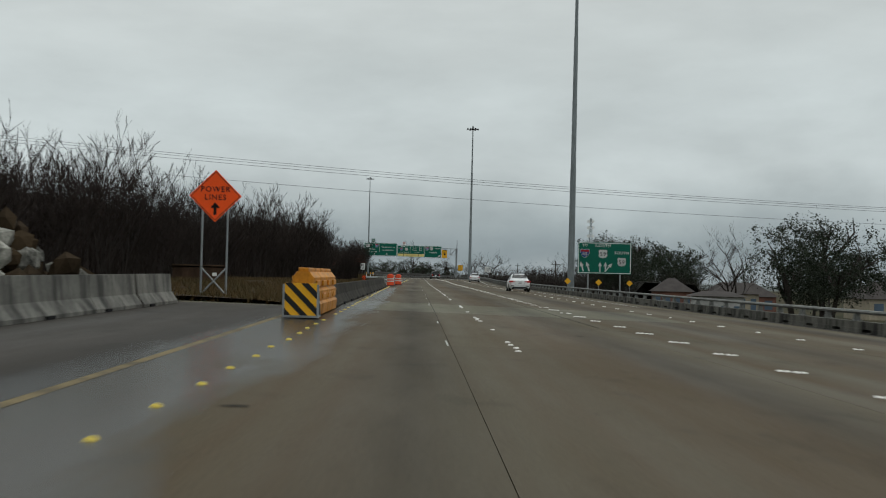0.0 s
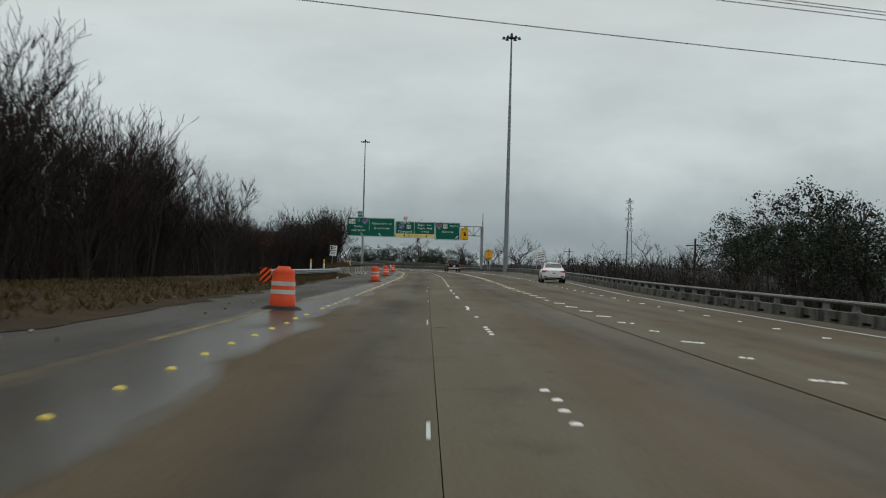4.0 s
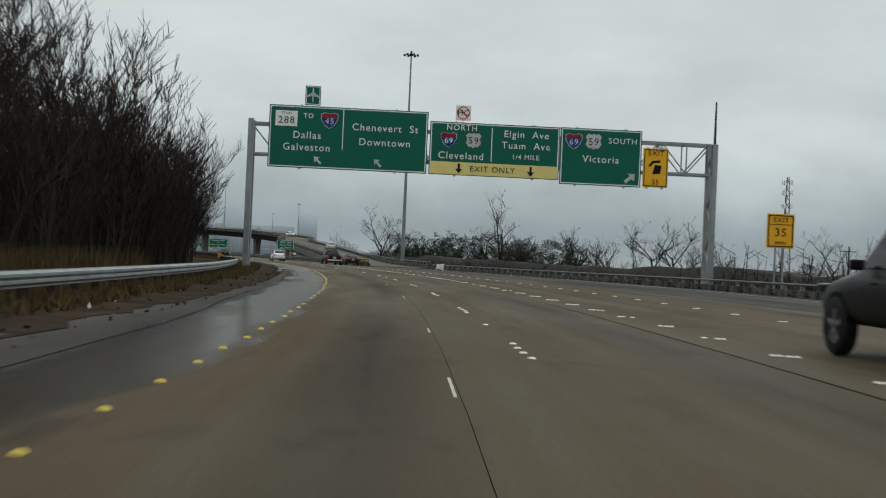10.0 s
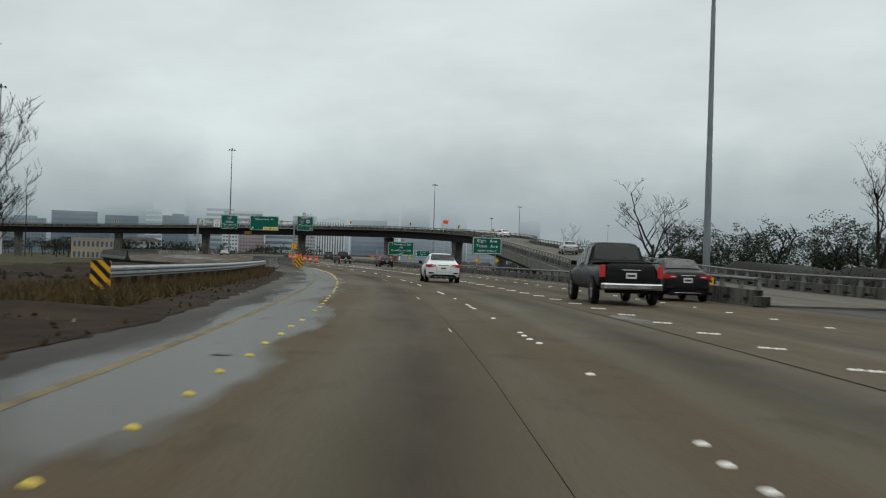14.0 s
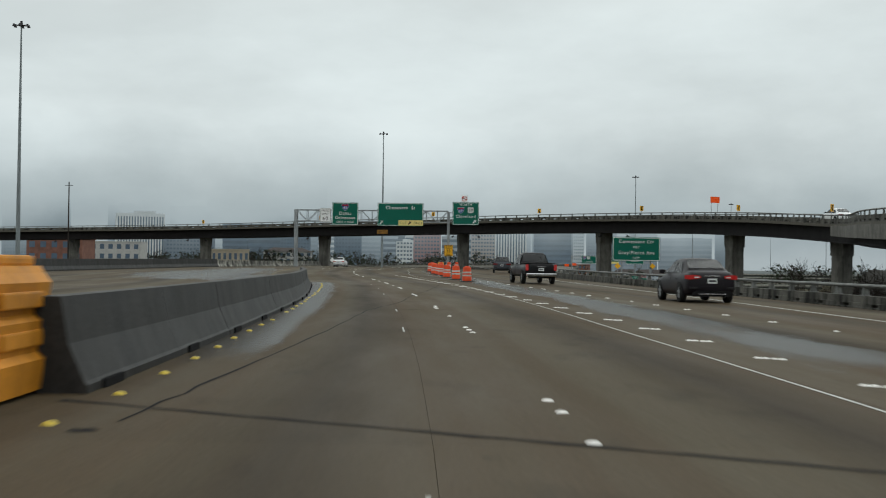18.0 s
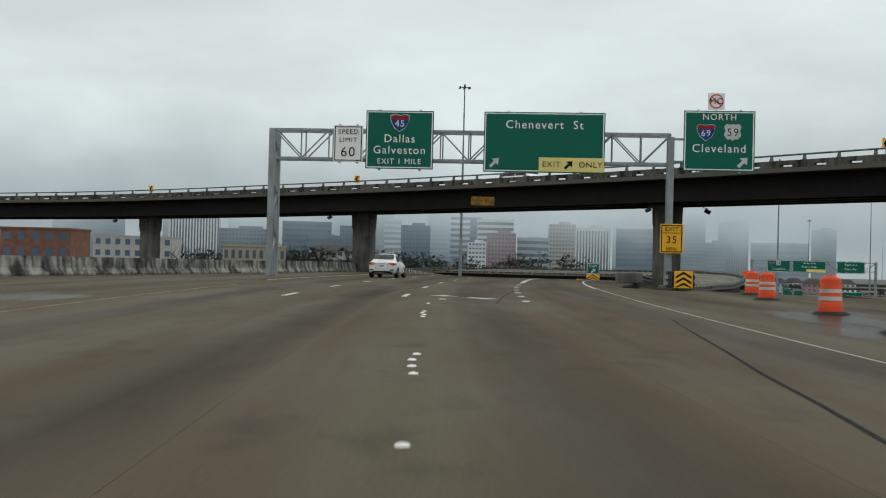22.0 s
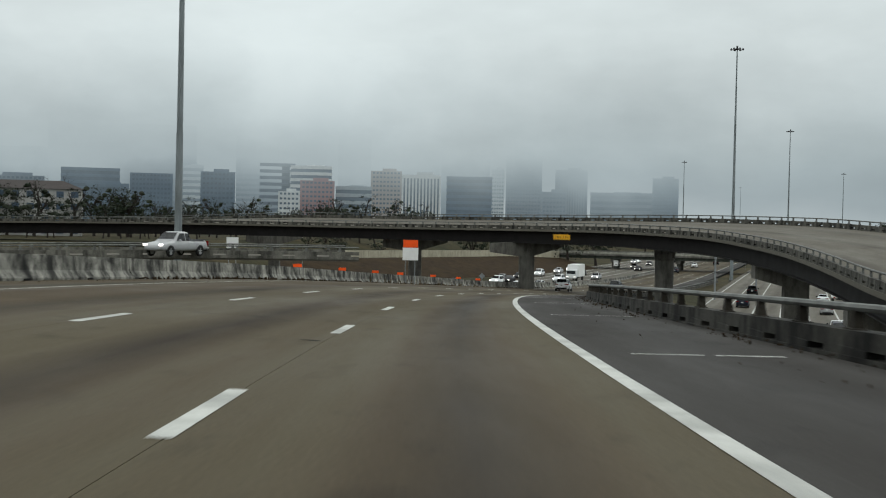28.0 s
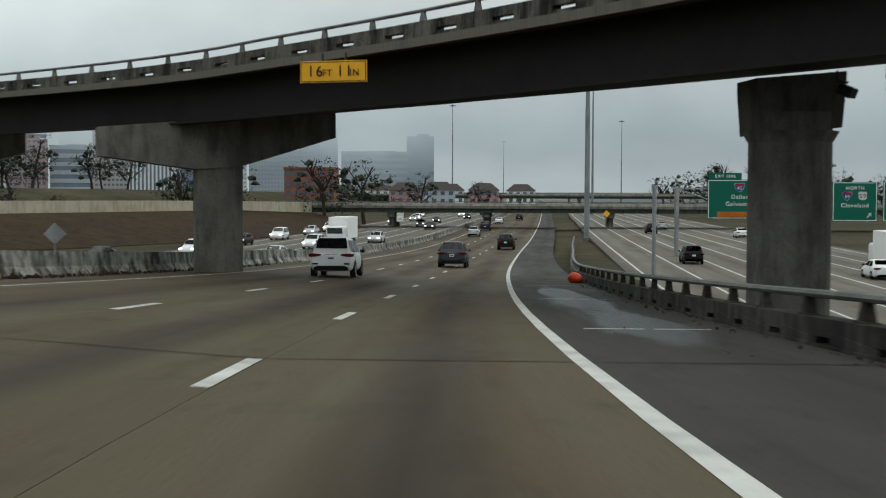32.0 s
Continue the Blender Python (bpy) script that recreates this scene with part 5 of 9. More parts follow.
def water_barrier(s0, s1, d, n, label):
    """Row of plastic water-filled barriers with a striped nose board on a steel frame."""
    top = thing("water_barrier", label, "crash cushion", "water barriers", at=stand(s0, d))
    ln = (s1 - s0) / n
    for k in range(n):
        y0 = 0.45 + k * ln
        bm = bmesh.new()
        prof = [(-0.30, 0.04), (-0.33, 0.30), (-0.27, 0.36), (-0.30, 0.62), (-0.23, 0.68), (-0.27, 0.94), (-0.20, 1.02), (-0.16, 1.08), (0.16, 1.08), (0.20, 1.02), (0.27, 0.94), (0.23, 0.68), (0.30, 0.62), (0.27, 0.36), (0.33, 0.30), (0.30, 0.04)]
        sweep(bm, [(Vector((0, y0 + u * ln, 0)), Vector((1, 0, 0)) * (1.0 if 0.05 < u < 0.95 else 0.9)) for u in (0.0, 0.06, 0.5, 0.94, 1.0)], prof)
        part("tank", bm, PLASTIC_YELLOW, top)
        for z in (0.48, 0.80):
            for x in (-1, 1):
                bm = bmesh.new()
                box(bm, (x * 0.285, y0 + ln / 2, z), (0.05, ln * 0.55, 0.14), bevel=0.02)
                part("recess", bm, PLASTIC_YELLOW, top)
        bm = bmesh.new()
        box(bm, (0, y0 + ln / 2, 1.12), (0.24, ln * 0.9, 0.1), bevel=0.03)
        part("lid", bm, PLASTIC_YELLOW, top)
    bm = bmesh.new()
    box(bm, (0, 0.02, 0.44), (0.74, 0.03, 0.74), bevel=0.004)
    board = part("nose_board", bm, SIGN_YELLOW, top, "yellow nose board with black stripes")
    for k in range(-4, 8):
        bm = bmesh.new()
        o = k * 0.37
        bm.faces.new([bm.verts.new((-0.37 + o + e, -0.002, 0.07 + zz)) for e, zz in ((0, 0.74), (0.17, 0.74), (0.91, 0), (0.74, 0))])
        for co, no in (((-0.37, 0, 0), (1, 0, 0)), ((0.37, 0, 0), (-1, 0, 0))):
            bmesh.ops.bisect_plane(bm, geom=bm.verts[:] + bm.edges[:] + bm.faces[:], plane_co=co, plane_no=no, clear_inner=True)
        if bm.faces:
            part("stripe", bm, SIGN_BLACK, board)
        else:
            bm.free()
    bm = bmesh.new()
    box(bm, (0, 0.35, 0.05), (0.8, 0.8, 0.05))
    for x in (-0.39, 0.39):
        box(bm, (x, 0.03, 0.4), (0.05, 0.06, 0.76))
        rod(bm, (x, 0.04, 0.7), (x, 0.7, 0.06), 0.025)
        box(bm, (x, 0.2, 0.38), (0.05, 0.36, 0.06))
    part("frame", bm, GALV, top)
    return top


water_barrier(28.4, 36.0, -2.45, 4, "yellow plastic water barriers with a striped nose board")
water_barrier(538.4, 546.0, -2.85, 4, "orange plastic water barriers with a striped nose board")


def drum():
    top = thing("traffic_drum", "orange plastic drum with two pale bands on a rubber base", "traffic drum", "traffic drums")
    bm = bmesh.new()
    ring = [(0.30, 0.06), (0.30, 0.30), (0.285, 0.31), (0.285, 0.48), (0.275, 0.49), (0.275, 0.66), (0.265, 0.67), (0.26, 0.86), (0.24, 0.93), (0.16, 0.95), (0.14, 1.0), (0.05, 1.0), (0.0, 0.96)]
    prev = None
    for r, z in ring:
        cur = [bm.verts.new((r * math.cos(a * math.pi / 8), r * math.sin(a * math.pi / 8), z)) for a in range(16)] if r > 0 else [bm.verts.new((0, 0, z))]
        if prev:
            for a in range(16):
                if len(cur) == 1:
                    bm.faces.new((prev[a], prev[(a + 1) % 16], cur[0]))
                else:
                    bm.faces.new((prev[a], prev[(a + 1) % 16], cur[(a + 1) % 16], cur[a]))
        prev = cur
    part("body", bm, PLASTIC_ORANGE, top, smooth=True)
    for z0, z1, r in ((0.36, 0.46, 0.288), (0.55, 0.65, 0.279)):
        bm = bmesh.new()
        a = [bm.verts.new((r * math.cos(k * math.pi / 12), r * math.sin(k * math.pi / 12), z0)) for k in range(24)]
        b = [bm.verts.new((r * math.cos(k * math.pi / 12), r * math.sin(k * math.pi / 12), z1)) for k in range(24)]
        for k in range(24):
            bm.faces.new((a[k], a[(k + 1) % 24], b[(k + 1) % 24], b[k]))
        part("band", bm, REFLECT, top, smooth=True)
    bm = bmesh.new()
    bmesh.ops.create_cone(bm, cap_ends=True, segments=16, radius1=0.5, radius2=0.36, depth=0.08, matrix=pose(0, 0, 0.04))
    part("base", bm, RUBBER, top)
    return top


first_drum = drum()
spots = [(101.5, -1.85), (114.2, -1.4), (148.6, -2.7), (201.5, -2.9), (242.0, -3.5), (289.2, -3.05), (613.0, 7.42), (621.3, 7.88), (630.4, 8.44), (639.9, 9.18), (645.0, 9.5), (650.6, 9.58), (656.4, 10.09), (659.3, 10.19), (669.3, 10.4), (675.5, 11.0), (684.5, 12.4), (697.4, 13.9), (706, 15.2)]
for i, (s, d) in enumerate(spots):
    m = stand(s, d, 0.0, 23 * i) @ pose(0, 0, 0, rng.uniform(-1, 1), rng.uniform(-1.5, 1.5))
    if i == 0:
        first_drum.matrix_world = m
    else:
        copy_thing(first_drum, m)


def attenuator(s, d, turn, label, ln=6.0, chevron=True):
    """Crash cushion: black bays with grey side panels, a chevron nose."""
    top = thing("crash_attenuator", label, "crash cushion", "crash attenuators", at=stand(s, d, 0, turn))
    n = int(ln / 0.9)
    for k in range(n):
        bm = bmesh.new()
        box(bm, (0, 0.5 + k * 0.9, 0.5), (0.95 - 0.03 * (k % 2), 0.84, 0.82), bevel=0.05)
        part("bay", bm, RUBBER, top)
        for x in (-1, 1):
            bm = bmesh.new()
            for z in (0.32, 0.62):
                box(bm, (x * 0.5, 0.5 + k * 0.9, z), (0.05, 0.95, 0.2), bevel=0.015)
            part("side_panel", bm, GALV if k > 2 else RUBBER, top)
    bm = bmesh.new()
    box(bm, (0, 0, 0.52), (0.85, 0.06, 0.8), bevel=0.02)
    nose = part("nose", bm, SIGN_YELLOW, top, "yellow nose with black chevrons")
    if chevron:
        for k in range(3):
            z = 0.28 + k * 0.25
            bm = bmesh.new()
            for sgn in (-1, 1):
                q = [(0, z), (0, z + 0.12), (sgn * 0.36, z - 0.1), (sgn * 0.36, z - 0.22)]
                bm.faces.new([bm.verts.new((x, -0.035, max(0.13, zz))) for x, zz in q])
            part("chevron", bm, SIGN_BLACK, nose)
    return top


attenuator(469.0, 14.0, -4, "black crash attenuator with a yellow chevron nose", 7.2)
attenuator(711.2, 13.1, -4, "black crash attenuator beside the gantry post", 5.4)
attenuator(829.0, 10.0, -6, "black and grey crash attenuator at the exit gore", 9.0)
for s, d, w in ((736.5, 12.6, 1.6),):
    bm = bmesh.new()
    box(bm, (0, 0, 0.35), (w, 3.4, 0.7), bevel=0.08)
    solo("concrete_plinth", bm, CONCRETE_PIER, "pale concrete plinth under the pier", "plinth", at=stand(s, d))
# white broken barricade lying by the far parapet
bm = bmesh.new()
for k in range(3):
    box(bm, (0, 0, 0), (0.9, 0.05, 0.16), pose(0.1 * k, 0.2 * k, 0.25 + 0.2 * k, 20, 12 - 10 * k, 8 * k))
rod(bm, (-0.42, 0, 0), (-0.2, 0.3, 0.75), 0.04)
rod(bm, (0.42, 0, 0), (0.25, 0.3, 0.75), 0.04)
solo("barricade", bm, SIGN_WHITE, "broken white barricade leaning on the parapet", "barricade", at=stand(437, 16.8))
# rubble heap and orange netting by the first barrier
rng = random.Random(3)
for k in range(70):
    bm = bmesh.new()
    bmesh.ops.create_icosphere(bm, subdivisions=1, radius=rng.uniform(0.2, 0.55))
    for v in bm.verts:
        v.co *= rng.uniform(0.7, 1.25)
    a, r = rng.uniform(0, 6.28), rng.uniform(0, 2.6)
    solo("rubble", bm, CONCRETE_OLD if k % 2 else EARTH, "broken lump of pale concrete in a heap", "rubble", "rubble heap", at=stand(37.5 + r * math.cos(a) * 1.4, -12.2 + r * math.sin(a), 0.15 + max(0, 2.3 - r * 0.85) * rng.random()))


# clods, chips and litter strewn over the mud and the shoulder
_pb = bmesh.new()
bmesh.ops.create_icosphere(_pb, subdivisions=1, radius=0.6)
for v in _pb.verts:
    v.co *= 1 + 0.35 * noise.noise(v.co * 4.0)
PEBBLE = mesh_of(_pb, "pebble", None)


def litter(name, label, s0, s1, inner, outer, n, size, mat, seed):
    rng = random.Random(seed)
    ms = []
    for k in range(n):
        s = rng.uniform(s0, s1)
        d = edge(inner, s) + (edge(outer, s) - edge(inner, s)) * rng.random() ** 1.6
        r = size * rng.uniform(0.3, 1.0) ** 2
        c = spot(s, d, 0.02 + r * 0.3)
        m = Matrix.Translation(c) @ pose(0, 0, 0, rng.uniform(0, 360), rng.uniform(0, 360), rng.uniform(0, 360))
        ms.append(m @ Matrix.Diagonal((r * rng.uniform(0.8, 2.2), r * rng.uniform(0.6, 1.2), r * rng.uniform(0.4, 0.9), 1)))
    return tagged(new(name, strewn(name, PEBBLE, ms, mat)), label, "debris", kind="stuff")


litter("clods", "clods of wet mud beside the freeway", 300, 510, [(300, -4.2), (440, -4.3), (510, -6.0)], [(300, -9), (400, -14), (510, -16)], 1300, 0.085, EARTH, 5)
litter("litter", "pale chips and litter along the inner shoulder", 88, 500, [(88, -3.6), (500, -4.2)], [(88, -6), (500, -8)], 420, 0.05, CONCRETE_OLD, 6)
litter("litter", "scraps of litter below the guardrail", 184, 395, [(184, -6.6), (300, -5.4), (395, -6.0)], [(184, -9), (395, -9)], 160, 0.13, SIGN_WHITE, 8)
litter("wood_debris", "broken brown timber and roots in a low heap", 425, 470, [(425, -12), (470, -11)], [(425, -19), (470, -19)], 420, 0.3, BARK, 9)
litter("grit", "grit swept to the foot of the barrier", 700, 960, [(700, -15.0), (740, -11.6), (800, -10.0), (960, -9.6)], [(700, -14), (740, -10.6), (800, -8.8), (960, -8.4)], 900, 0.05, EARTH, 10)
litter("silt", "dark silt and dead leaves heaped along the barrier", 880, 1020, [(880, -10.15), (980, -9.95), (1020, -8.85)], [(880, -9.6), (980, -9.3), (1020, -8.2)], 1100, 0.13, EARTH, 12)
litter("silt", "dark wet silt washed along the foot of the parapet", 838, 1005, [(838, 9.0), (860, 8.62), (1005, 8.62)], [(838, 8.5), (860, 8.1), (1005, 8.1)], 900, 0.045, EARTH, 13)
litter("grit", "dark grit on the shoulder by the parapet", 840, 1000, [(840, 8.4), (1000, 8.5)], [(840, 6.6), (1000, 6.6)], 300, 0.028, EARTH, 11)


def marker_post(m):
    top = thing("marker_post", "white plastic marker post with a yellow band", "marker post", "marker posts", at=m)
    bm = bmesh.new()
    box(bm, (0, 0, 0.62), (0.11, 0.05, 1.7), bevel=0.02)
    part("post", bm, SIGN_WHITE, top)
    bm = bmesh.new()
    box(bm, (0, 0, 1.32), (0.125, 0.065, 0.32), bevel=0.02)
    part("band", bm, SIGN_YELLOW, top)
    return top


for s, d in ((219.5, -8.9), (227.5, -8.5), (295, -8.9), (303, -8.9)):
    marker_post(stand(s, d, 0.0, 8))
bm = bmesh.new()
bmesh.ops.create_icosphere(bm, subdivisions=3, radius=0.34)
for v in bm.verts:
    v.co *= 1 + 0.25 * noise.noise(v.co * 3.1)
    v.co.z = max(-0.2, v.co.z * 0.8)
solo("sandbag", bm, PLASTIC_ORANGE, "orange sack slumped against the parapet", "sack", at=stand(1003, 8.3, 0.2), smooth=True)


# low timber hut at the edge of the wood
HUT = material("brown_boards", (0.075, 0.045, 0.028), 0.85, var=0.3, scale=1.5, fine=14, bump=0.3, streak=0.4)
hut = thing("site_hut", "low brown timber hut at the edge of the wood", "hut", at=pose(-13.4, 74.5, 0.05, 0, 0, 12))
for k in range(10):
    bm = bmesh.new()
    box(bm, (-1.35 + 0.3 * k, -0.75, 0.6), (0.285, 0.04, 1.2), bevel=0.008)
    part("board", bm, HUT, hut)
bm = bmesh.new()
box(bm, (0, 0.1, 0.58), (2.9, 1.6, 1.16))
part("wall", bm, HUT, hut)
bm = bmesh.new()
box(bm, (0, 0, 1.27), (3.2, 1.9, 0.09), pose(0, 0, 0, -3), bevel=0.02)
part("roof", bm, HUT, hut)
bm = bmesh.new()
box(bm, (0.95, -0.785, 0.8), (0.26, 0.02, 0.2))
part("notice", bm, SIGN_WHITE, hut, "small white notice")

# ---- signs: each looks along its own -y ----
def panel(parent, name, x, z, w, h, mat, y=0.0, border=None, label="", t=0.06):
    bm = bmesh.new()
    box(bm, (x, y + t / 2, z), (w, t, h), bevel=0.012)
    p = part(name, bm, mat, parent, label)
    if border:
        b = 0.035 * min(1.6, h)
        bm = bmesh.new()
        for cx, cz, sw, sh in ((x, z + h / 2 - 1.6 * b, w - 2.2 * b, b), (x, z - h / 2 + 1.6 * b, w - 2.2 * b, b), (x - w / 2 + 1.6 * b, z, b, h - 3.2 * b - b * 0.2), (x + w / 2 - 1.6 * b, z, b, h - 3.2 * b - b * 0.2)):
            box(bm, (cx, y - 0.004, cz), (sw, 0.008, sh))
        part("border", bm, border, p)
    return p


def shape(parent, name, pts, mat, y, x=0.0, z=0.0, k=1.0, label=""):
    bm = bmesh.new()
    f = bm.faces.new([bm.verts.new((x + u * k, y, z + w * k)) for u, w in pts])
    bmesh.ops.solidify(bm, geom=[f], thickness=0.006)
    return part(name, bm, mat, parent, label)


SHIELD = [(-0.5, 0.36), (-0.3, 0.44), (0, 0.38), (0.3, 0.44), (0.5, 0.36), (0.48, 0.05), (0.3, -0.28), (0, -0.5), (-0.3, -0.28), (-0.48, 0.05)]
SHIELD_TOP = [(-0.46, 0.33), (-0.29, 0.40), (0, 0.34), (0.29, 0.40), (0.46, 0.33), (0.46, 0.17), (-0.46, 0.17)]
US = [(-0.34, 0.5), (-0.12, 0.44), (0, 0.5), (0.12, 0.44), (0.34, 0.5), (0.5, 0.32), (0.42, 0.1), (0.5, -0.18), (0.3, -0.42), (0.12, -0.4), (0, -0.5), (-0.12, -0.4), (-0.3, -0.42), (-0.5, -0.18), (-0.42, 0.1), (-0.5, 0.32)]
ARROW = [(-0.12, -0.5), (0.12, -0.5), (0.12, 0.05), (0.38, 0.05), (0, 0.5), (-0.38, 0.05), (-0.12, 0.05)]


def interstate(parent, text, x, z, k, y=-0.02):
    shape(parent, "shield", [(u * 1.08, w * 1.08) for u, w in SHIELD], SIGN_WHITE, y + 0.004, x, z, k)
    sh = shape(parent, "shield", SHIELD, SIGN_BLUE, y - 0.004, x, z, k, "blue and red route shield")
    shape(sh, "shield_top", SHIELD_TOP, SIGN_RED, y - 0.012, x, z, k)
    lettering("number", text, k * 0.52, SIGN_WHITE, sh, x, z - 0.08 * k, y - 0.022)


def us_route(parent, text, x, z, k, y=-0.02):
    sh = shape(parent, "shield", US, SIGN_WHITE, y - 0.004, x, z, k, "white route shield")
    lettering("number", text, k * 0.62, SIGN_BLACK, sh, x, z - 0.02, y - 0.016)


def arrow(parent, x, z, k, angle, mat, y=-0.02, fat=1.0):
    a = radians(angle)
    pts = [((u * fat) * math.cos(a) - w * math.sin(a), (u * fat) * math.sin(a) + w * math.cos(a)) for u, w in ARROW]
    return shape(parent, "arrow", pts, mat, y, x, z, k)


def legs(parent, xs, z0, z1, y=0.12, r=0.05, mat=None):
    for x in xs:
        bm = bmesh.new()
        rod(bm, (x, y, z0), (x, y, z1), r, r, 8)
        part("post", bm, mat or GALV, parent)


def truss(parent, x0, x1, z0, z1, y0, y1, bays, mat=GALV):
    """Overhead box truss: four chords, verticals and diagonals."""
    for y in (y0, y1):
        for z in (z0, z1):
            bm = bmesh.new()
            box(bm, ((x0 + x1) / 2, y, z), (x1 - x0, 0.14, 0.14))
            part("chord", bm, mat, parent)
    step = (x1 - x0) / bays
    for i in range(bays + 1):
        x = x0 + i * step
        for y in (y0, y1):
            bm = bmesh.new()
            rod(bm, (x, y, z0), (x, y, z1), 0.045, 0.045, 6)
            part("strut", bm, mat, parent)
            if i < bays:
                a, b = (z0, z1) if i % 2 else (z1, z0)
                bm = bmesh.new()
                rod(bm, (x, y, a), (x + step, y, b), 0.045, 0.045, 6)
                part("brace", bm, mat, parent)
        for z in (z0, z1):
            bm = bmesh.new()
            rod(bm, (x, y0, z), (x, y1, z), 0.04, 0.04, 6)
            part("tie", bm, mat, parent)


def truss_post(parent, x, y0, y1, z0, z1, mat=GALV):
    for y in (y0, y1):
        bm = bmesh.new()
        box(bm, (x, y, (z0 + z1) / 2), (0.34, 0.3, z1 - z0), bevel=0.02)
        part("post", bm, mat, parent)
    n = max(3, int((z1 - z0) / 1.3))
    for i in range(n):
        a, b = z0 + (z1 - z0) * i / n, z0 + (z1 - z0) * (i + 1) / n
        bm = bmesh.new()
        rod(bm, (x, y0 if i % 2 else y1, a), (x, y1 if i % 2 else y0, b), 0.06, 0.06, 6)
        part("brace", bm, mat, parent)
    bm = bmesh.new()
    box(bm, (x, (y0 + y1) / 2, z0 + 0.2), (0.9, abs(y1 - y0) + 0.9, 0.5), bevel=0.04)
    part("footing", bm, CONCRETE_PIER, parent)


# -- first gantry --
G1 = pose(-17.6, 373.0, 0, 0, 0, 6.67)
g1 = thing("sign_gantry", "grey steel truss gantry over the freeway", "gantry", at=G1)
truss(g1, -1.1, 27.9, 7.25, 9.15, 0.35, 1.6, 18)
truss_post(g1, -1.1, 0.3, 1.65, -0.3, 9.4)
truss_post(g1, 28.1, 0.3, 1.65, -0.3, 9.2)
bm = bmesh.new()
rod(bm, (28.1, 0.4, 9.2), (28.1, 0.4, 11.9), 0.09, 0.05, 8)
part("antenna", bm, DARK_STEEL, g1)


def sign_on(m, x, z, w, h, label, mat=SIGN_GREEN, border=SIGN_WHITE, group="overhead signs", name="overhead_sign"):
    top = thing(name, label, "road sign", group, at=m @ Matrix.Translation((x, -0.05, z)))
    panel(top, "panel", 0, 0, w, h, mat, border=border)
    if name == "overhead_sign":
        for u in (-0.3, 0.3):
            bm = bmesh.new()
            box(bm, (u * w, 0.2, 0), (0.1, 0.26, h + 0.15))
            part("hanger", bm, GALV, top)
    return top


A = sign_on(G1, 4.93, 8.37, 9.82, 3.85, "wide green overhead sign for Dallas and Galveston")
part("divider", box(bmesh.new(), (-0.35, -0.008, 0.55), (0.05, 0.012, 2.5)), SIGN_WHITE, A)
sh = panel(A, "route_plate", -3.85, 1.1, 1.35, 0.95, SIGN_WHITE, y=-0.03, t=0.03)
lettering("number", "288", 0.62, SIGN_BLACK, sh, -3.85, 0.98, -0.045)
lettering("word", "TEXAS", 0.2, SIGN_BLACK, sh, -3.85, 1.42, -0.045)
lettering("word", "TO", 0.42, SIGN_WHITE, A, -2.5, 1.3)
interstate(A, "45", -1.2, 1.1, 1.0)
lettering("word", "Dallas", 0.62, SIGN_WHITE, A, -2.55, 0.1)
lettering("word", "Galveston", 0.62, SIGN_WHITE, A, -2.55, -0.65)
lettering("word", "Chenevert  St", 0.62, SIGN_WHITE, A, 2.25, 0.75)
lettering("word", "Downtown", 0.62, SIGN_WHITE, A, 2.25, -0.15)
arrow(A, -1.85, -1.4, 0.62, 45, SIGN_WHITE)
arrow(A, 1.85, -1.4, 0.62, 45, SIGN_WHITE)
B = sign_on(G1, 14.05, 8.1, 8.15, 3.3, "green overhead sign for Cleveland with a pale exit band")
panel(B, "exit_band", 0, -1.22, 7.95, 0.78, SIGN_PALE, y=-0.02, t=0.03)
part("divider", box(bmesh.new(), (-0.2, -0.008, 0.35), (0.05, 0.012, 2.1)), SIGN_WHITE, B)
lettering("word", "NORTH", 0.5, SIGN_WHITE, B, -2.1, 1.3)
interstate(B, "69", -2.9, 0.55, 0.95)
us_route(B, "59", -1.35, 0.55, 0.95)
lettering("word", "Cleveland", 0.62, SIGN_WHITE, B, -2.1, -0.45)
lettering("word", "Elgin  Ave", 0.6, SIGN_WHITE, B, 1.95, 1.05)
lettering("word", "Tuam  Ave", 0.6, SIGN_WHITE, B, 1.95, 0.35)
lettering("word", "1/4 MILE", 0.42, SIGN_WHITE, B, 1.95, -0.35)
lettering("word", "EXIT ONLY", 0.5, SIGN_BLACK, B, -0.1, -1.22, -0.05)
arrow(B, -2.2, -1.22, 0.6, 180, SIGN_BLACK, -0.05)
arrow(B, 2.3, -1.22, 0.6, 180, SIGN_BLACK, -0.05)
C = sign_on(G1, 20.75, 8.0, 5.15, 3.55, "green overhead sign for Victoria southbound")
interstate(C, "69", -1.75, 0.95, 1.0)
us_route(C, "59", -0.5, 0.95, 1.0)
lettering("word", "SOUTH", 0.5, SIGN_WHITE, C, 1.35, 1.05)
lettering("word", "Victoria", 0.62, SIGN_WHITE, C, 0, -0.15)
arrow(C, 1.9, -1.2, 0.85, -50, SIGN_WHITE)
D = sign_on(G1, 24.25, 7.5, 1.6, 2.45, "yellow exit speed sign with a truck symbol", SIGN_YELLOW, SIGN_BLACK)
lettering("word", "EXIT", 0.44, SIGN_BLACK, D, 0, 0.92)
lettering("number", "35", 0.44, SIGN_BLACK, D, 0, -0.9)
shape(D, "symbol", [(-0.2, -0.4), (0.3, -0.35), (0.38, 0.15), (-0.05, 0.2)], SIGN_BLACK, -0.012)
shape(D, "symbol", [(-0.5, 0.1), (-0.2, 0.45), (0.3, 0.5), (0.3, 0.35), (-0.12, 0.3), (-0.32, 0.08)], SIGN_BLACK, -0.012)
E_ = sign_on(G1, 2.65, 10.95, 0.95, 1.2, "small green airport sign above the gantry", name="airport_sign", group="")
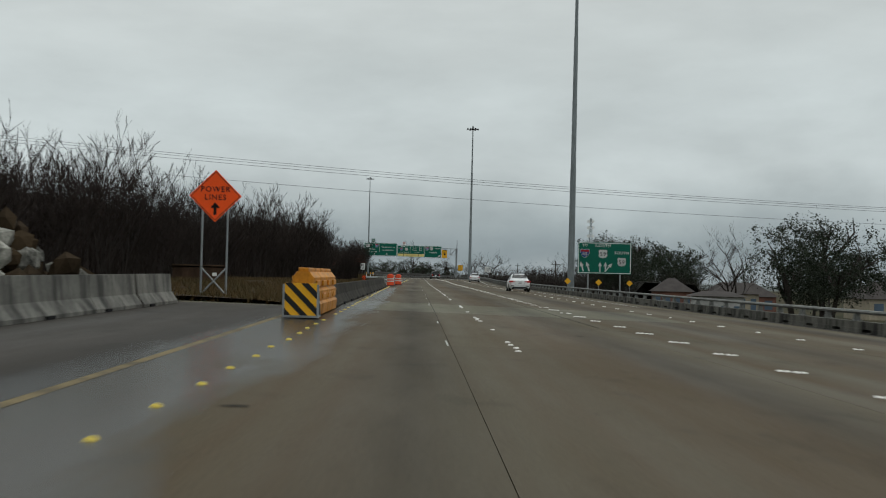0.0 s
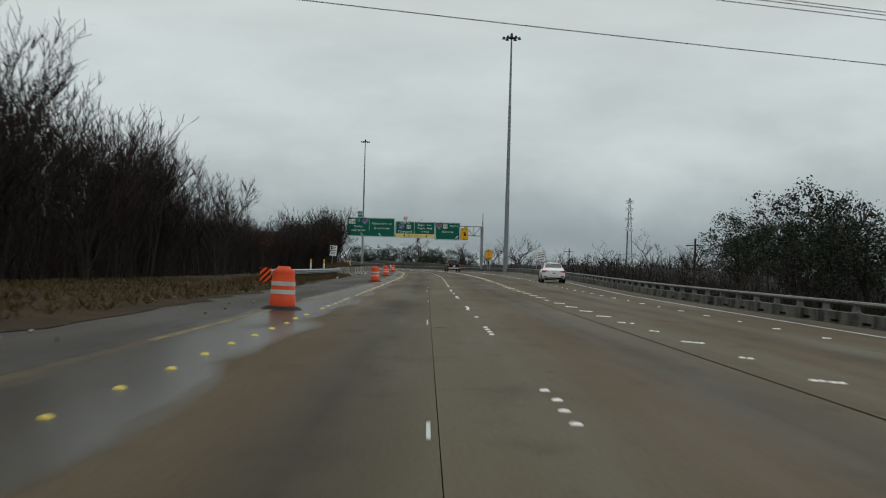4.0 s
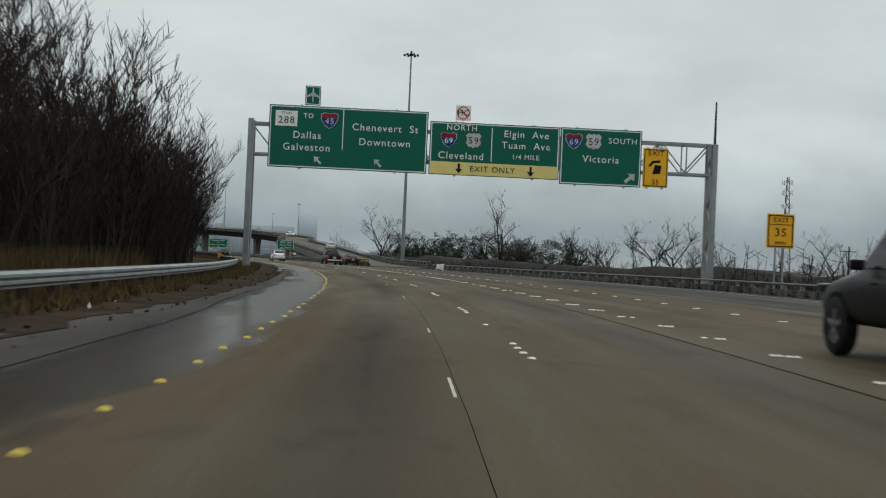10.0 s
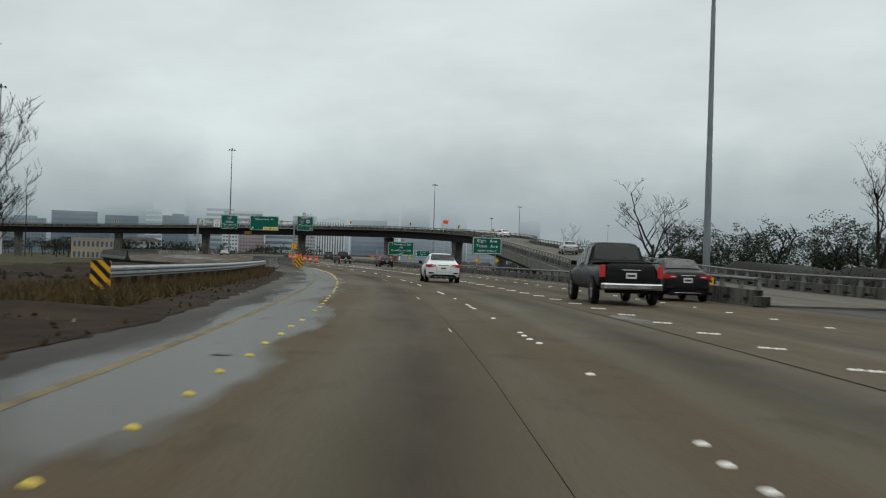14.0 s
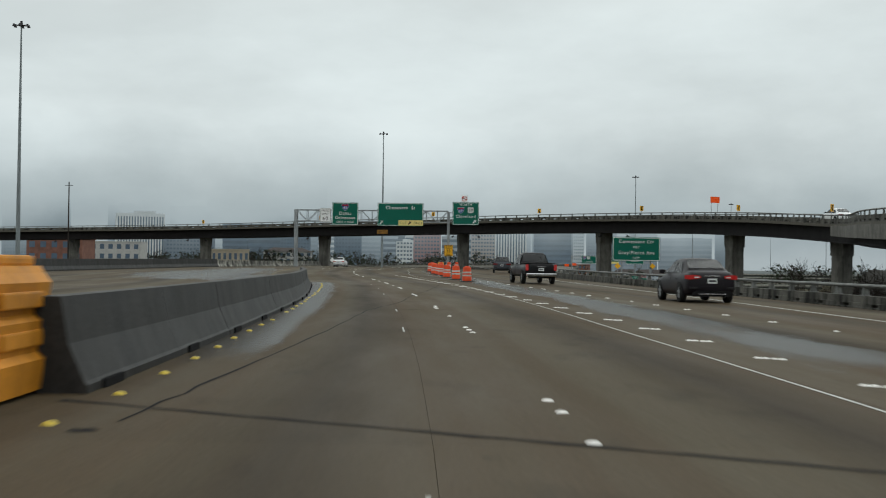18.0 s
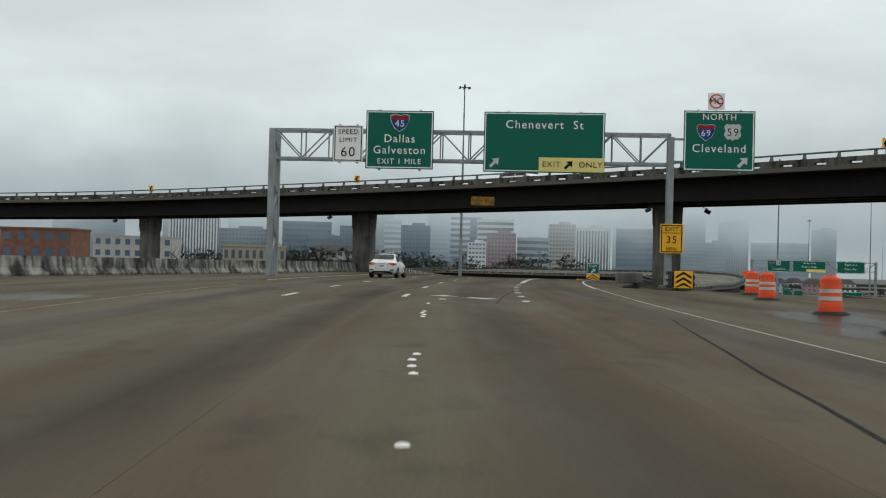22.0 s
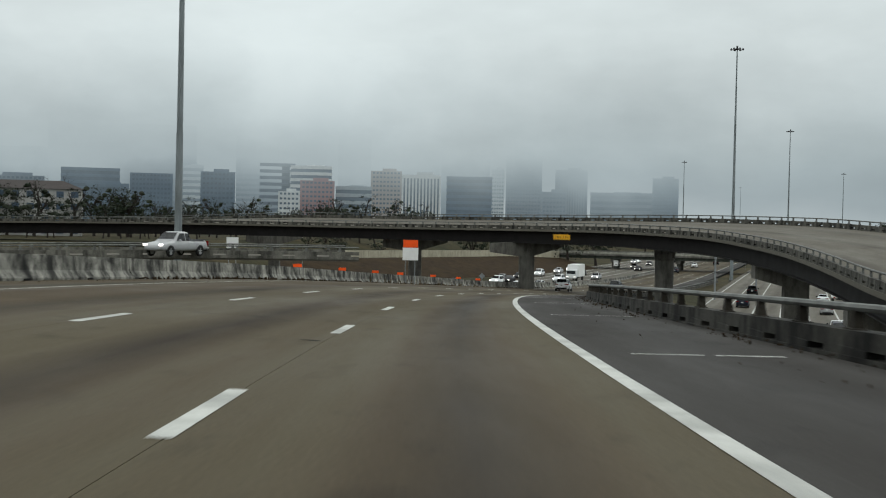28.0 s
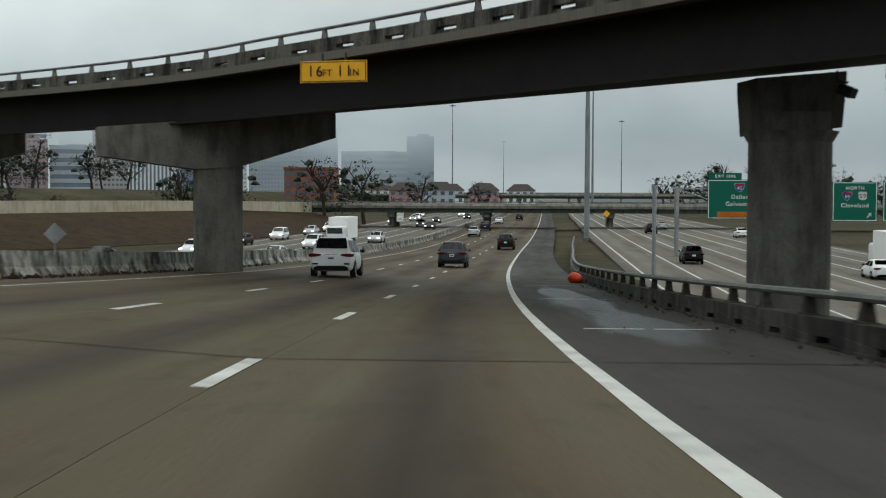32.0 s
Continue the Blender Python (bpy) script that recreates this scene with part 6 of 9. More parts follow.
shape(E_, "symbol", [(-0.05, -0.42), (0.05, -0.42), (0.05, -0.05), (0.38, -0.12), (0.38, -0.02), (0.06, 0.18), (0.04, 0.45), (-0.04, 0.45), (-0.06, 0.18), (-0.38, -0.02), (-0.38, -0.12), (-0.05, -0.05)], SIGN_WHITE, -0.012)


def hazard_plate(m, x, z, k=0.95):
    top = sign_on(m, x, z, k, k, "small white sign with a red ring", SIGN_WHITE, None, "cargo signs", "cargo_sign")
    bm = bmesh.new()
    for a in range(20):
        t0, t1 = a * math.pi / 10, (a + 1) * math.pi / 10
        bm.faces.new([bm.verts.new((r * k * math.cos(t), -0.012, r * k * math.sin(t))) for r, t in ((0.36, t0), (0.43, t0), (0.43, t1), (0.36, t1))])
    part("ring", bm, SIGN_RED, top)
    bm = bmesh.new()
    box(bm, (0, -0.014, 0), (0.8 * k, 0.004, 0.07 * k), pose(0, 0, 0, 0, 45, 0))
    part("slash", bm, SIGN_RED, top)
    lettering("letters", "HC", 0.5 * k, SIGN_BLACK, top, 0, 0, -0.02)
    legs(top, (0,), -k * 0.5 - 0.5, 0.3, 0.1, 0.03)


hazard_plate(G1, 12.0, 10.35)

# -- second gantry --
G2 = pose(-143.9, 698.1, 0, 0, 0, 18.5)
g2 = thing("sign_gantry", "grey steel truss gantry at the exit gore", "gantry", at=G2)
truss(g2, -5.6, 17.7, 7.75, 9.45, 0.35, 1.6, 14)
truss_post(g2, -5.7, 0.3, 1.7, 0.3, 9.5)
truss_post(g2, 17.75, 0.3, 1.7, 0.3, 9.3)
bm = bmesh.new()
for z in (7.9, 9.2):
    box(bm, (20.0, 0.5, z), (4.6, 0.12, 0.12))
part("arm", bm, GALV, g2)
S = sign_on(G2, 2.0, 8.88, 4.0, 3.42, "green overhead sign for Dallas and Galveston, exit one mile")
interstate(S, "45", 0, 1.02, 1.05)
lettering("word", "Dallas", 0.66, SIGN_WHITE, S, 0, 0.05)
lettering("word", "Galveston", 0.66, SIGN_WHITE, S, 0, -0.62)
lettering("word", "EXIT 1 MILE", 0.44, SIGN_WHITE, S, 0, -1.28)
S = sign_on(G2, 10.45, 8.85, 7.0, 3.5, "wide green overhead sign for Chenevert St")
lettering("word", "Chenevert  St", 0.68, SIGN_WHITE, S, 0, 1.0)
arrow(S, -2.85, -1.2, 0.72, -45, SIGN_WHITE)
panel(S, "exit_band", 1.6, -1.28, 3.75, 0.82, SIGN_PALE, y=-0.03, t=0.03)
lettering("word", "EXIT", 0.46, SIGN_BLACK, S, 0.45, -1.28, -0.05)
arrow(S, 1.45, -1.28, 0.62, -45, SIGN_BLACK, -0.05)
lettering("word", "ONLY", 0.46, SIGN_BLACK, S, 2.7, -1.28, -0.05)
S = sign_on(G2, 20.4, 9.08, 4.0, 3.45, "green overhead sign for Cleveland northbound")
lettering("word", "NORTH", 0.5, SIGN_WHITE, S, 0, 1.35)
interstate(S, "69", -0.75, 0.5, 0.98)
us_route(S, "59", 0.75, 0.5, 0.98)
lettering("word", "Cleveland", 0.66, SIGN_WHITE, S, 0, -0.45)
arrow(S, 1.35, -1.2, 0.75, -45, SIGN_WHITE)
hazard_plate(G2, 20.2, 11.35)
S = sign_on(G2, -1.05, 8.62, 1.75, 2.15, "white speed limit sign on the gantry", SIGN_WHITE, SIGN_BLACK, "")
lettering("word", "SPEED", 0.4, SIGN_BLACK, S, 0, 0.68)
lettering("word", "LIMIT", 0.4, SIGN_BLACK, S, 0, 0.2)
lettering("number", "60", 0.82, SIGN_BLACK, S, 0, -0.52)


def exit_speed(m, x, z, w, h, label, post_to=None):
    top = sign_on(m, x, z, w, h, label, SIGN_YELLOW, SIGN_BLACK, "exit speed signs", "exit_speed_sign")
    part("rule", box(bmesh.new(), (0, -0.006, h * 0.19), (w * 0.92, 0.01, 0.03)), SIGN_BLACK, top)
    lettering("word", "EXIT", h * 0.2, SIGN_BLACK, top, 0, h * 0.32)
    lettering("number", "35", h * 0.34, SIGN_BLACK, top, 0, -h * 0.05)
    lettering("word", "MPH", h * 0.16, SIGN_BLACK, top, 0, -h * 0.36)
    if post_to is not None:
        legs(top, (-0.2, 0.2), post_to, h * 0.3)
    return top


exit_speed(G2 @ Matrix.Translation((0, -0.1, 0)), 17.85, 3.45, 1.3, 1.68, "yellow exit speed sign on the gantry post")
exit_speed(pose(10.9, 359.5, 0.1, 0, 0, 6), 0, 3.2, 1.38, 1.7, "yellow exit speed sign on twin posts", -4.2)


def ground_sign(m, w, h, z, label, mat=SIGN_GREEN, border=SIGN_WHITE, xs=(-0.3, 0.3), z0=0.0, name="guide_sign", category="road sign", r=0.09):
    top = thing(name, label, category, at=m @ Matrix.Translation((0, 0, z)))
    panel(top, "panel", 0, 0, w, h, mat, border=border)
    legs(top, [x * w for x in xs], z0 - z, h * 0.4, r=r)
    return top


S = ground_sign(pose(19.95, 136.2, 0, 0, 0, 3), 5.95, 3.45, 3.42, "large green lane sign behind the parapet", z0=-4.6)
lettering("word", "TO", 0.42, SIGN_WHITE, S, -2.2, 1.35)
interstate(S, "45", -2.2, 0.5, 1.0)
lettering("word", "NORTH", 0.44, SIGN_WHITE, S, -0.2, 1.35)
us_route(S, "59", -0.2, 0.45, 1.0)
lettering("word", "SOUTH", 0.44, SIGN_WHITE, S, 1.9, 0.6)
us_route(S, "59", 1.9, -0.4, 1.0)
for x, an in ((-2.5, 18), (-1.85, 18), (-0.5, 0), (0.1, 0), (0.5, -40)):
    arrow(S, x, -0.95, 1.1, an, SIGN_WHITE, fat=0.55)


def diamond(m, z, k, label, mat=SIGN_YELLOW, name="marker_sign", group="yellow markers", post=1.2):
    top = thing(name, label, "road sign", group, at=m @ Matrix.Translation((0, 0, z)))
    bm = bmesh.new()
    box(bm, (0, 0, 0), (k, 0.03, k), pose(0, 0, 0, 0, 45, 0), 0.008)
    part("plate", bm, mat, top)
    legs(top, (0,), -post, 0.1, 0.05, 0.03)
    return top


for d in (16.8, 20.2, 23.6):
    diamond(stand(135.8, d), 1.05, 0.5, "small yellow diamond marker below a guide sign", post=4.5)
S = ground_sign(pose(-49.6, 557.8, 0, 0, 0, 20), 3.5, 2.0, 2.95, "green sign for Elgin and Tuam Avenues", z0=-0.8)
lettering("word", "Elgin  Ave", 0.5, SIGN_WHITE, S, 0, 0.55)
lettering("word", "Tuam  Ave", 0.5, SIGN_WHITE, S, 0, -0.05)
lettering("word", "NEXT RIGHT", 0.34, SIGN_WHITE, S, 0, -0.62)
for x in (-1.2, 1.15):
    diamond(pose(-49.6, 557.8, 0, 0, 0, 20) @ Matrix.Translation((x, -0.1, 0)), 1.25, 0.42, "small yellow diamond marker below a green sign", post=2.0)
S = ground_sign(pose(-90.1, 668.6, 0, 0, 0, 28), 5.6, 2.75, 3.3, "green sign for the convention center exits", z0=-1.0)
lettering("word", "Convention Ctr", 0.55, SIGN_WHITE, S, 0, 0.85)
lettering("word", "MSC", 0.36, SIGN_WHITE, S, 0, 0.2)
lettering("word", "Gray/Pierce Ave", 0.55, SIGN_WHITE, S, 0, -0.42)
lettering("word", "EXIT", 0.36, SIGN_WHITE, S, 0, -1.05)
for x in (-2.2, 1.9):
    diamond(pose(-90.1, 668.6, 0, 0, 0, 28) @ Matrix.Translation((x, -0.1, 0)), 1.35, 0.5, "small yellow diamond marker below a green sign", post=2.0)

# exit sign in the gore
S = ground_sign(pose(-167.05, 814.0, -0.9, 0, 0, 11), 1.98, 1.68, 2.72, "green exit sign with a white arrow over a chevron board", z0=0, name="exit_sign")
lettering("word", "EXIT", 0.5, SIGN_WHITE, S, 0, 0.34)
arrow(S, 0.05, -0.32, 0.85, -58, SIGN_WHITE)
p = panel(S, "chevron_board", 0, -1.37, 1.98, 1.02, SIGN_YELLOW)
for k in range(-1, 3):
    for sgn in (-1, 1):
        bm = bmesh.new()
        z = -1.75 + k * 0.36
        bm.faces.new([bm.verts.new((x, -0.006, zz)) for x, zz in ((0, z + 0.18), (0, z), (sgn * 0.97, z - 0.62), (sgn * 0.97, z - 0.44))])
        for co, no in (((0, 0, -1.87), (0, 0, 1)), ((0, 0, -0.87), (0, 0, -1))):
            bmesh.ops.bisect_plane(bm, geom=bm.verts[:] + bm.edges[:] + bm.faces[:], plane_co=co, plane_no=no, clear_inner=True)
        if bm.faces:
            part("chevron", bm, SIGN_BLACK, p)
        else:
            bm.free()

# power lines warning on its steel frame
S = thing("warning_sign", "orange diamond sign reading power lines on a steel frame", "road sign", at=stand(41.7, -6.6, 3.42))
bm = bmesh.new()
box(bm, (0, 0, 0), (1.24, 0.03, 1.24), pose(0, 0, 0, 0, 45, 0), 0.01)
part("plate", bm, SIGN_ORANGE, S)
bm = bmesh.new()
for k in range(4):
    box(bm, (0, -0.02, 0.575), (1.15, 0.006, 0.018), pose(0, 0, 0, 0, 45 + 90 * k, 0))
part("border", bm, SIGN_BLACK, S)
lettering("word", "POWER", 0.26, SIGN_BLACK, S, 0, 0.22, -0.025)
lettering("word", "LINES", 0.26, SIGN_BLACK, S, 0, -0.05, -0.025)
arrow(S, 0, -0.42, 0.42, 0, SIGN_BLACK, -0.022)
legs(S, (-0.42, 0.42), -3.4, 0.2, 0.06, 0.035)
bm = bmesh.new()
rod(bm, (-0.42, 0.06, -3.3), (0.42, 0.06, -2.4), 0.03)
rod(bm, (0.42, 0.06, -3.3), (-0.42, 0.06, -2.4), 0.03)
part("cross_brace", bm, GALV, S)


def bars(parent, rows, mat, y=-0.008):
    for x, z, w, h in rows:
        part("text_bar", box(bmesh.new(), (x, y, z), (w, 0.006, h)), mat, parent)


# plain white signs whose words cannot be read
S = ground_sign(pose(-14.6, 299.9, 0, 0, 4, 10), 1.0, 1.5, 2.75, "leaning white sign with faded dark lines", SIGN_WHITE, None, (0,), -0.5, "notice_sign", r=0.05)
bars(S, [(0, 0.5 - 0.24 * k, 0.7 - 0.1 * (k % 2), 0.09) for k in range(5)], DARK_STEEL)
S = ground_sign(pose(15.4, 299.6, 0, 0, 6, 8), 1.5, 1.35, 2.7, "tilted pale sign behind the parapet", SIGN_WHITE, SIGN_BLACK, (-0.3, 0.3), -4.4, "notice_sign", r=0.04)
bars(S, [(0, 0.35 - 0.25 * k, 1.0, 0.1) for k in range(4)], DARK_STEEL)
# orange flags and blank backs on the inner barrier
S = ground_sign(pose(-207.3, 911, -5.6, 0, 0, 25), 1.5, 1.2, 3.3, "blank white sign back with an orange plate above", SIGN_WHITE, None, (-0.3, 0.3), 0, "work_sign", r=0.04)
panel(S, "orange_plate", 0, 0.98, 1.42, 0.72, SIGN_ORANGE)
S = ground_sign(pose(-224.9, 908.9, -6, 0, 0, 25), 1.15, 1.2, 4.3, "blank pale sign back behind the barrier", SIGN_WHITE, None, (-0.3, 0.3), 0, "work_sign", r=0.04)
diamond(pose(-228.5, 934.9, -6.5, 0, 0, 25), 3.2, 0.95, "grey back of a diamond sign behind the barrier", GALV, "diamond_sign", "diamond signs", 3.2)
diamond(pose(-213, 960, -8.8, 0, 0, 25), 2.6, 0.6, "grey back of a small diamond sign", GALV, "diamond_sign", "diamond signs", 2.4)
diamond(stand(862, -24), 3.6, 0.95, "pale back of a diamond sign by the loop ramp", SIGN_WHITE, "diamond_sign", "diamond signs", 3.6)
for s in (912, 925, 936.5, 946.5, 961.5, 974.5, 985):
    bm = bmesh.new()
    box(bm, (0, 0, 0), (0.6, 0.03, 0.22), bevel=0.01)
    solo("orange_plate", bm, SIGN_ORANGE, "small orange plate on top of the barrier", "marker", "orange plates", at=stand(s, edge([(900, -10.63), (980, -10.4), (1030, -9.0)], s) - 0.2, 1.0))

# clearance sign on the flyover, faded plate on the overpass
S = thing("clearance_sign", "yellow clearance sign on the girder of a flyover", "road sign", at=pose(-201.05, 953.6, -0.68, 0, 0, -12))
panel(S, "panel", 0, 0, 2.32, 0.7, SIGN_YELLOW, border=SIGN_BLACK)
lettering("word", "16", 0.5, SIGN_BLACK, S, -0.62, 0)
lettering("word", "FT", 0.3, SIGN_BLACK, S, -0.2, -0.05)
lettering("word", "11", 0.5, SIGN_BLACK, S, 0.4, 0)
lettering("word", "IN", 0.3, SIGN_BLACK, S, 0.74, -0.05)
bm = bmesh.new()
for x in (-0.4, 0.4):
    box(bm, (x, 0.6, 0.3), (0.06, 1.1, 0.06))
    box(bm, (x, 0.1, 0.3), (0.06, 0.06, 0.6))
part("bracket", bm, DARK_STEEL, S)
S = thing("clearance_sign", "faded rusty yellow clearance plate on an overpass girder", "road sign", at=pose(-148.6, 727.0, 6.95, 0, 0, 22))
FADED = material("faded_yellow", (0.30, 0.15, 0.03), 0.7, var=0.33, scale=3, fine=10, bump=0.0, stain=0.5)
panel(S, "panel", 0, 0, 1.9, 0.7, FADED)
FADED_INK = material("faded_black", (0.075, 0.052, 0.03), 0.8, var=0.33, scale=4, fine=12, bump=0.0)
lettering("word", "15", 0.44, FADED_INK, S, -0.6, 0)
lettering("word", "FT", 0.25, FADED_INK, S, -0.18, -0.04)
lettering("word", "9", 0.44, FADED_INK, S, 0.27, 0)
lettering("word", "IN", 0.25, FADED_INK, S, 0.62, -0.04)

# curve markers and the red plate on the overpass's outer parapet
for x, y, z, a in ((-199.7, 749.65, 9.65, 0), (-169.3, 743.4, 10.1, 16), (-141.4, 733.0, 10.3, 26), (-116.6, 716.6, 10.0, 36), (-96.5, 700.0, 9.5, 45), (-80.2, 679.6, 8.5, 55), (-67.5, 653.6, 7.2, 64)):
    S = thing("curve_marker", "small yellow curve marker on a bridge parapet", "road sign", "curve markers", at=pose(x, y, z, 0, 0, a))
    panel(S, "panel", 0, 0, 0.55, 0.7, SIGN_YELLOW)
    shape(S, "chevron", [(0.2, 0.3), (0.0, 0.3), (-0.2, 0), (0.0, -0.3), (0.2, -0.3), (0.0, 0)], SIGN_BLACK, -0.012)
    legs(S, (0,), -1.35, 0.2, 0.08, 0.03)
S = ground_sign(pose(-82.7, 677.8, 7.4, 0, 0, 45), 1.3, 0.75, 2.0, "red plate on two thin legs on the bridge", SIGN_ORANGE, None, (-0.35, 0.35), -0.3, "work_sign", r=0.03)
for x, y, z in ((-157.7, 884.9, 2.0), (-153.5, 862, 1.7)):
    S = ground_sign(pose(x, y, 0, 0, 0, 4), 1.2, 0.7, z, "orange plate above the parapet of the flyover", SIGN_ORANGE, None, (-0.35, 0.35), 0.2, "work_sign", r=0.03)

# -- far gantries over the exit road and the sunken freeway --
def far_gantry(m, x0, x1, z0, z1, foot, label):
    top = thing("sign_gantry", label, "gantry", at=m)
    truss(top, x0, x1, z0, z1, 0.3, 1.3, 10)
    truss_post(top, x0, 0.3, 1.3, foot, z1 + 0.2)
    truss_post(top, x1, 0.3, 1.3, foot, z1 + 0.2)
    return top


G3 = pose(-147.5, 868, 0, 0, 0, 14)
far_gantry(G3, -6, 16, 2.6, 4.2, -5.5, "steel truss gantry over the exit road")
S = sign_on(G3, -1.2, 3.3, 4.2, 2.2, "green overhead sign for Cleveland over the exit road")
interstate(S, "69", -1.2, 0.5, 0.9)
us_route(S, "59", -0.1, 0.5, 0.9)
lettering("word", "Cleveland", 0.5, SIGN_WHITE, S, 0, -0.55)
S = sign_on(G3, 4.2, 3.3, 6.0, 2.2, "green overhead sign for Gray and Pierce Avenues")
lettering("word", "Gray Ave", 0.5, SIGN_WHITE, S, 0, 0.6)
lettering("word", "Pierce Ave", 0.5, SIGN_WHITE, S, 0, -0.05)
panel(S, "exit_band", 1.2, -0.75, 3.4, 0.55, SIGN_PALE, y=-0.03, t=0.03)
S = sign_on(G3, 11.5, 3.3, 5.0, 2.2, "green overhead sign for Elgin and Tuam Avenues")
lettering("word", "Elgin Ave", 0.5, SIGN_WHITE, S, 0, 0.5)
lettering("word", "Tuam Ave", 0.5, SIGN_WHITE, S, 0, -0.3)
G4 = pose(-177.7, 1046.2, 0, 0, 0, 2)
far_gantry(G4, -3, 46, -5.6, -3.9, -11.4, "long steel truss gantry over the sunken freeway")
S = sign_on(G4, 3.4, -5.0, 6.6, 4.1, "green overhead sign for Dallas with an orange band")
panel(S, "exit_tab", -1.5, 2.4, 3.4, 0.75, SIGN_GREEN)
lettering("word", "EXIT 129A", 0.42, SIGN_WHITE, S, -1.5, 2.4)
interstate(S, "45", 0, 1.25, 1.0)
lettering("word", "Dallas", 0.62, SIGN_WHITE, S, 0, 0.25)
lettering("word", "Galveston", 0.62, SIGN_WHITE, S, 0, -0.5)
panel(S, "orange_band", -0.7, -1.6, 3.2, 0.6, SIGN_DULL, y=-0.03, t=0.03)
arrow(S, 2.4, -1.4, 0.8, 45, SIGN_WHITE)
S = sign_on(G4, 15.3, -5.2, 4.6, 4.1, "green overhead sign for Cleveland above the sunken freeway")
lettering("word", "NORTH", 0.5, SIGN_WHITE, S, 0, 1.4)
interstate(S, "69", -0.8, 0.6, 0.95)
us_route(S, "59", 0.8, 0.6, 0.95)
lettering("word", "Cleveland", 0.62, SIGN_WHITE, S, 0, -0.4)
arrow(S, 1.5, -1.4, 0.7, -40, SIGN_WHITE)
S = sign_on(G4, 21.5, -5.2, 6.6, 4.1, "green overhead sign for Gray and Pierce Avenues, far side")
lettering("word", "Gray Ave", 0.62, SIGN_WHITE, S, 0, 0.7)
lettering("word", "Pierce Ave", 0.62, SIGN_WHITE, S, 0, -0.2)
arrow(S, 2.4, -1.4, 0.7, -40, SIGN_WHITE)
for x, y in ((-189.2, 1180), (-183.5, 1150)):
    diamond(pose(x, y, -11), 2.9, 1.0, "yellow diamond warning sign beside the sunken freeway", post=2.8)
S = ground_sign(pose(-219, 1120, -11), 1.2, 1.5, 2.6, "white speed limit sign on the median", SIGN_WHITE, SIGN_BLACK, (0,), 0, "speed_sign", r=0.05)
lettering("number", "60", 0.6, SIGN_BLACK, S, 0, -0.3)
lettering("word", "LIMIT", 0.3, SIGN_BLACK, S, 0, 0.35)
S = ground_sign(pose(-186, 1011, -11.2), 0.5, 0.35, 7.2, "grey steel pole beside the parapet", GALV, None, (0,), 0, "steel_pole", "pole", r=0.16)

# ---- vehicles, at rest where they stand ----
def paint(name, color, metal=0.0):
    m = material(name, color, 0.3 if max(color) > 0.1 else 0.4, metal=metal, var=0.05, scale=1.0, fine=200, bump=0.0, stain=0.08, spec=0.4 if max(color) > 0.1 else 0.15)
    m.node_tree.nodes["Principled BSDF"].inputs["Coat Weight"].default_value = 0.25 if max(color) > 0.1 else 0.04
    m.node_tree.nodes["Principled BSDF"].inputs["Coat Roughness"].default_value = 0.08
    return m


WHITE_PAINT, BLACK_PAINT = paint("white_car_paint", (0.72, 0.74, 0.75), 0.0), paint("black_car_paint", (0.006, 0.006, 0.007))
MAROON_PAINT, GREY_PAINT, SILVER_PAINT = paint("dark_plum_paint", (0.012, 0.010, 0.013)), paint("grey_car_paint", (0.05, 0.055, 0.065)), paint("silver_car_paint", (0.38, 0.39, 0.40))
BLUE_PAINT = paint("blue_car_paint", (0.012, 0.018, 0.030))
GLASS_DARK = material("car_glass", (0.02, 0.025, 0.028), 0.08, var=0.05, bump=0.0, spec=0.8)
TAIL = material("tail_light", (0.20, 0.010, 0.010), 0.2, var=0.1, fine=60, bump=0.05)
TAIL_LIT = bpy.data.materials.new("lit_brake_light")
TAIL_LIT.use_nodes = True
TAIL_LIT.node_tree.nodes["Principled BSDF"].inputs["Base Color"].default_value = (0.28, 0.012, 0.012, 1)
TAIL_LIT.node_tree.nodes["Principled BSDF"].inputs["Emission Color"].default_value = (1.0, 0.03, 0.02, 1)
TAIL_LIT.node_tree.nodes["Principled BSDF"].inputs["Emission Strength"].default_value = 0.07
HEAD_LIT = bpy.data.materials.new("lit_headlight")
HEAD_LIT.use_nodes = True
HEAD_LIT.node_tree.nodes["Principled BSDF"].inputs["Emission Color"].default_value = (1.0, 0.97, 0.9, 1)
HEAD_LIT.node_tree.nodes["Principled BSDF"].inputs["Emission Strength"].default_value = 2.5
CHROME = material("chrome", (0.6, 0.61, 0.62), 0.15, metal=1.0, var=0.05, bump=0.0)
TRIM = material("black_trim", (0.015, 0.015, 0.016), 0.6, var=0.1, bump=0.05)
PLATE = material("number_plate", (0.6, 0.62, 0.62), 0.4, var=0.05, bump=0.0)

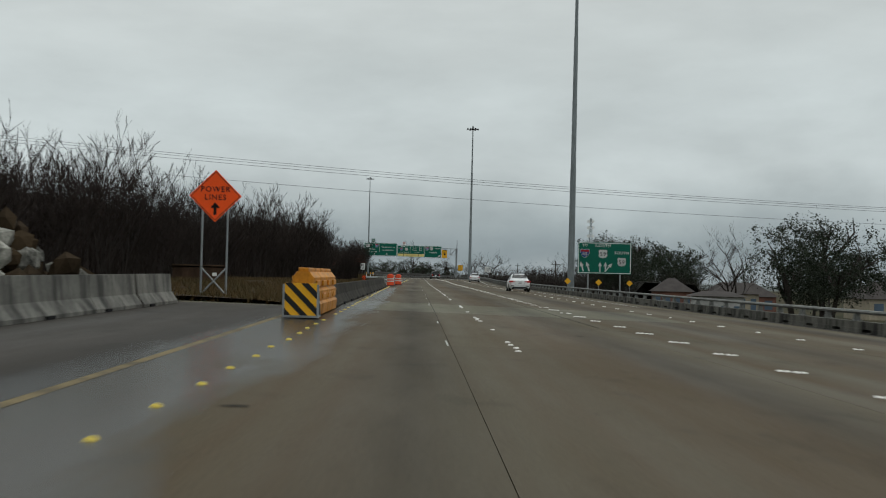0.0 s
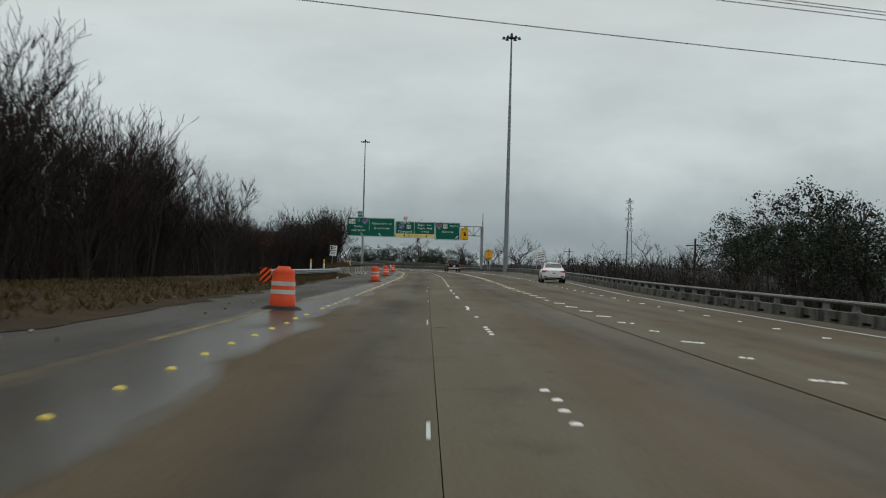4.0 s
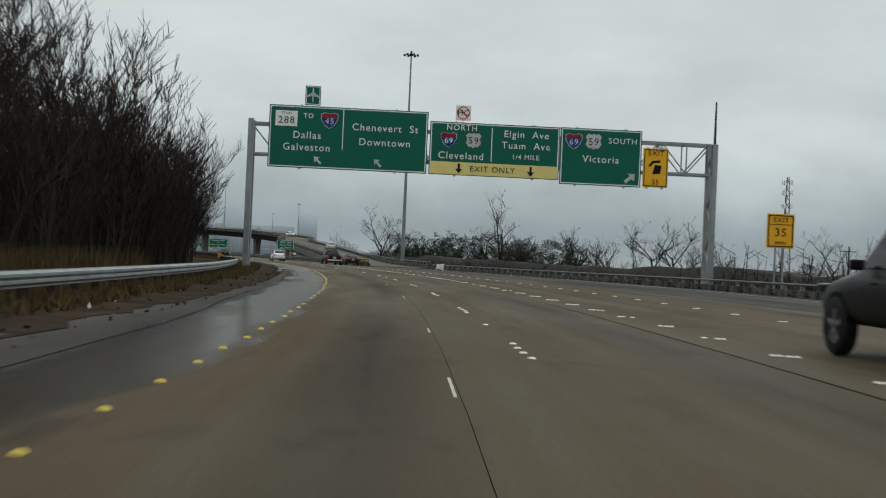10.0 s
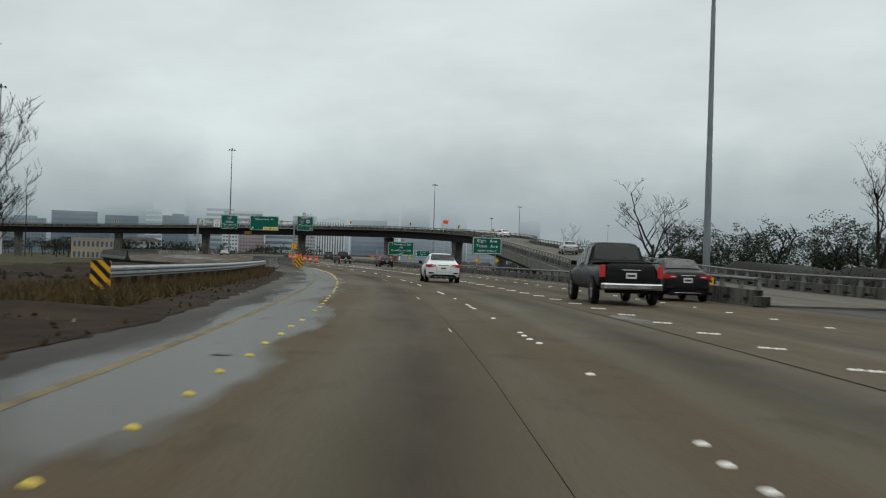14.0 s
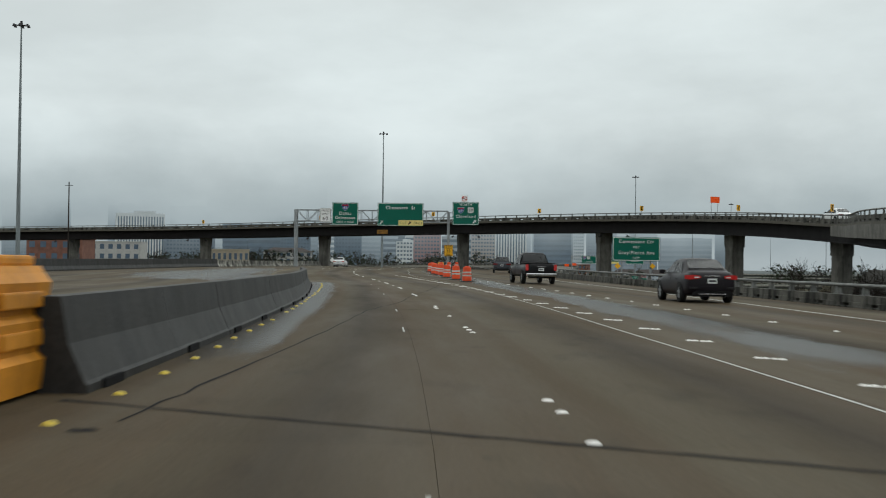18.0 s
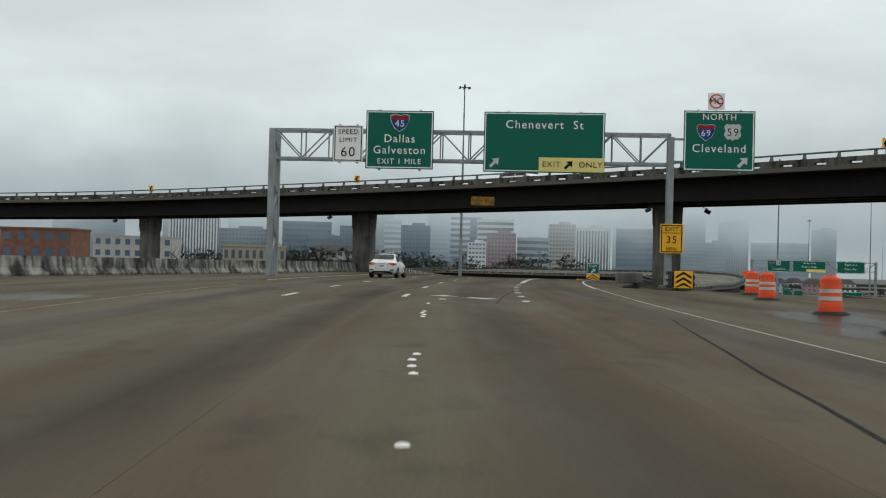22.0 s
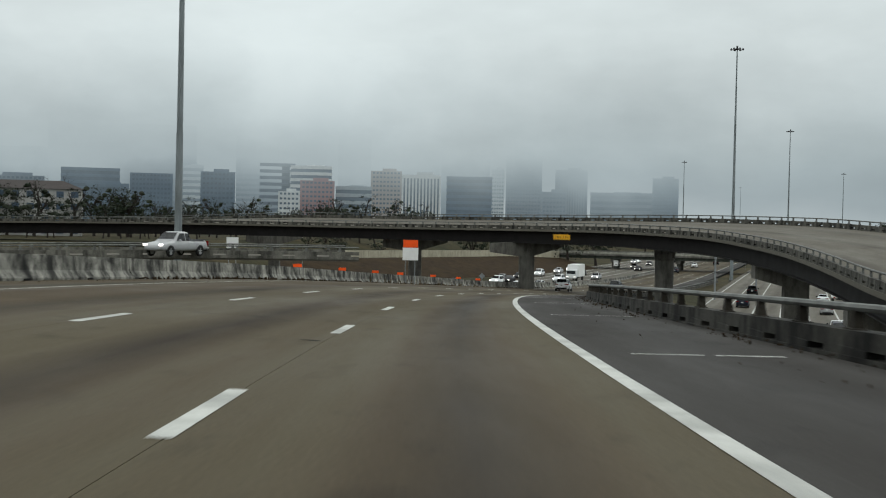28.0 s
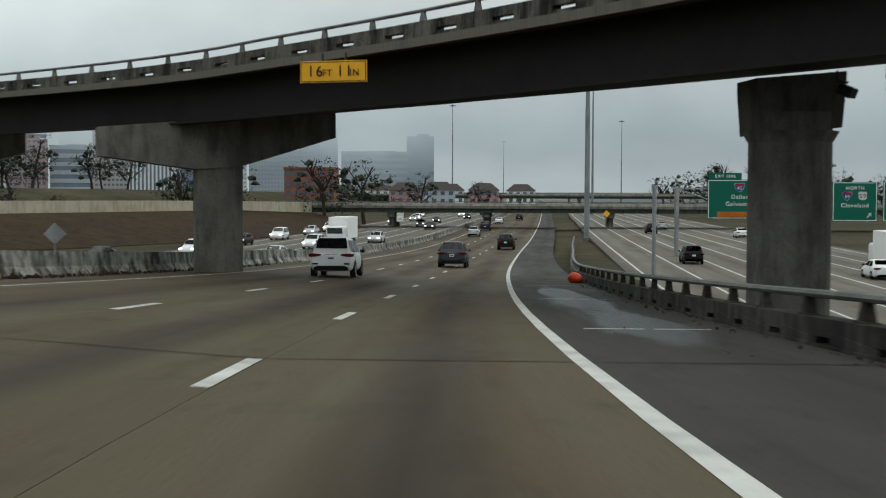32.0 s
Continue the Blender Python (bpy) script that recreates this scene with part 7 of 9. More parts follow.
SHAPES = {
    # stations of (y, half width, bottom, shoulder, deck); then glasshouse (rear base, front base, rear roof, front roof, belt, roof, base half, roof half)
    "sedan": dict(body=[(-2.31, 0.62, 0.46, 0.72, 0.80), (-2.26, 0.78, 0.30, 0.90, 1.00), (-2.05, 0.86, 0.22, 0.97, 1.08), (-1.6, 0.88, 0.20, 0.98, 1.07), (-0.8, 0.88, 0.20, 0.95, 0.98), (0.4, 0.88, 0.20, 0.92, 0.95), (1.1, 0.87, 0.20, 0.88, 0.95), (1.75, 0.85, 0.20, 0.78, 0.84), (2.15, 0.76, 0.24, 0.66, 0.72), (2.32, 0.55, 0.34, 0.54, 0.58)],
                  cab=(-1.72, 1.2, -0.88, 0.22, 0.95, 1.49, 0.80, 0.58), wheels=(-1.36, 1.35, 0.325), rear=(-2.27, 0.86)),
    "suv": dict(body=[(-2.33, 0.70, 0.46, 0.80, 0.96), (-2.28, 0.84, 0.34, 1.00, 1.12), (-2.0, 0.92, 0.26, 1.02, 1.12), (-1.2, 0.93, 0.25, 1.03, 1.08), (0.4, 0.93, 0.25, 1.02, 1.06), (1.1, 0.92, 0.25, 1.0, 1.08), (1.8, 0.88, 0.25, 0.92, 1.0), (2.2, 0.80, 0.28, 0.78, 0.85), (2.35, 0.6, 0.4, 0.6, 0.66)],
                cab=(-2.22, 1.15, -1.85, 0.3, 1.05, 1.72, 0.86, 0.66), wheels=(-1.4, 1.4, 0.36), rear=(-2.29, 0.95)),
    "pickup": dict(body=[(-2.95, 0.90, 0.50, 0.92, 1.22), (-2.9, 0.95, 0.42, 1.08, 1.26), (-1.3, 0.98, 0.40, 1.12, 1.26), (-0.75, 0.98, 0.40, 1.12, 1.20), (0.8, 0.98, 0.40, 1.12, 1.18), (1.3, 0.97, 0.40, 1.10, 1.20), (2.3, 0.94, 0.42, 1.02, 1.10), (2.75, 0.86, 0.46, 0.88, 0.98), (2.9, 0.7, 0.5, 0.7, 0.76)],
                   cab=(-0.82, 1.35, -0.62, 0.55, 1.16, 1.88, 0.90, 0.70), wheels=(-1.85, 1.85, 0.40), rear=(-2.91, 1.0)),
}


def loft(bm, rings, cap=True):
    vs = [[bm.verts.new(p) for p in r] for r in rings]
    for a, b in zip(vs, vs[1:]):
        n = len(a)
        for i in range(n - 1):
            bm.faces.new((a[i], a[i + 1], b[i + 1], b[i]))
    if cap:
        bm.faces.new(vs[0])
        bm.faces.new(list(reversed(vs[-1])))


def vehicle(kind, body_mat, label, name, group="", at=None, lit=True, coming=False, category="car", far=False):
    q = SHAPES[kind]
    top = thing(name, label, category, group, at=at)
    b0, b1, r0, r1, zb_, zr, wb, wr = q["cab"]
    st = q["body"]
    ys = sorted(set([k[0] for k in st] + [b0, b0 * 0.66 + r0 * 0.34, b0 * 0.3 + r0 * 0.7, r0, r0 + 0.15, (r0 + r1) / 2, r1 - 0.15, r1, r1 * 0.6 + b1 * 0.4, b1]))

    def lift(y):
        u = 0.0 if y <= b0 or y >= b1 else 1.0 if r0 <= y <= r1 else (y - b0) / (r0 - b0) if y < r0 else (b1 - y) / (b1 - r1)
        return u

    rings = []
    for y in ys:
        w, zb, zs, zd = (float(np.interp(y, [k[0] for k in st], [k[j] for k in st])) for j in (1, 2, 3, 4))
        h = lift(y)
        crown = 0.03 * (1 - (2 * (y - r0) / (r1 - r0) - 1) ** 2) if r0 <= y <= r1 else 0.0
        zt = zd + (zr - zd) * (math.sin(h * math.pi / 2) * 0.35 + h * 0.65) + crown
        wt = w * 0.80 + (wr - w * 0.80) * h
        half = [(w * 0.82, zb), (w * 0.97, zb + 0.08), (w, (zb + zs) / 2), (w * 0.985, zs - 0.07), (w * 0.93, zs), (w * 0.87 + (wb - w * 0.87) * (h > 0), zs + 0.03 * (h > 0)), (wt, zt - 0.02 - 0.05 * h), (wt * 0.86, zt - 0.012), (wt * 0.45, zt)]
        rings.append([(-u, y, z) for u, z in half] + [(u, y, z) for u, z in reversed(half)])
    bm = bmesh.new()
    loft(bm, rings)
    n = len(rings[0])
    vs = list(bm.verts)
    for i in range(len(rings) - 1):
        bm.faces.new((vs[i * n], vs[(i + 1) * n], vs[(i + 1) * n + n - 1], vs[i * n + n - 1]))
    body = part("body", bm, body_mat, top, smooth=True)
    if far:
        bv = body.modifiers.new("edge", 'EDGE_SPLIT')
        bv.split_angle = radians(42)
    else:
        bv = body.modifiers.new("round", 'SUBSURF')
        bv.levels = bv.render_levels = 1

    def pane(name, pts, out):
        bm = bmesh.new()
        f = bm.faces.new([bm.verts.new(Vector(v) + Vector(out) * 0.012) for v in pts])
        bmesh.ops.solidify(bm, geom=[f], thickness=0.05)
        part(name, bm, GLASS_DARK, top)

    zdr = float(np.interp(b0, [k[0] for k in st], [k[4] for k in st]))
    zdf = float(np.interp(b1, [k[0] for k in st], [k[4] for k in st]))
    for name, ya, yb, za, sg in (("rear_window", b0, r0, zdr, -1), ("windscreen", b1, r1, zdf, 1)):
        lo, hi = 0.16, 0.88
        pts = []
        for h, sx in ((lo, -1), (lo, 1), (0.55, 1), (hi, 1), (hi, -1), (0.55, -1)):
            hz = math.sin(h * math.pi / 2) * 0.35 + h * 0.65
            w0 = st[2][1] * 0.80
            pts.append((sx * (w0 + (wr - w0) * h) * (0.93 if h < 0.8 else 0.88), ya + (yb - ya) * h, za + (zr - za) * hz))
        pane(name, pts, (0, sg * 0.75, 1.0))
    zs0 = float(np.interp(0, [k[0] for k in st], [k[3] for k in st]))
    for sx in (-1, 1):
        lowz, topz = zs0 + 0.07, zr - 0.12
        xa = wb - 0.008
        xb = wb + (wr - wb) * 0.86
        ym = (r0 + r1) / 2 - 0.02
        back, front = b0 + (r0 - b0) * 0.42, b1 + (r1 - b1) * 0.30
        for name, quad in (("side_window", ((back, 0), (ym - 0.05, 0), (ym - 0.05, 1), (r0 + 0.03, 1))), ("side_window", ((ym + 0.05, 0), (front, 0), (r1 + 0.0, 1), (ym + 0.05, 1)))):
            pane(name, [(sx * (xa if k == 0 else xb), y, lowz if k == 0 else topz) for y, k in quad], (sx, 0, 0.3))
        bm = bmesh.new()
        box(bm, (sx * (wb + 0.16), b1 - 0.5, zs0 + 0.11), (0.2, 0.1, 0.14), bevel=0.03)
        part("mirror", bm, TRIM if body_mat is WHITE_PAINT else body_mat, top)
        if not far:
            for k in (0.15, -0.75):
                bm = bmesh.new()
                box(bm, (sx * (st[4][1] * 0.985), (b0 + b1) / 2 + k + 0.1, zs0 - 0.12), (0.03, 0.18, 0.03), bevel=0.008)
                part("door_handle", bm, body_mat, top)
    ry, rz = q["rear"]
    wf, rad = q["body"][2][1], q["wheels"][2]
    for sx in (-1, 1):
        bm = bmesh.new()
        if kind == "pickup":
            box(bm, (sx * (wf - 0.12), ry - 0.02, rz), (0.16, 0.1, 0.36), bevel=0.02)
        else:
            cols = [(0.40, -0.02, 0.05, -0.055), (0.62, -0.06, 0.08, -0.055), (0.80, -0.07, 0.075, -0.03), (0.90, -0.05, 0.06, 0.12)]
            rows_ = [(bm.verts.new((sx * u * wf / 0.86, ry + y_, rz + z0)), bm.verts.new((sx * u * wf / 0.86, ry + y_, rz + z1))) for u, z0, z1, y_ in cols]
            fs = [bm.faces.new((p0[0], p1[0], p1[1], p0[1])) for p0, p1 in zip(rows_, rows_[1:])]
            bmesh.ops.solidify(bm, geom=fs, thickness=0.03)
        part("tail_light", bm, TAIL_LIT if lit else TAIL, top)
        bm = bmesh.new()
        fy = q["body"][-2][0]
        box(bm, (sx * wf * 0.72, fy + 0.02, q["body"][-2][3] + 0.02), (0.34, 0.16, 0.14), bevel=0.03)
        part("headlight", bm, HEAD_LIT if coming else GLASS_DARK, top)
        bm = bmesh.new()
        box(bm, (sx * wf * 0.74, ry - 0.025, rz - 0.36), (0.26, 0.04, 0.07), bevel=0.015)
        if not far:
            part("vent", bm, TRIM, top)
    bm = bmesh.new()
    wv = wf * 0.80
    prof = [(-wv, -0.64), (wv, -0.64), (wv, -0.53), (wv * 0.80, -0.44), (-wv * 0.80, -0.44), (-wv, -0.53)]
    f = bm.faces.new([bm.verts.new((x, ry - 0.045, rz + z)) for x, z in prof])
    bmesh.ops.solidify(bm, geom=[f], thickness=0.12)
    part("rear_valance", bm, TRIM, top)
    if not far and kind == "sedan":
        for sx in (-1, 1):
            part("reversing_lamp", box(bmesh.new(), (sx * wf * 0.62, ry - 0.072, rz + 0.0), (0.16, 0.02, 0.035), bevel=0.006), PLATE, top, "small clear reversing lamp")
            part("seam", box(bmesh.new(), (sx * wf * 0.43, ry - 0.028, rz - 0.12), (0.008, 0.02, 0.34)), TRIM, top)
        part("seam", box(bmesh.new(), (0, ry - 0.034, rz - 0.30), (wf * 0.86, 0.02, 0.009)), TRIM, top)
        part("bumper_strip", box(bmesh.new(), (0, ry - 0.062, rz - 0.56), (wf * 1.1, 0.02, 0.025), bevel=0.006), CHROME, top)
    bm = bmesh.new()
    box(bm, (0, ry - 0.035, rz - 0.12), (0.32, 0.02, 0.17), bevel=0.006)
    pl = part("number_plate", bm, PLATE, top)
    if not far:
        part("plate_bar", box(bmesh.new(), (0, ry - 0.047, rz - 0.12), (0.24, 0.006, 0.06)), DARK_STEEL, pl)
    bm = bmesh.new()
    box(bm, (0, ry - 0.03, rz + 0.04), (0.55, 0.02, 0.035), bevel=0.008)
    if not far:
        part("trim_strip", bm, CHROME, top)
    if kind == "pickup":
        bm = bmesh.new()
        box(bm, (0, ry + 1.05, 1.27), (1.7, 1.95, 0.05), bevel=0.02)
        part("bed_cover", bm, TRIM, top)
        bm = bmesh.new()
        box(bm, (0, ry - 0.12, 0.56), (1.8, 0.22, 0.2), bevel=0.05)
        part("bumper", bm, CHROME, top)
    for wy in q["wheels"][:2]:
        for sx in (-1, 1):
            wx = float(np.interp(wy, [k[0] for k in st], [k[1] for k in st]))
            bm = bmesh.new()
            arc = [bm.verts.new((sx * (wx + 0.006), wy + rad * 1.17 * math.cos(a_), max(rad + rad * 1.17 * math.sin(a_), rad * 0.66))) for a_ in np.linspace(-0.3, math.pi + 0.3, 15)]
            f = bm.faces.new(arc)
            bmesh.ops.solidify(bm, geom=[f], thickness=0.02)
            if not far:
                part("wheel_arch", bm, TRIM, top)
            w = part("wheel", bmesh.new(), TRIM, top, at=Matrix.Translation((sx * (wx - 0.08), wy, rad)))
            bm = bmesh.new()
            prof = [(rad * 0.62, -0.1), (rad * 0.93, -0.11), (rad, -0.07), (rad, 0.07), (rad * 0.93, 0.11), (rad * 0.62, 0.1)]
            prev = None
            for k in range(25):
                t = k * math.pi / 12
                cur = [bm.verts.new((x, r * math.cos(t), r * math.sin(t))) for r, x in prof]
                if prev:
                    for i in range(5):
                        bm.faces.new((prev[i], prev[i + 1], cur[i + 1], cur[i]))
                prev = cur
            if far:
                w.data = mesh_of(bm, "wheel", RUBBER, True)
                continue
            part("tyre", bm, RUBBER, w, smooth=True)
            bm = bmesh.new()
            bmesh.ops.create_cone(bm, cap_ends=True, segments=20, radius1=rad * 0.63, radius2=rad * 0.63, depth=0.16, matrix=pose(0, 0, 0, 0, 90, 0))
            for k in range(5):
                box(bm, (sx * 0.085, 0, rad * 0.33), (0.03, 0.07, rad * 0.5), pose(0, 0, 0, 72 * k, 0, 0))
            part("rim", bm, SILVER_PAINT if body_mat in (WHITE_PAINT, SILVER_PAINT) else GALV, w)
    return top


def on_road(s, d, turn=0.0):
    a, b = spot(s - 2, d), spot(s + 2, d)
    return stand(s, d, 0.0, turn) @ pose(0, 0, 0, math.degrees(math.atan2(b.z - a.z, 4.0)))


vehicle("sedan", WHITE_PAINT, "white compact sedan with lit brake lights on the freeway", "sedan", at=on_road(732.0, -2.9, -3))
vehicle("sedan", WHITE_PAINT, "white midsize sedan in the outer lane", "sedan", at=on_road(214.0, 9.9, -1))
vehicle("pickup", BLACK_PAINT, "black pickup truck with a covered bed", "pickup_truck", at=on_road(611.2, 11.2, 0), category="pickup")
vehicle("sedan", MAROON_PAINT, "dark plum sedan beside the parapet", "sedan", at=on_road(578.5, 11.5, 0))
vehicle("suv", WHITE_PAINT, "white sport utility vehicle on the downhill deck", "suv", at=on_road(1003, -2.2, 0), lit=False)
vehicle("suv", GREY_PAINT, "dark grey sport utility vehicle on the downhill deck", "suv", at=on_road(1032, 1.6, 0), lit=False)
vehicle("sedan", WHITE_PAINT, "white hatchback ahead near the gore", "sedan", at=on_road(482, 3.6, 0))
# extra copies of the moving sedan, pickup and plum car, added at other spots
vehicle("sedan", WHITE_PAINT, "second copy of the white outer-lane sedan, near the guide sign", "sedan", at=on_road(107, 9.0, 0))
vehicle("pickup", BLACK_PAINT, "repeat of the black pickup truck, ahead of the first gantry", "pickup_truck", at=on_road(312, 7.1, 0), category="pickup")
vehicle("pickup", BLACK_PAINT, "repeat of the black pickup truck, on the bend past the gantry", "pickup_truck", at=on_road(455, 6.9, 0), category="pickup")
vehicle("sedan", MAROON_PAINT, "repeat of the dark plum sedan, on the bend beside a pickup", "sedan", at=on_road(461, 10.4, 0))
vehicle("suv", GREY_PAINT, "dark minivan in the exit lane behind drums", "suv", at=on_road(668, 18.0, -6), lit=False)


def beside(frames, run, off, flip=False):
    """A pose on a road strip: run is the share of its length."""
    i = min(len(frames) - 2, max(1, int(run * (len(frames) - 1))))
    u = run * (len(frames) - 1) - i
    p, r = frames[i]
    nx = frames[i + 1][0]
    t = (nx - p).normalized()
    c = p + (nx - p) * u
    yaw = math.degrees(math.atan2(-t.x, t.y)) + (180 if flip else 0)
    return Matrix.Translation(c + r * off) @ pose(0, 0, 0, math.degrees(math.asin(t.z)) * (-1 if flip else 1), 0, yaw)


vehicle("suv", WHITE_PAINT, "white car on the curved overpass", "suv", at=beside(ov_fr, 0.28, -1.4, True), lit=False)
vehicle("sedan", WHITE_PAINT, "white sedan on the curved overpass ramp", "sedan", at=beside(ov_fr, 0.575, -1.4, True), lit=False)
vehicle("sedan", SILVER_PAINT, "silver sedan climbing the ramp", "sedan", at=beside(ov_fr, 0.80, -1.4, True), lit=False)
vehicle("pickup", SILVER_PAINT, "silver pickup truck with lit headlights on the loop ramp", "pickup_truck", at=pose(-217.5, 884, -2.3, 0, 0, 172), coming=True, lit=False, category="pickup")
MESHES = [vehicle("sedan", SILVER_PAINT, "small silver car with lit headlights in oncoming traffic", "car", "oncoming cars", at=beside(low_left_fr, 0.16, 2, True), coming=True, lit=False, far=True),
          vehicle("suv", WHITE_PAINT, "white car with lit headlights in oncoming traffic", "car", "oncoming cars", at=beside(low_left_fr, 0.19, -5, True), coming=True, lit=False, far=True),
          vehicle("sedan", BLACK_PAINT, "black car with lit headlights in oncoming traffic", "car", "oncoming cars", at=beside(low_left_fr, 0.22, 6, True), coming=True, lit=False, far=True)]
rng = random.Random(21)
for k in range(26):
    copy_thing(MESHES[k % 3], beside(low_left_fr, 0.2 + 0.0175 * k + rng.uniform(-0.006, 0.006), rng.choice((-8, -4.3, -0.6, 3.2, 7)), True))
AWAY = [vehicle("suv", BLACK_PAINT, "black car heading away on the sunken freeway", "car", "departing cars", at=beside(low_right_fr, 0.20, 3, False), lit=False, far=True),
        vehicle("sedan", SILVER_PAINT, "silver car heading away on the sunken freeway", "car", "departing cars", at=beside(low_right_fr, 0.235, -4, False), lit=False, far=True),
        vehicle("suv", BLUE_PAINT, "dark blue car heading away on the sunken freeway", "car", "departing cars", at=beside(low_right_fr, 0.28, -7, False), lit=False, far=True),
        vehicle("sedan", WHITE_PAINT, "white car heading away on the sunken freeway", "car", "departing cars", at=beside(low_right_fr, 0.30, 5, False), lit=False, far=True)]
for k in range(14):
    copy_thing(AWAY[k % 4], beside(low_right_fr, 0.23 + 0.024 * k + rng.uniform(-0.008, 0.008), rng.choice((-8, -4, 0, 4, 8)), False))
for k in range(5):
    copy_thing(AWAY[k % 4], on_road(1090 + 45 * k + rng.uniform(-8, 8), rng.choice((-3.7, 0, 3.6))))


def box_truck(label, m, coming):
    top = thing("box_truck", label, "truck", at=m)
    bm = bmesh.new()
    box(bm, (0, -1.2, 2.2), (2.45, 6.4, 2.7), bevel=0.04)
    part("cargo_box", bm, SIGN_WHITE, top)
    bm = bmesh.new()
    box(bm, (0, 3.1, 1.5), (2.2, 2.0, 1.9), bevel=0.25)
    part("cab", bm, WHITE_PAINT, top)
    bm = bmesh.new()
    box(bm, (0, 4.08, 1.9), (1.9, 0.1, 0.7), bevel=0.03)
    part("windscreen", bm, GLASS_DARK, top)
    bm = bmesh.new()
    box(bm, (0, 0, 0.7), (1.0, 7.6, 0.3))
    part("chassis", bm, TRIM, top)
    for sx in (-1, 1):
        for y in (-3.0, 2.9):
            bm = bmesh.new()
            bmesh.ops.create_cone(bm, cap_ends=True, segments=18, radius1=0.48, radius2=0.48, depth=0.32, matrix=pose(sx * 0.98, y, 0.48, 0, 90, 0))
            part("wheel", bm, RUBBER, top)
        bm = bmesh.new()
        box(bm, (sx * 0.8, 4.1 if coming else -4.42, 0.95), (0.3, 0.06, 0.2), bevel=0.02)
        part("headlight" if coming else "tail_light", bm, HEAD_LIT if coming else TAIL, top)
    return top


box_truck("white box truck with lit headlights in oncoming traffic", beside(low_left_fr, 0.40, 4, True), True)
box_truck("white box truck heading away on the sunken freeway", pose(-166, 1018, -11.0, 0, 0, 0), False)

# ---- trees ----
def sticks_mesh(name, segs, mat, slim=0.0):
    """Tapered three-sided sticks from rows of (a, b, r0, r1); those thinner than slim are two-sided blades."""
    verts, faces = [], []
    for a, b, r0, r1 in segs:
        d = (b - a)
        if d.length < 1e-4:
            continue
        d.normalize()
        u = d.orthogonal()
        w = d.cross(u)
        base = len(verts)
        if r0 < slim:
            t = (a.x * 7.3 + a.y * 3.1 + a.z * 5.7) % 6.283
            o = u * math.cos(t) + w * math.sin(t)
            verts += [tuple(a - o * r0), tuple(a + o * r0), tuple(b + o * r1), tuple(b - o * r1)]
            faces.append((base, base + 1, base + 2, base + 3))
            continue
        for c, r in ((a, r0), (b, r1)):
            for k in range(3):
                t = k * 2.0944
                verts.append(tuple(c + (u * math.cos(t) + w * math.sin(t)) * r))
        for k in range(3):
            n = (k + 1) % 3
            faces.append((base + k, base + n, base + 3 + n, base + 3 + k))
    me = bpy.data.meshes.new(name)
    me.from_pydata(verts, [], faces)
    me.materials.append(mat)
    me.update()
    return me


def grow(rng, trunk, twigs, p, d, length, r, level, levels, spread, upward):
    n = 3 if level < 2 else 2 if level < levels else 1
    pts = [p]
    cur, dr = p.copy(), d.copy()
    for i in range(n):
        dr = (dr + Vector((rng.uniform(-1, 1), rng.uniform(-1, 1), rng.uniform(-0.6, 0.9))) * 0.16 + Vector((0, 0, upward * 0.08))).normalized()
        nx = cur + dr * (length / n)
        ra, rb = r * (1 - 0.55 * i / n), r * (1 - 0.55 * (i + 1) / n)
        (trunk if level < 2 else twigs).append((cur, nx, max(ra, 0.0075), max(rb, 0.005)))
        cur = nx
        pts.append(cur)
    if level >= levels:
        return
    kids = rng.randint(4, 6) if level in (0, levels - 1) else rng.randint(3, 4)
    for k in range(kids):
        u = rng.uniform(0.25, 1.0)
        i = min(n - 1, int(u * n))
        q = pts[i].lerp(pts[i + 1], u * n - i)
        az = rng.uniform(0, 6.283)
        side = Vector((math.cos(az), math.sin(az), rng.uniform(0.0, 0.6) * upward))
        nd = (dr * (1 - spread) + side * spread).normalized()
        grow(rng, trunk, twigs, q, nd, length * (rng.uniform(0.5, 0.72) if level < levels - 1 else rng.uniform(0.28, 0.5)), r * 0.5, level + 1, levels, spread, upward)


def bare_tree(seed, height, stems, levels, spread, upward, twig_mat=None):
    rng = random.Random(seed)
    trunk, twigs = [], []
    for k in range(stems):
        az = rng.uniform(0, 6.283)
        lean = rng.uniform(0.05, 0.32) if stems > 1 else 0.05
        d = Vector((math.cos(az) * lean, math.sin(az) * lean, 1)).normalized()
        p = Vector((math.cos(az), math.sin(az), 0)) * (rng.uniform(0, 0.6) if stems > 1 else 0) - Vector((0, 0, 0.4))
        grow(rng, trunk, twigs, p, d, height * rng.uniform(0.42, 0.58), (0.02 if stems > 1 else 0.06) + height * (0.004 if stems > 1 else 0.011), 0, levels, spread, upward)
    top = thing("bare_tree", "leafless winter tree with fine grey twigs", "tree", "bare trees")
    part("trunk", sticks_mesh("trunk", trunk, BARK), None, top)
    part("crown", sticks_mesh("crown", twigs, twig_mat or TWIG, 0.05), None, top)
    return top


def scaled(m, k, kz=None):
    return m @ Matrix.Diagonal((k, k, kz or k, 1))


def plant(proto, m, k, kz=None):
    c = copy_thing(proto, m)
    c.scale = (k, k, kz or k)
    return c


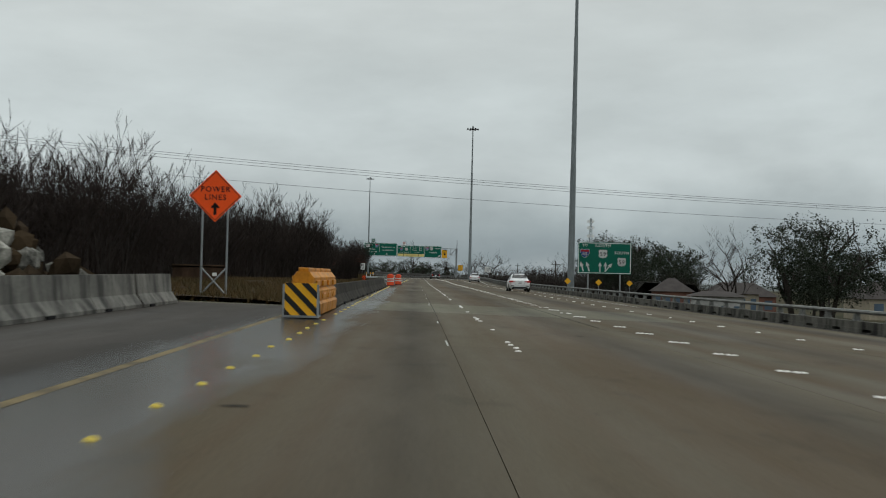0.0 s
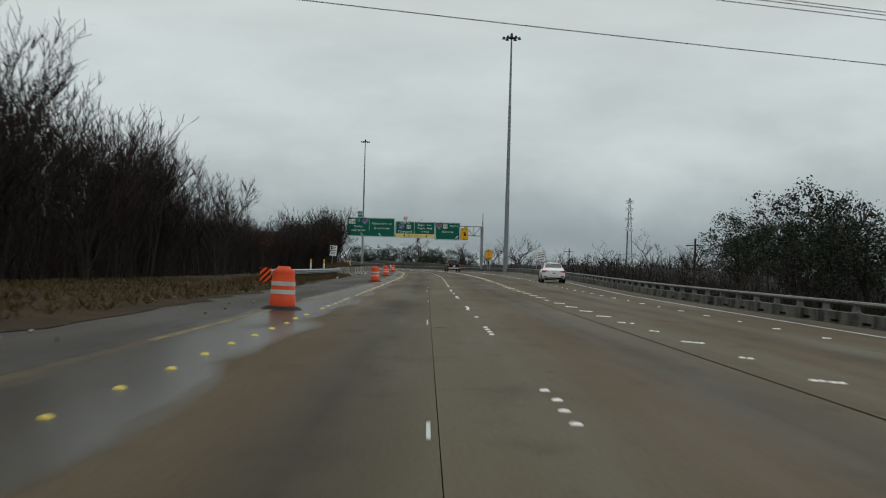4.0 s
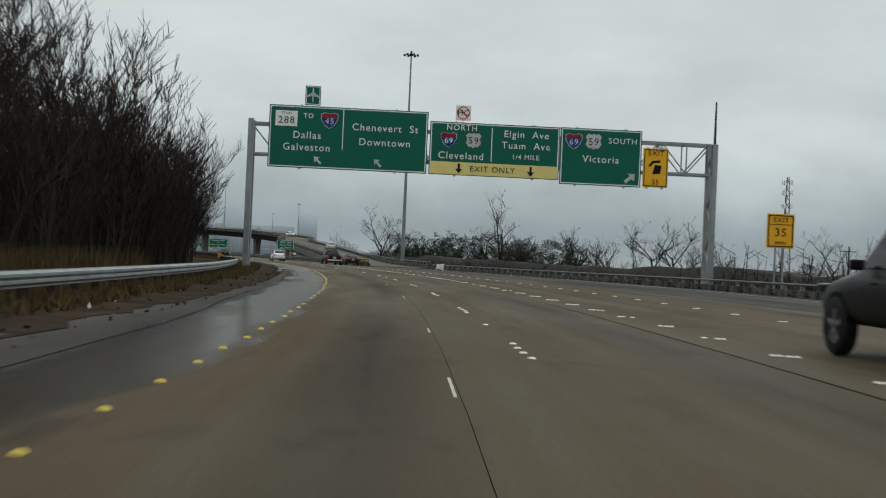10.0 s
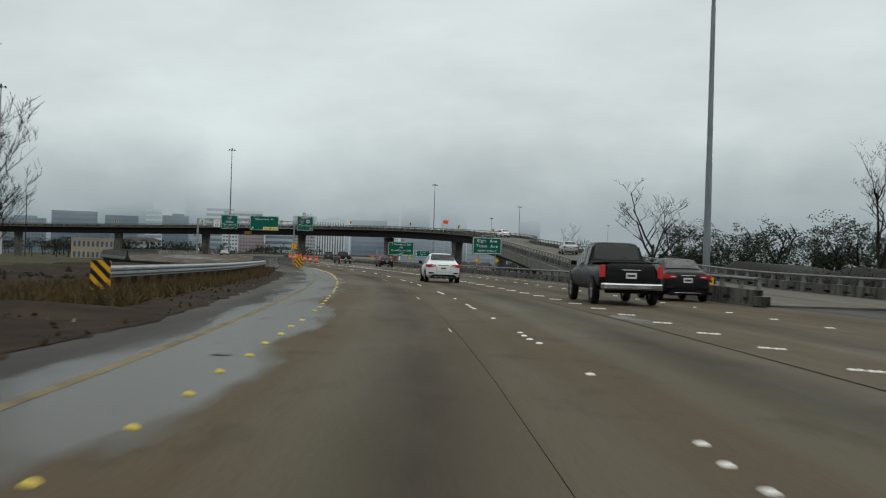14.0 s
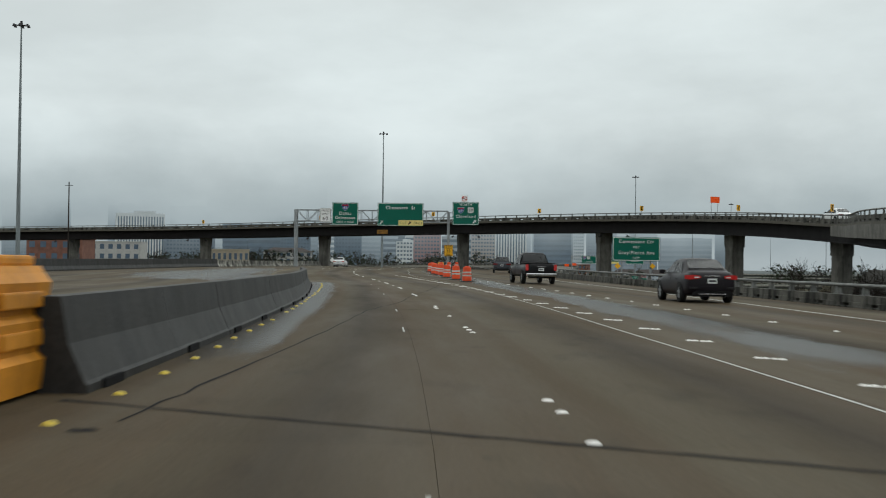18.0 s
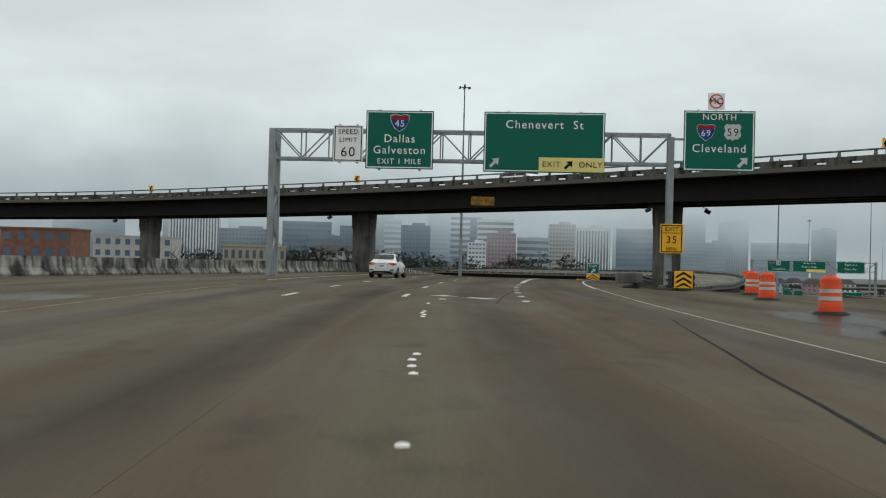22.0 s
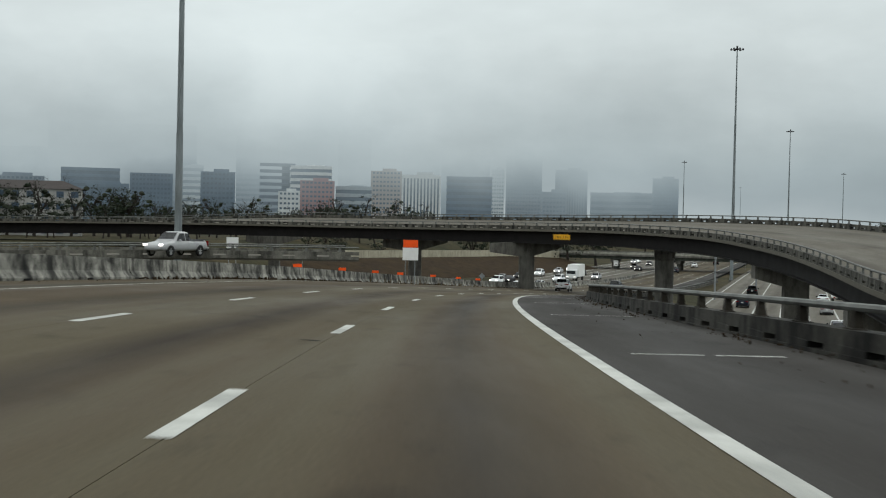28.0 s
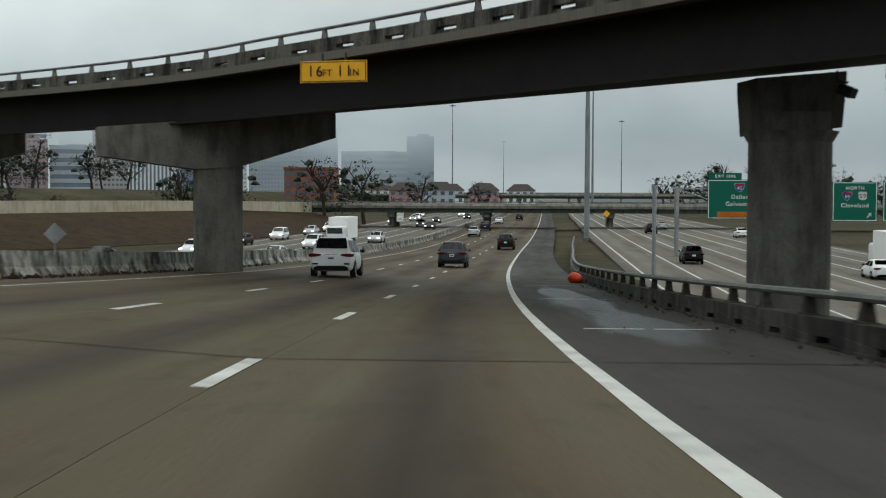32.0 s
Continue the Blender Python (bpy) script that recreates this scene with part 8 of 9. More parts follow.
rng = random.Random(42)
THICKET = [bare_tree(100 + i, 6.6, 6, 4, 0.40, 1.0) for i in range(5)]
FRONT = [(-30, -14.5), (190, -14.2), (205, -19), (285, -19.5), (302, -12.2), (360, -11.2), (430, -11.8), (445, -15), (470, -16.5)]
for i, p in enumerate(THICKET):
    p.matrix_world = stand(-24 + 3 * i, -15)
s, i = -10.0, 0
while s < 400:
    d = edge(FRONT, s)
    k = rng.uniform(0.8, 1.2) * (0.85 if 200 < s < 285 else 1.0) * (1.28 if 296 < s < 400 else 1.0) * (0.8 if s > 385 else 1.0) * (0.85 if s < 110 else 1.0) * (1.22 if 150 < s < 195 else 1.0)
    plant(THICKET[i % 5], stand(s, d + rng.uniform(-1.0, 0.6), 0, rng.uniform(0, 360)), k, k * rng.uniform(0.9, 1.15))
    if i % 3 == 0:
        plant(THICKET[(i + 2) % 5], stand(s + 1.2, d - rng.uniform(3.0, 5.0), 0, rng.uniform(0, 360)), k * 1.1)
    s += rng.uniform(2.9, 3.9)
    i += 1
# fine-twigged trees at the end of the wood
END = [bare_tree(140 + i, 6.2, 5, 4, 0.42, 0.9) for i in range(2)]
for i, (s, d, k) in enumerate(((404, -11.6, 1.0), (409, -13.0, 1.05), (437, -14.8, 1.15), (442, -15.6, 1.25), (447, -15.2, 1.1), (452, -16.4, 1.3), (457, -16.0, 1.2), (462, -16.6, 1.25), (466, -15.8, 1.05), (440, -19, 1.3), (448, -20, 1.3), (456, -20.5, 1.3), (463, -20, 1.2), (414, -11.8, 0.95), (418, -14.5, 1.1), (423, -12.4, 1.0), (428, -15, 1.05), (431, -12.6, 0.9), (424, -18, 1.1), (412, -17, 1.1), (433, -18.5, 1.0), (406, -16, 1.05), (409, -20, 1.1), (416, -21, 1.1), (423, -22, 1.1), (430, -23, 1.1), (437, -21, 1.0), (402, -14, 1.0), (197, -15.2, 1.0), (201, -16.2, 1.05), (206, -17.5, 1.0), (193, -15.4, 0.9), (213, -15.2, 1.3), (217, -16.6, 1.35), (222, -18.0, 1.3), (427, -13.5, 0.8), (420, -15.5, 0.9))):
    if i < 2:
        END[i].matrix_world = stand(s, d, 0, 40 * i)
    else:
        plant(END[i % 2], stand(s, d, 0, 67 * i), k)
# the mass of stems and dead undergrowth behind the front row
segs = []
for k in range(17000):
    s = rng.uniform(-40, 466)
    d = edge(FRONT, s) - rng.uniform(0.0, 13)
    p = spot(s, d, -0.4)
    h = rng.uniform(1.0, 6.9) * (0.85 if 200 < s < 285 else 1.0) * (0.7 if s > 396 else 1.0)
    q = p + Vector((rng.gauss(0, 0.16), rng.gauss(0, 0.16), 1)) * h
    segs.append((p, q, rng.uniform(0.012, 0.03), 0.007))
    for j in range(11):
        u = p.lerp(q, rng.uniform(0.25, 1.0))
        v = u + Vector((rng.gauss(0, 0.34), rng.gauss(0, 0.34), rng.uniform(0.15, 0.95)))
        segs.append((u, v, 0.011, 0.005))
me = sticks_mesh("thicket", segs, TWIG, 0.05)
tagged(new("thicket", me), "dense dark thicket of bare stems beside the freeway", "thicket", kind="stuff")
# dark solid sheet that paints the shade deep inside the wood
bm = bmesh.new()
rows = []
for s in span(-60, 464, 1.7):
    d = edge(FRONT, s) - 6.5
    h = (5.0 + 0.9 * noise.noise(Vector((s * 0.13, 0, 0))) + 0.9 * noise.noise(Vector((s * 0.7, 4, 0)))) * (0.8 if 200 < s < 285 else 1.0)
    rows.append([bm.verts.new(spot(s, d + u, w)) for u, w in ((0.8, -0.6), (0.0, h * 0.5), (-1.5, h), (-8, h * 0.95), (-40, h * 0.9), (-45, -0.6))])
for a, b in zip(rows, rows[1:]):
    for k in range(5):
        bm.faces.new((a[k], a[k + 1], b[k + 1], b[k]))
solo("wood", bm, material("wood_shade", (0.024, 0.018, 0.015), 0.95, var=0.33, scale=1.2, fine=7, bump=1.0), "dark sheet for the shade inside the bare wood behind the thicket", "wood", kind="stuff")


# ragged dry grass along the guardrails and mud
def grass_patch(label, s0, s1, d0, d1, n, h, seed):
    rng = random.Random(seed)
    verts, faces = [], []
    for k in range(n):
        s, d = rng.uniform(s0, s1), rng.uniform(d0(s0), d1(s0)) if callable(d0) else rng.uniform(d0, d1)
        p = spot(s, d, 0.0)
        hh = h * rng.uniform(0.3, 1.2)
        for j in range(3):
            a = rng.uniform(0, 6.283)
            u = Vector((math.cos(a), math.sin(a), 0)) * 0.025
            tip = p + Vector((rng.gauss(0, 0.14), rng.gauss(0, 0.14), hh))
            b = len(verts)
            verts += [tuple(p - u), tuple(p + u), tuple(tip)]
            faces.append((b, b + 1, b + 2))
    me = bpy.data.meshes.new("dry_grass")
    me.from_pydata(verts, [], faces)
    me.materials.append(GRASS)
    return tagged(new("dry_grass", me), label, "grass", kind="stuff")


grass_patch("tall dry orange grass behind the barrier", 38, 92, -14.0, -3.4, 8000, 0.34, 12)
grass_patch("sparse dry weeds on the rutted earth", 90, 184, -13.5, -5.6, 6000, 0.24, 13)
grass_patch("dry yellow grass under the first guardrail", 183, 230, -9.5, -6.4, 5000, 0.35, 1)
grass_patch("dry grass and weeds under the long guardrail", 289, 400, -9.5, -5.6, 9000, 0.4, 2)
grass_patch("tall dry weeds at the foot of the wood", 286, 345, -12.5, -8.5, 5000, 1.1, 3)
grass_patch("dry grass beside the muddy shoulder", 440, 506, -9.5, -5.6, 6000, 0.35, 4)
grass_patch("weeds growing along the inner barrier", 930, 1060, -10.0, -8.9, 160, 0.55, 5)


# evergreen oaks and pines
def leafy_tree(seed, height, width, clumps, label, name="evergreen_tree", base=0.25, mat=None, leaf=0.16, per=20, boughs=0):
    rng = random.Random(seed)
    top = thing(name, label, "tree", "evergreen trees")
    trunk, tw = [], []
    grow(rng, trunk, tw, Vector((0, 0, -0.4)), Vector((0, 0, 1)), height * 0.6, height * 0.025, 0, 2, 0.5, 0.7)
    part("trunk", sticks_mesh("trunk", trunk + tw, BARK), None, top)
    verts, faces = [], []
    for c in range(clumps):
        while True:
            p = Vector((rng.uniform(-1, 1), rng.uniform(-1, 1), rng.uniform(-1, 1)))
            if 0.25 < p.length < 1:
                break
        bump = 0.75 + 0.5 * noise.noise(p * 2.3 + Vector((seed, 0, 0)))
        c0 = Vector((p.x * width / 2 * bump, p.y * width / 2 * bump, height * (base + (1 - base) * (0.5 + 0.5 * p.z * bump))))
        rad = rng.uniform(0.35, 0.75) * height / 11
        for j in range(per):
            q = c0 + Vector((rng.gauss(0, 1), rng.gauss(0, 1), rng.gauss(0, 0.7))) * rad * 0.6
            a, b = Vector((rng.gauss(0, 1), rng.gauss(0, 1), rng.gauss(0, 1))).normalized(), Vector((rng.gauss(0, 1), rng.gauss(0, 1), rng.gauss(0, 1))).normalized()
            k = leaf * height / 11 * rng.uniform(0.7, 1.5)
            v = len(verts)
            verts += [tuple(q - a * k), tuple(q + b * k * 0.6), tuple(q + a * k), tuple(q - b * k * 0.6)]
            faces.append((v, v + 1, v + 2, v + 3))
    # shaded boughs that the leaves stand out from
    for c in range(boughs):
        p = Vector((rng.gauss(0, 0.36), rng.gauss(0, 0.36), rng.gauss(0, 0.36)))
        p = p if p.length < 0.72 else p.normalized() * 0.72
        c0 = Vector((p.x * width / 2, p.y * width / 2, height * (base + (1 - base) * (0.5 + 0.5 * p.z))))
        v = len(verts)
        for q in PEBBLE.vertices:
            o = q.co * height * 0.085 * rng.uniform(0.6, 1.5)
            verts.append((c0.x + o.x, c0.y + o.y, c0.z + o.z * 0.7))
        faces += [tuple(v + i for i in f.vertices) for f in PEBBLE.polygons]
    me = bpy.data.meshes.new("crown")
    me.from_pydata(verts, [], faces)
    me.materials.append(mat or LEAF)
    part("crown", me, None, top)
    return top


OAKS = [leafy_tree(7 + i, 10.0, 9.0 + i, 230, "dark evergreen oak with a dense uneven crown", base=0.12, leaf=0.10, per=34) for i in range(3)]
PINE = leafy_tree(33, 14.0, 8.5, 110, "tall pine with a high open crown", "pine_tree", 0.55, leaf=0.12, per=30)
BIG = [bare_tree(300 + i, 13.0, 1, 5, 0.5, 0.6) for i in range(3)]
FAR_OAKS = [leafy_tree(57 + i, 10.0, 10.0 + i, 95, "dark evergreen oak with a dense uneven crown", base=0.06, leaf=0.17, per=10, boughs=12) for i in range(2)]
FAR_BARE = [bare_tree(320 + i, 12.0, 1, 4, 0.5, 0.6) for i in range(2)]


def ground_pose(x, y, turn=0.0):
    return pose(x, y, ground_height(x, y), 0, 0, turn)


for p, (x, y) in zip(FAR_OAKS + FAR_BARE, ((-500, 1180), (-430, 1170), (95, 500), (110, 420))):
    p.matrix_world = ground_pose(x, y, 30)
for p, (x, y) in zip(OAKS + [PINE] + BIG, ((40.7, 278), (47, 287), (47, 142), (104, 537), (34, 606), (-4.4, 569.7), (12, 566))):
    p.matrix_world = ground_pose(x, y, 30)
OAKS[0].scale, OAKS[1].scale, OAKS[2].scale, PINE.scale = (1.3,) * 3, (1.0,) * 3, (1.2,) * 3, (1.35,) * 3
BIG[0].scale, BIG[1].scale, BIG[2].scale = (1.85, 1.85, 1.5), (1.4,) * 3, (1.2,) * 3
GRAND = bare_tree(411, 17.0, 1, 5, 0.5, 0.7)
GRAND.matrix_world = ground_pose(-33.0, 586.0, 80)
GRAND.scale = (1.25, 1.25, 1.15)
rng = random.Random(77)
# trees behind the right-hand parapet
for x, y, kind, k in ((45, 150, 0, 1.5), (52, 160, 1, 1.6), (58, 148, 2, 1.5), (34, 232, 0, 1.55), (40, 240, 1, 1.5), (36, 222, 2, 1.3), (56, 347, 0, 1.9), (64, 352, 1, 1.9), (70, 343, 2, 1.8), (56, 262, 0, 1.25), (49, 240, 2, 1.0), (62, 300, 1, 1.1), (44, 175, 3, 1.0), (52, 205, 4, 1.0), (60, 190, 0, 1.0),
                      (48, 390, 4, 0.95), (60, 420, 5, 1.0), (72, 455, 4, 0.9), (40, 430, 6, 0.8), (84, 480, 5, 1.0), (62, 500, 0, 0.8), (30, 520, 6, 0.9),
                      (-16, 600, 1, 1.4), (-8, 588, 0, 1.45), (-22, 612, 2, 1.4), (2, 596, 1, 1.35), (-2, 582, 2, 1.3), (8, 575, 0, 1.3), (14, 590, 1, 1.2), (-28, 602, 0, 1.35), (24, 560, 4, 0.9), (36, 548, 5, 1.0), (20, 585, 1, 0.7), (45, 560, 2, 0.8),
                      (-46, 618, 4, 0.8), (-36, 640, 0, 0.9), (-28, 655, 1, 1.0), (-50, 660, 5, 0.9), (-20, 680, 2, 1.0), (60, 540, 4, 1.0), (70, 600, 0, 1.0), (90, 620, 1, 1.0)):
    plant((OAKS + BIG + [PINE])[min(kind, 6)] if kind < 3 else BIG[(kind - 3) % 3], ground_pose(x, y, rng.uniform(0, 360)), k)
# far tree line on the right and behind the merge
for k in range(50):
    s = rng.uniform(60, 760)
    x, y, _ = spot(s, rng.uniform(75, 170))
    plant(rng.choice(FAR_OAKS + FAR_BARE + FAR_BARE), ground_pose(x, y, rng.uniform(0, 360)), rng.uniform(1.0, 1.5))
# trees at the foot of the city
for k in range(44):
    x = rng.uniform(-620, -215)
    y = rng.uniform(1120, 1330) + 0.25 * abs(x + 215)
    plant(FAR_OAKS[k % 2], ground_pose(x, y, rng.uniform(0, 360)), rng.uniform(1.2, 1.65))
for k in range(32):
    x, y = rng.uniform(-150, 40), rng.uniform(1090, 1480)
    plant(FAR_OAKS[k % 2] if k % 4 else FAR_BARE[k % 2], ground_pose(x, y, rng.uniform(0, 360)), rng.uniform(1.45, 1.9))
for k in range(56):
    u = k / 79
    x = float(np.interp(u, [0, 0.25, 0.5, 0.75, 1], [-352, -322, -294, -272, -258])) - rng.uniform(0, 22)
    y = float(np.interp(u, [0, 0.25, 0.5, 0.75, 1], [988, 1030, 1072, 1118, 1165])) + rng.uniform(0, 12)
    plant(FAR_OAKS[k % 2] if k % 4 else FAR_BARE[k % 2], ground_pose(x, y, rng.uniform(0, 360)), rng.uniform(0.9, 1.15) * (1.15 if u < 0.35 else 0.8))
# low evergreen scrub along the top of the retaining wall
for k in range(30):
    u = k / 29
    x = float(np.interp(u, [0, 0.35, 0.7, 1], [-338, -305, -279, -258])) - rng.uniform(1, 7)
    y = float(np.interp(u, [0, 0.35, 0.7, 1], [990, 1024, 1060, 1108])) + rng.uniform(0, 4)
    plant(FAR_OAKS[k % 2], ground_pose(x, y, rng.uniform(0, 360)), rng.uniform(0.5, 0.7))
# dark brush below the outer parapet
rng = random.Random(91)
BANK = [(40, 30), (200, 27), (300, 30), (420, 33), (520, 36), (600, 46), (700, 58)]
segs = []
for k in range(7500):
    s = rng.uniform(215, 690)
    d = edge(BANK, s) + rng.uniform(0, 26)
    x, y, _ = spot(s, d)
    p = Vector((x, y, ground_height(x, y) - 0.2))
    h = rng.uniform(3.2, 7.2) + 1.8 * noise.noise(Vector((s * 0.05, d * 0.1, 0.7))) + 1.2 * (s > 300)
    h *= 0.7 if s > 396 else 1.0
    q = p + Vector((rng.gauss(0, 0.2), rng.gauss(0, 0.2), 1)) * h
    segs.append((p, q, rng.uniform(0.03, 0.07), 0.012))
    for j in range(9):
        u = p.lerp(q, rng.uniform(0.3, 1.0))
        segs.append((u, u + Vector((rng.gauss(0, 0.6), rng.gauss(0, 0.6), rng.uniform(0.1, 1.0))), 0.02, 0.009))
tagged(new("brush", sticks_mesh("brush", segs, TWIG, 0.1)), "dark tangled winter brush below the parapet", "brush", kind="stuff")
# near-black sheet within the brush, standing in for its inner shade
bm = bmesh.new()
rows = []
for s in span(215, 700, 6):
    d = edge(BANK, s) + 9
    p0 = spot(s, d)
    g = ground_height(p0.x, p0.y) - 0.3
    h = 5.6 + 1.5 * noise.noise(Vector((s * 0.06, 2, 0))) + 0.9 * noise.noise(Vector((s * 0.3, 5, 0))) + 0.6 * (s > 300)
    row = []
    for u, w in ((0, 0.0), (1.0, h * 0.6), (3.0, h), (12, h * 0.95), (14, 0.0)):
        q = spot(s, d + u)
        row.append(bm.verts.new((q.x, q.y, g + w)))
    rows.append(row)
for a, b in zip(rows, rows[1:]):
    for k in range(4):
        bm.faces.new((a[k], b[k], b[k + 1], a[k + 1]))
solo("wood", bm, material("brush_shade", (0.018, 0.017, 0.013), 0.95, var=0.33, scale=1.0, fine=5, bump=1.0), "dark sheet for the shade inside the brush below the freeway", "wood", kind="stuff", smooth=True)

RUST = leafy_tree(71, 6.5, 4.5, 46, "bare shrub still hung with rusty dead leaves", "shrub", 0.35, LEAF_RED, 0.12, 16)
RUST.matrix_world = stand(301, -12.4, 0, 0)
plant(RUST, stand(306, -12.8, 0, 120), 0.9)
plant(RUST, stand(262, -18, 0, 200), 0.8)

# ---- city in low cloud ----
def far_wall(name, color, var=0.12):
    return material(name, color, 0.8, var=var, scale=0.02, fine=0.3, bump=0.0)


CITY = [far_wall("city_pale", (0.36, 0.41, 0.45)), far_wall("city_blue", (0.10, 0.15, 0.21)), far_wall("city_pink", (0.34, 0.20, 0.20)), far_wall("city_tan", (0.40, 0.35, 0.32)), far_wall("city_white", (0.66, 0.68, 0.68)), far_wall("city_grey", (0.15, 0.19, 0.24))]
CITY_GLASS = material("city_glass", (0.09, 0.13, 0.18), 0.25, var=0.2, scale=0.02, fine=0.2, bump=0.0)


def tower(x, y, top_z, w, mat, style, label, depth=0.8, base=-8.0):
    """An office tower turned to the freeway: body, floors or fins that stand proud, parapet."""
    yaw = math.degrees(math.atan2(-(x + 160), y - 780))
    h = top_z - base
    t = thing("office_tower", label, "building", "city towers", at=pose(x, y, base, 0, 0, yaw))
    dp = w * depth
    bm = bmesh.new()
    box(bm, (0, 0, h / 2), (w, dp, h))
    part("wall", bm, CITY_GLASS if style in ("band", "fin") else mat, t)
    if style == "band":
        n = max(5, int(h / 6.5))
        bm0 = bmesh.new()
        box(bm0, (0, 0, 0), (w + 0.8, dp + 0.8, h / n * 0.5))
        bme = mesh_of(bm0, "floor_band", mat)
        for k in range(n + 1):
            part("floor_band", bme, None, t, at=Matrix.Translation((0, 0, k * h / n)))
    elif style == "fin":
        n = max(8, int(w / 3.2))
        bm0 = bmesh.new()
        box(bm0, (0, 0, h * 0.47), (w / n * 0.5, dp + 1.2, h * 0.94))
        bme = mesh_of(bm0, "fin", mat)
        for k in range(n + 1):
            part("fin", bme, None, t, at=Matrix.Translation((-w / 2 + k * w / n, 0, 0)))
        bm = bmesh.new()
        box(bm, (0, 0, h * 0.97), (w + 1, dp + 1.4, h * 0.06))
        part("crown_band", bm, mat, t)
    else:
        n, c = max(5, int(h / 4.5)), max(5, int(w / 4.0))
        bm0 = bmesh.new()
        box(bm0, (0, 0, 0), (w * 0.92, 0.4, h / n * 0.42))
        bme = mesh_of(bm0, "window_row", CITY_GLASS)
        for k in range(n):
            part("window_row", bme, None, t, at=Matrix.Translation((0, -dp / 2, (k + 0.55) * h / n)))
        bm0 = bmesh.new()
        box(bm0, (0, 0, h / 2), (w / c * 0.35, 0.7, h * 0.98))
        bme = mesh_of(bm0, "mullion", mat)
        for k in range(c + 1):
            part("mullion", bme, None, t, at=Matrix.Translation((-w * 0.46 + k * w * 0.92 / c, -dp / 2, 0)))
    bm = bmesh.new()
    box(bm, (w * 0.1, 0, h + 1.5), (w * 0.45, dp * 0.5, 3.0))
    part("roof_plant", bm, mat, t)
    return t


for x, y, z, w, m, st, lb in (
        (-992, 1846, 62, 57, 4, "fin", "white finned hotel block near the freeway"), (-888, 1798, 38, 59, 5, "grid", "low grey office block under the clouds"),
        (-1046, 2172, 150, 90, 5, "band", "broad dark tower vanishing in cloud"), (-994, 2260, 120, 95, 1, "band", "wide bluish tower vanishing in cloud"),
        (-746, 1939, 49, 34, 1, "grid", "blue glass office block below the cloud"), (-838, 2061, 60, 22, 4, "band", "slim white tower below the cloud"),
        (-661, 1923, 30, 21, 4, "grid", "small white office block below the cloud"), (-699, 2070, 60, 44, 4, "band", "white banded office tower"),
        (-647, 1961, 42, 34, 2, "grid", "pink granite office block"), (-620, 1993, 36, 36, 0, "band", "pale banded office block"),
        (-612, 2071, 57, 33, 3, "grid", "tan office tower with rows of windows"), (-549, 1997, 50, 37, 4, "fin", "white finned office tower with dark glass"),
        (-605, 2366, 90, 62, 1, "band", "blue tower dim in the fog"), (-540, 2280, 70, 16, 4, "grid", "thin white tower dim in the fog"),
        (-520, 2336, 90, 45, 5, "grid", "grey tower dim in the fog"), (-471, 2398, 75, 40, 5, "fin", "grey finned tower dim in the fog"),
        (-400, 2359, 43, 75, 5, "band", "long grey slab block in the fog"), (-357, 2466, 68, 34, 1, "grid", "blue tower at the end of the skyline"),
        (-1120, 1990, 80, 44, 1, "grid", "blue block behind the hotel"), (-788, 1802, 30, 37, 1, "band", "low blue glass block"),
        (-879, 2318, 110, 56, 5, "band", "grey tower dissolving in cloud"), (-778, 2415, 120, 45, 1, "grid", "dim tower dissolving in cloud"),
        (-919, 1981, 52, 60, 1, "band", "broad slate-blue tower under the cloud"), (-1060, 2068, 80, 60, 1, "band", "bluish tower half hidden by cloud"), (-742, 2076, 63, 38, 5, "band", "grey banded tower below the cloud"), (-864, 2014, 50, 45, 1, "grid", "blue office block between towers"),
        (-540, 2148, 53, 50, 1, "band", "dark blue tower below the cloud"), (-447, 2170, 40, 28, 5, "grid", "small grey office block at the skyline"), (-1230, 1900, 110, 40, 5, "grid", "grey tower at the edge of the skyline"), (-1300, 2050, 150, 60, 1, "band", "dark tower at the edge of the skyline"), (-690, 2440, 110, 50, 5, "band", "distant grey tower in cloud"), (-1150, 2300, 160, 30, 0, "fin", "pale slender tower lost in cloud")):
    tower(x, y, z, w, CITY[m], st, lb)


def low_building(x, y, turn, w, d, h, mat, label, roof=None, rows=2, cols=6, z=None):
    z = ground_height(x, y) if z is None else z
    t = thing("building", label, "building", at=pose(x, y, z - 0.3, 0, 0, turn))
    bm = bmesh.new()
    box(bm, (0, 0, h / 2), (w, d, h))
    part("wall", bm, mat, t)
    bm0 = bmesh.new()
    box(bm0, (0, 0, 0), (w / cols * 0.5, 0.2, h / rows * 0.5))
    wm = mesh_of(bm0, "window", CITY_GLASS)
    for r in range(rows):
        for c in range(cols):
            part("window", wm, None, t, at=Matrix.Translation((-w / 2 + (c + 0.5) * w / cols, -d / 2, (r + 0.55) * h / rows)))
    bm = bmesh.new()
    if roof:
        a = [bm.verts.new(v) for v in ((-w / 2 - 0.5, -d / 2 - 0.5, h), (w / 2 + 0.5, -d / 2 - 0.5, h), (w / 2 + 0.5, d / 2 + 0.5, h), (-w / 2 - 0.5, d / 2 + 0.5, h), (-w / 2 + d * 0.3, 0, h + roof), (w / 2 - d * 0.3, 0, h + roof))]
        for f in ((0, 1, 5, 4), (1, 2, 5), (2, 3, 4, 5), (3, 0, 4), (3, 2, 1, 0)):
            bm.faces.new([a[i] for i in f])
    else:
        box(bm, (0, 0, h + 0.3), (w + 0.5, d + 0.5, 0.6))
    part("roof", bm, ROOF if roof else mat, t)
    return t


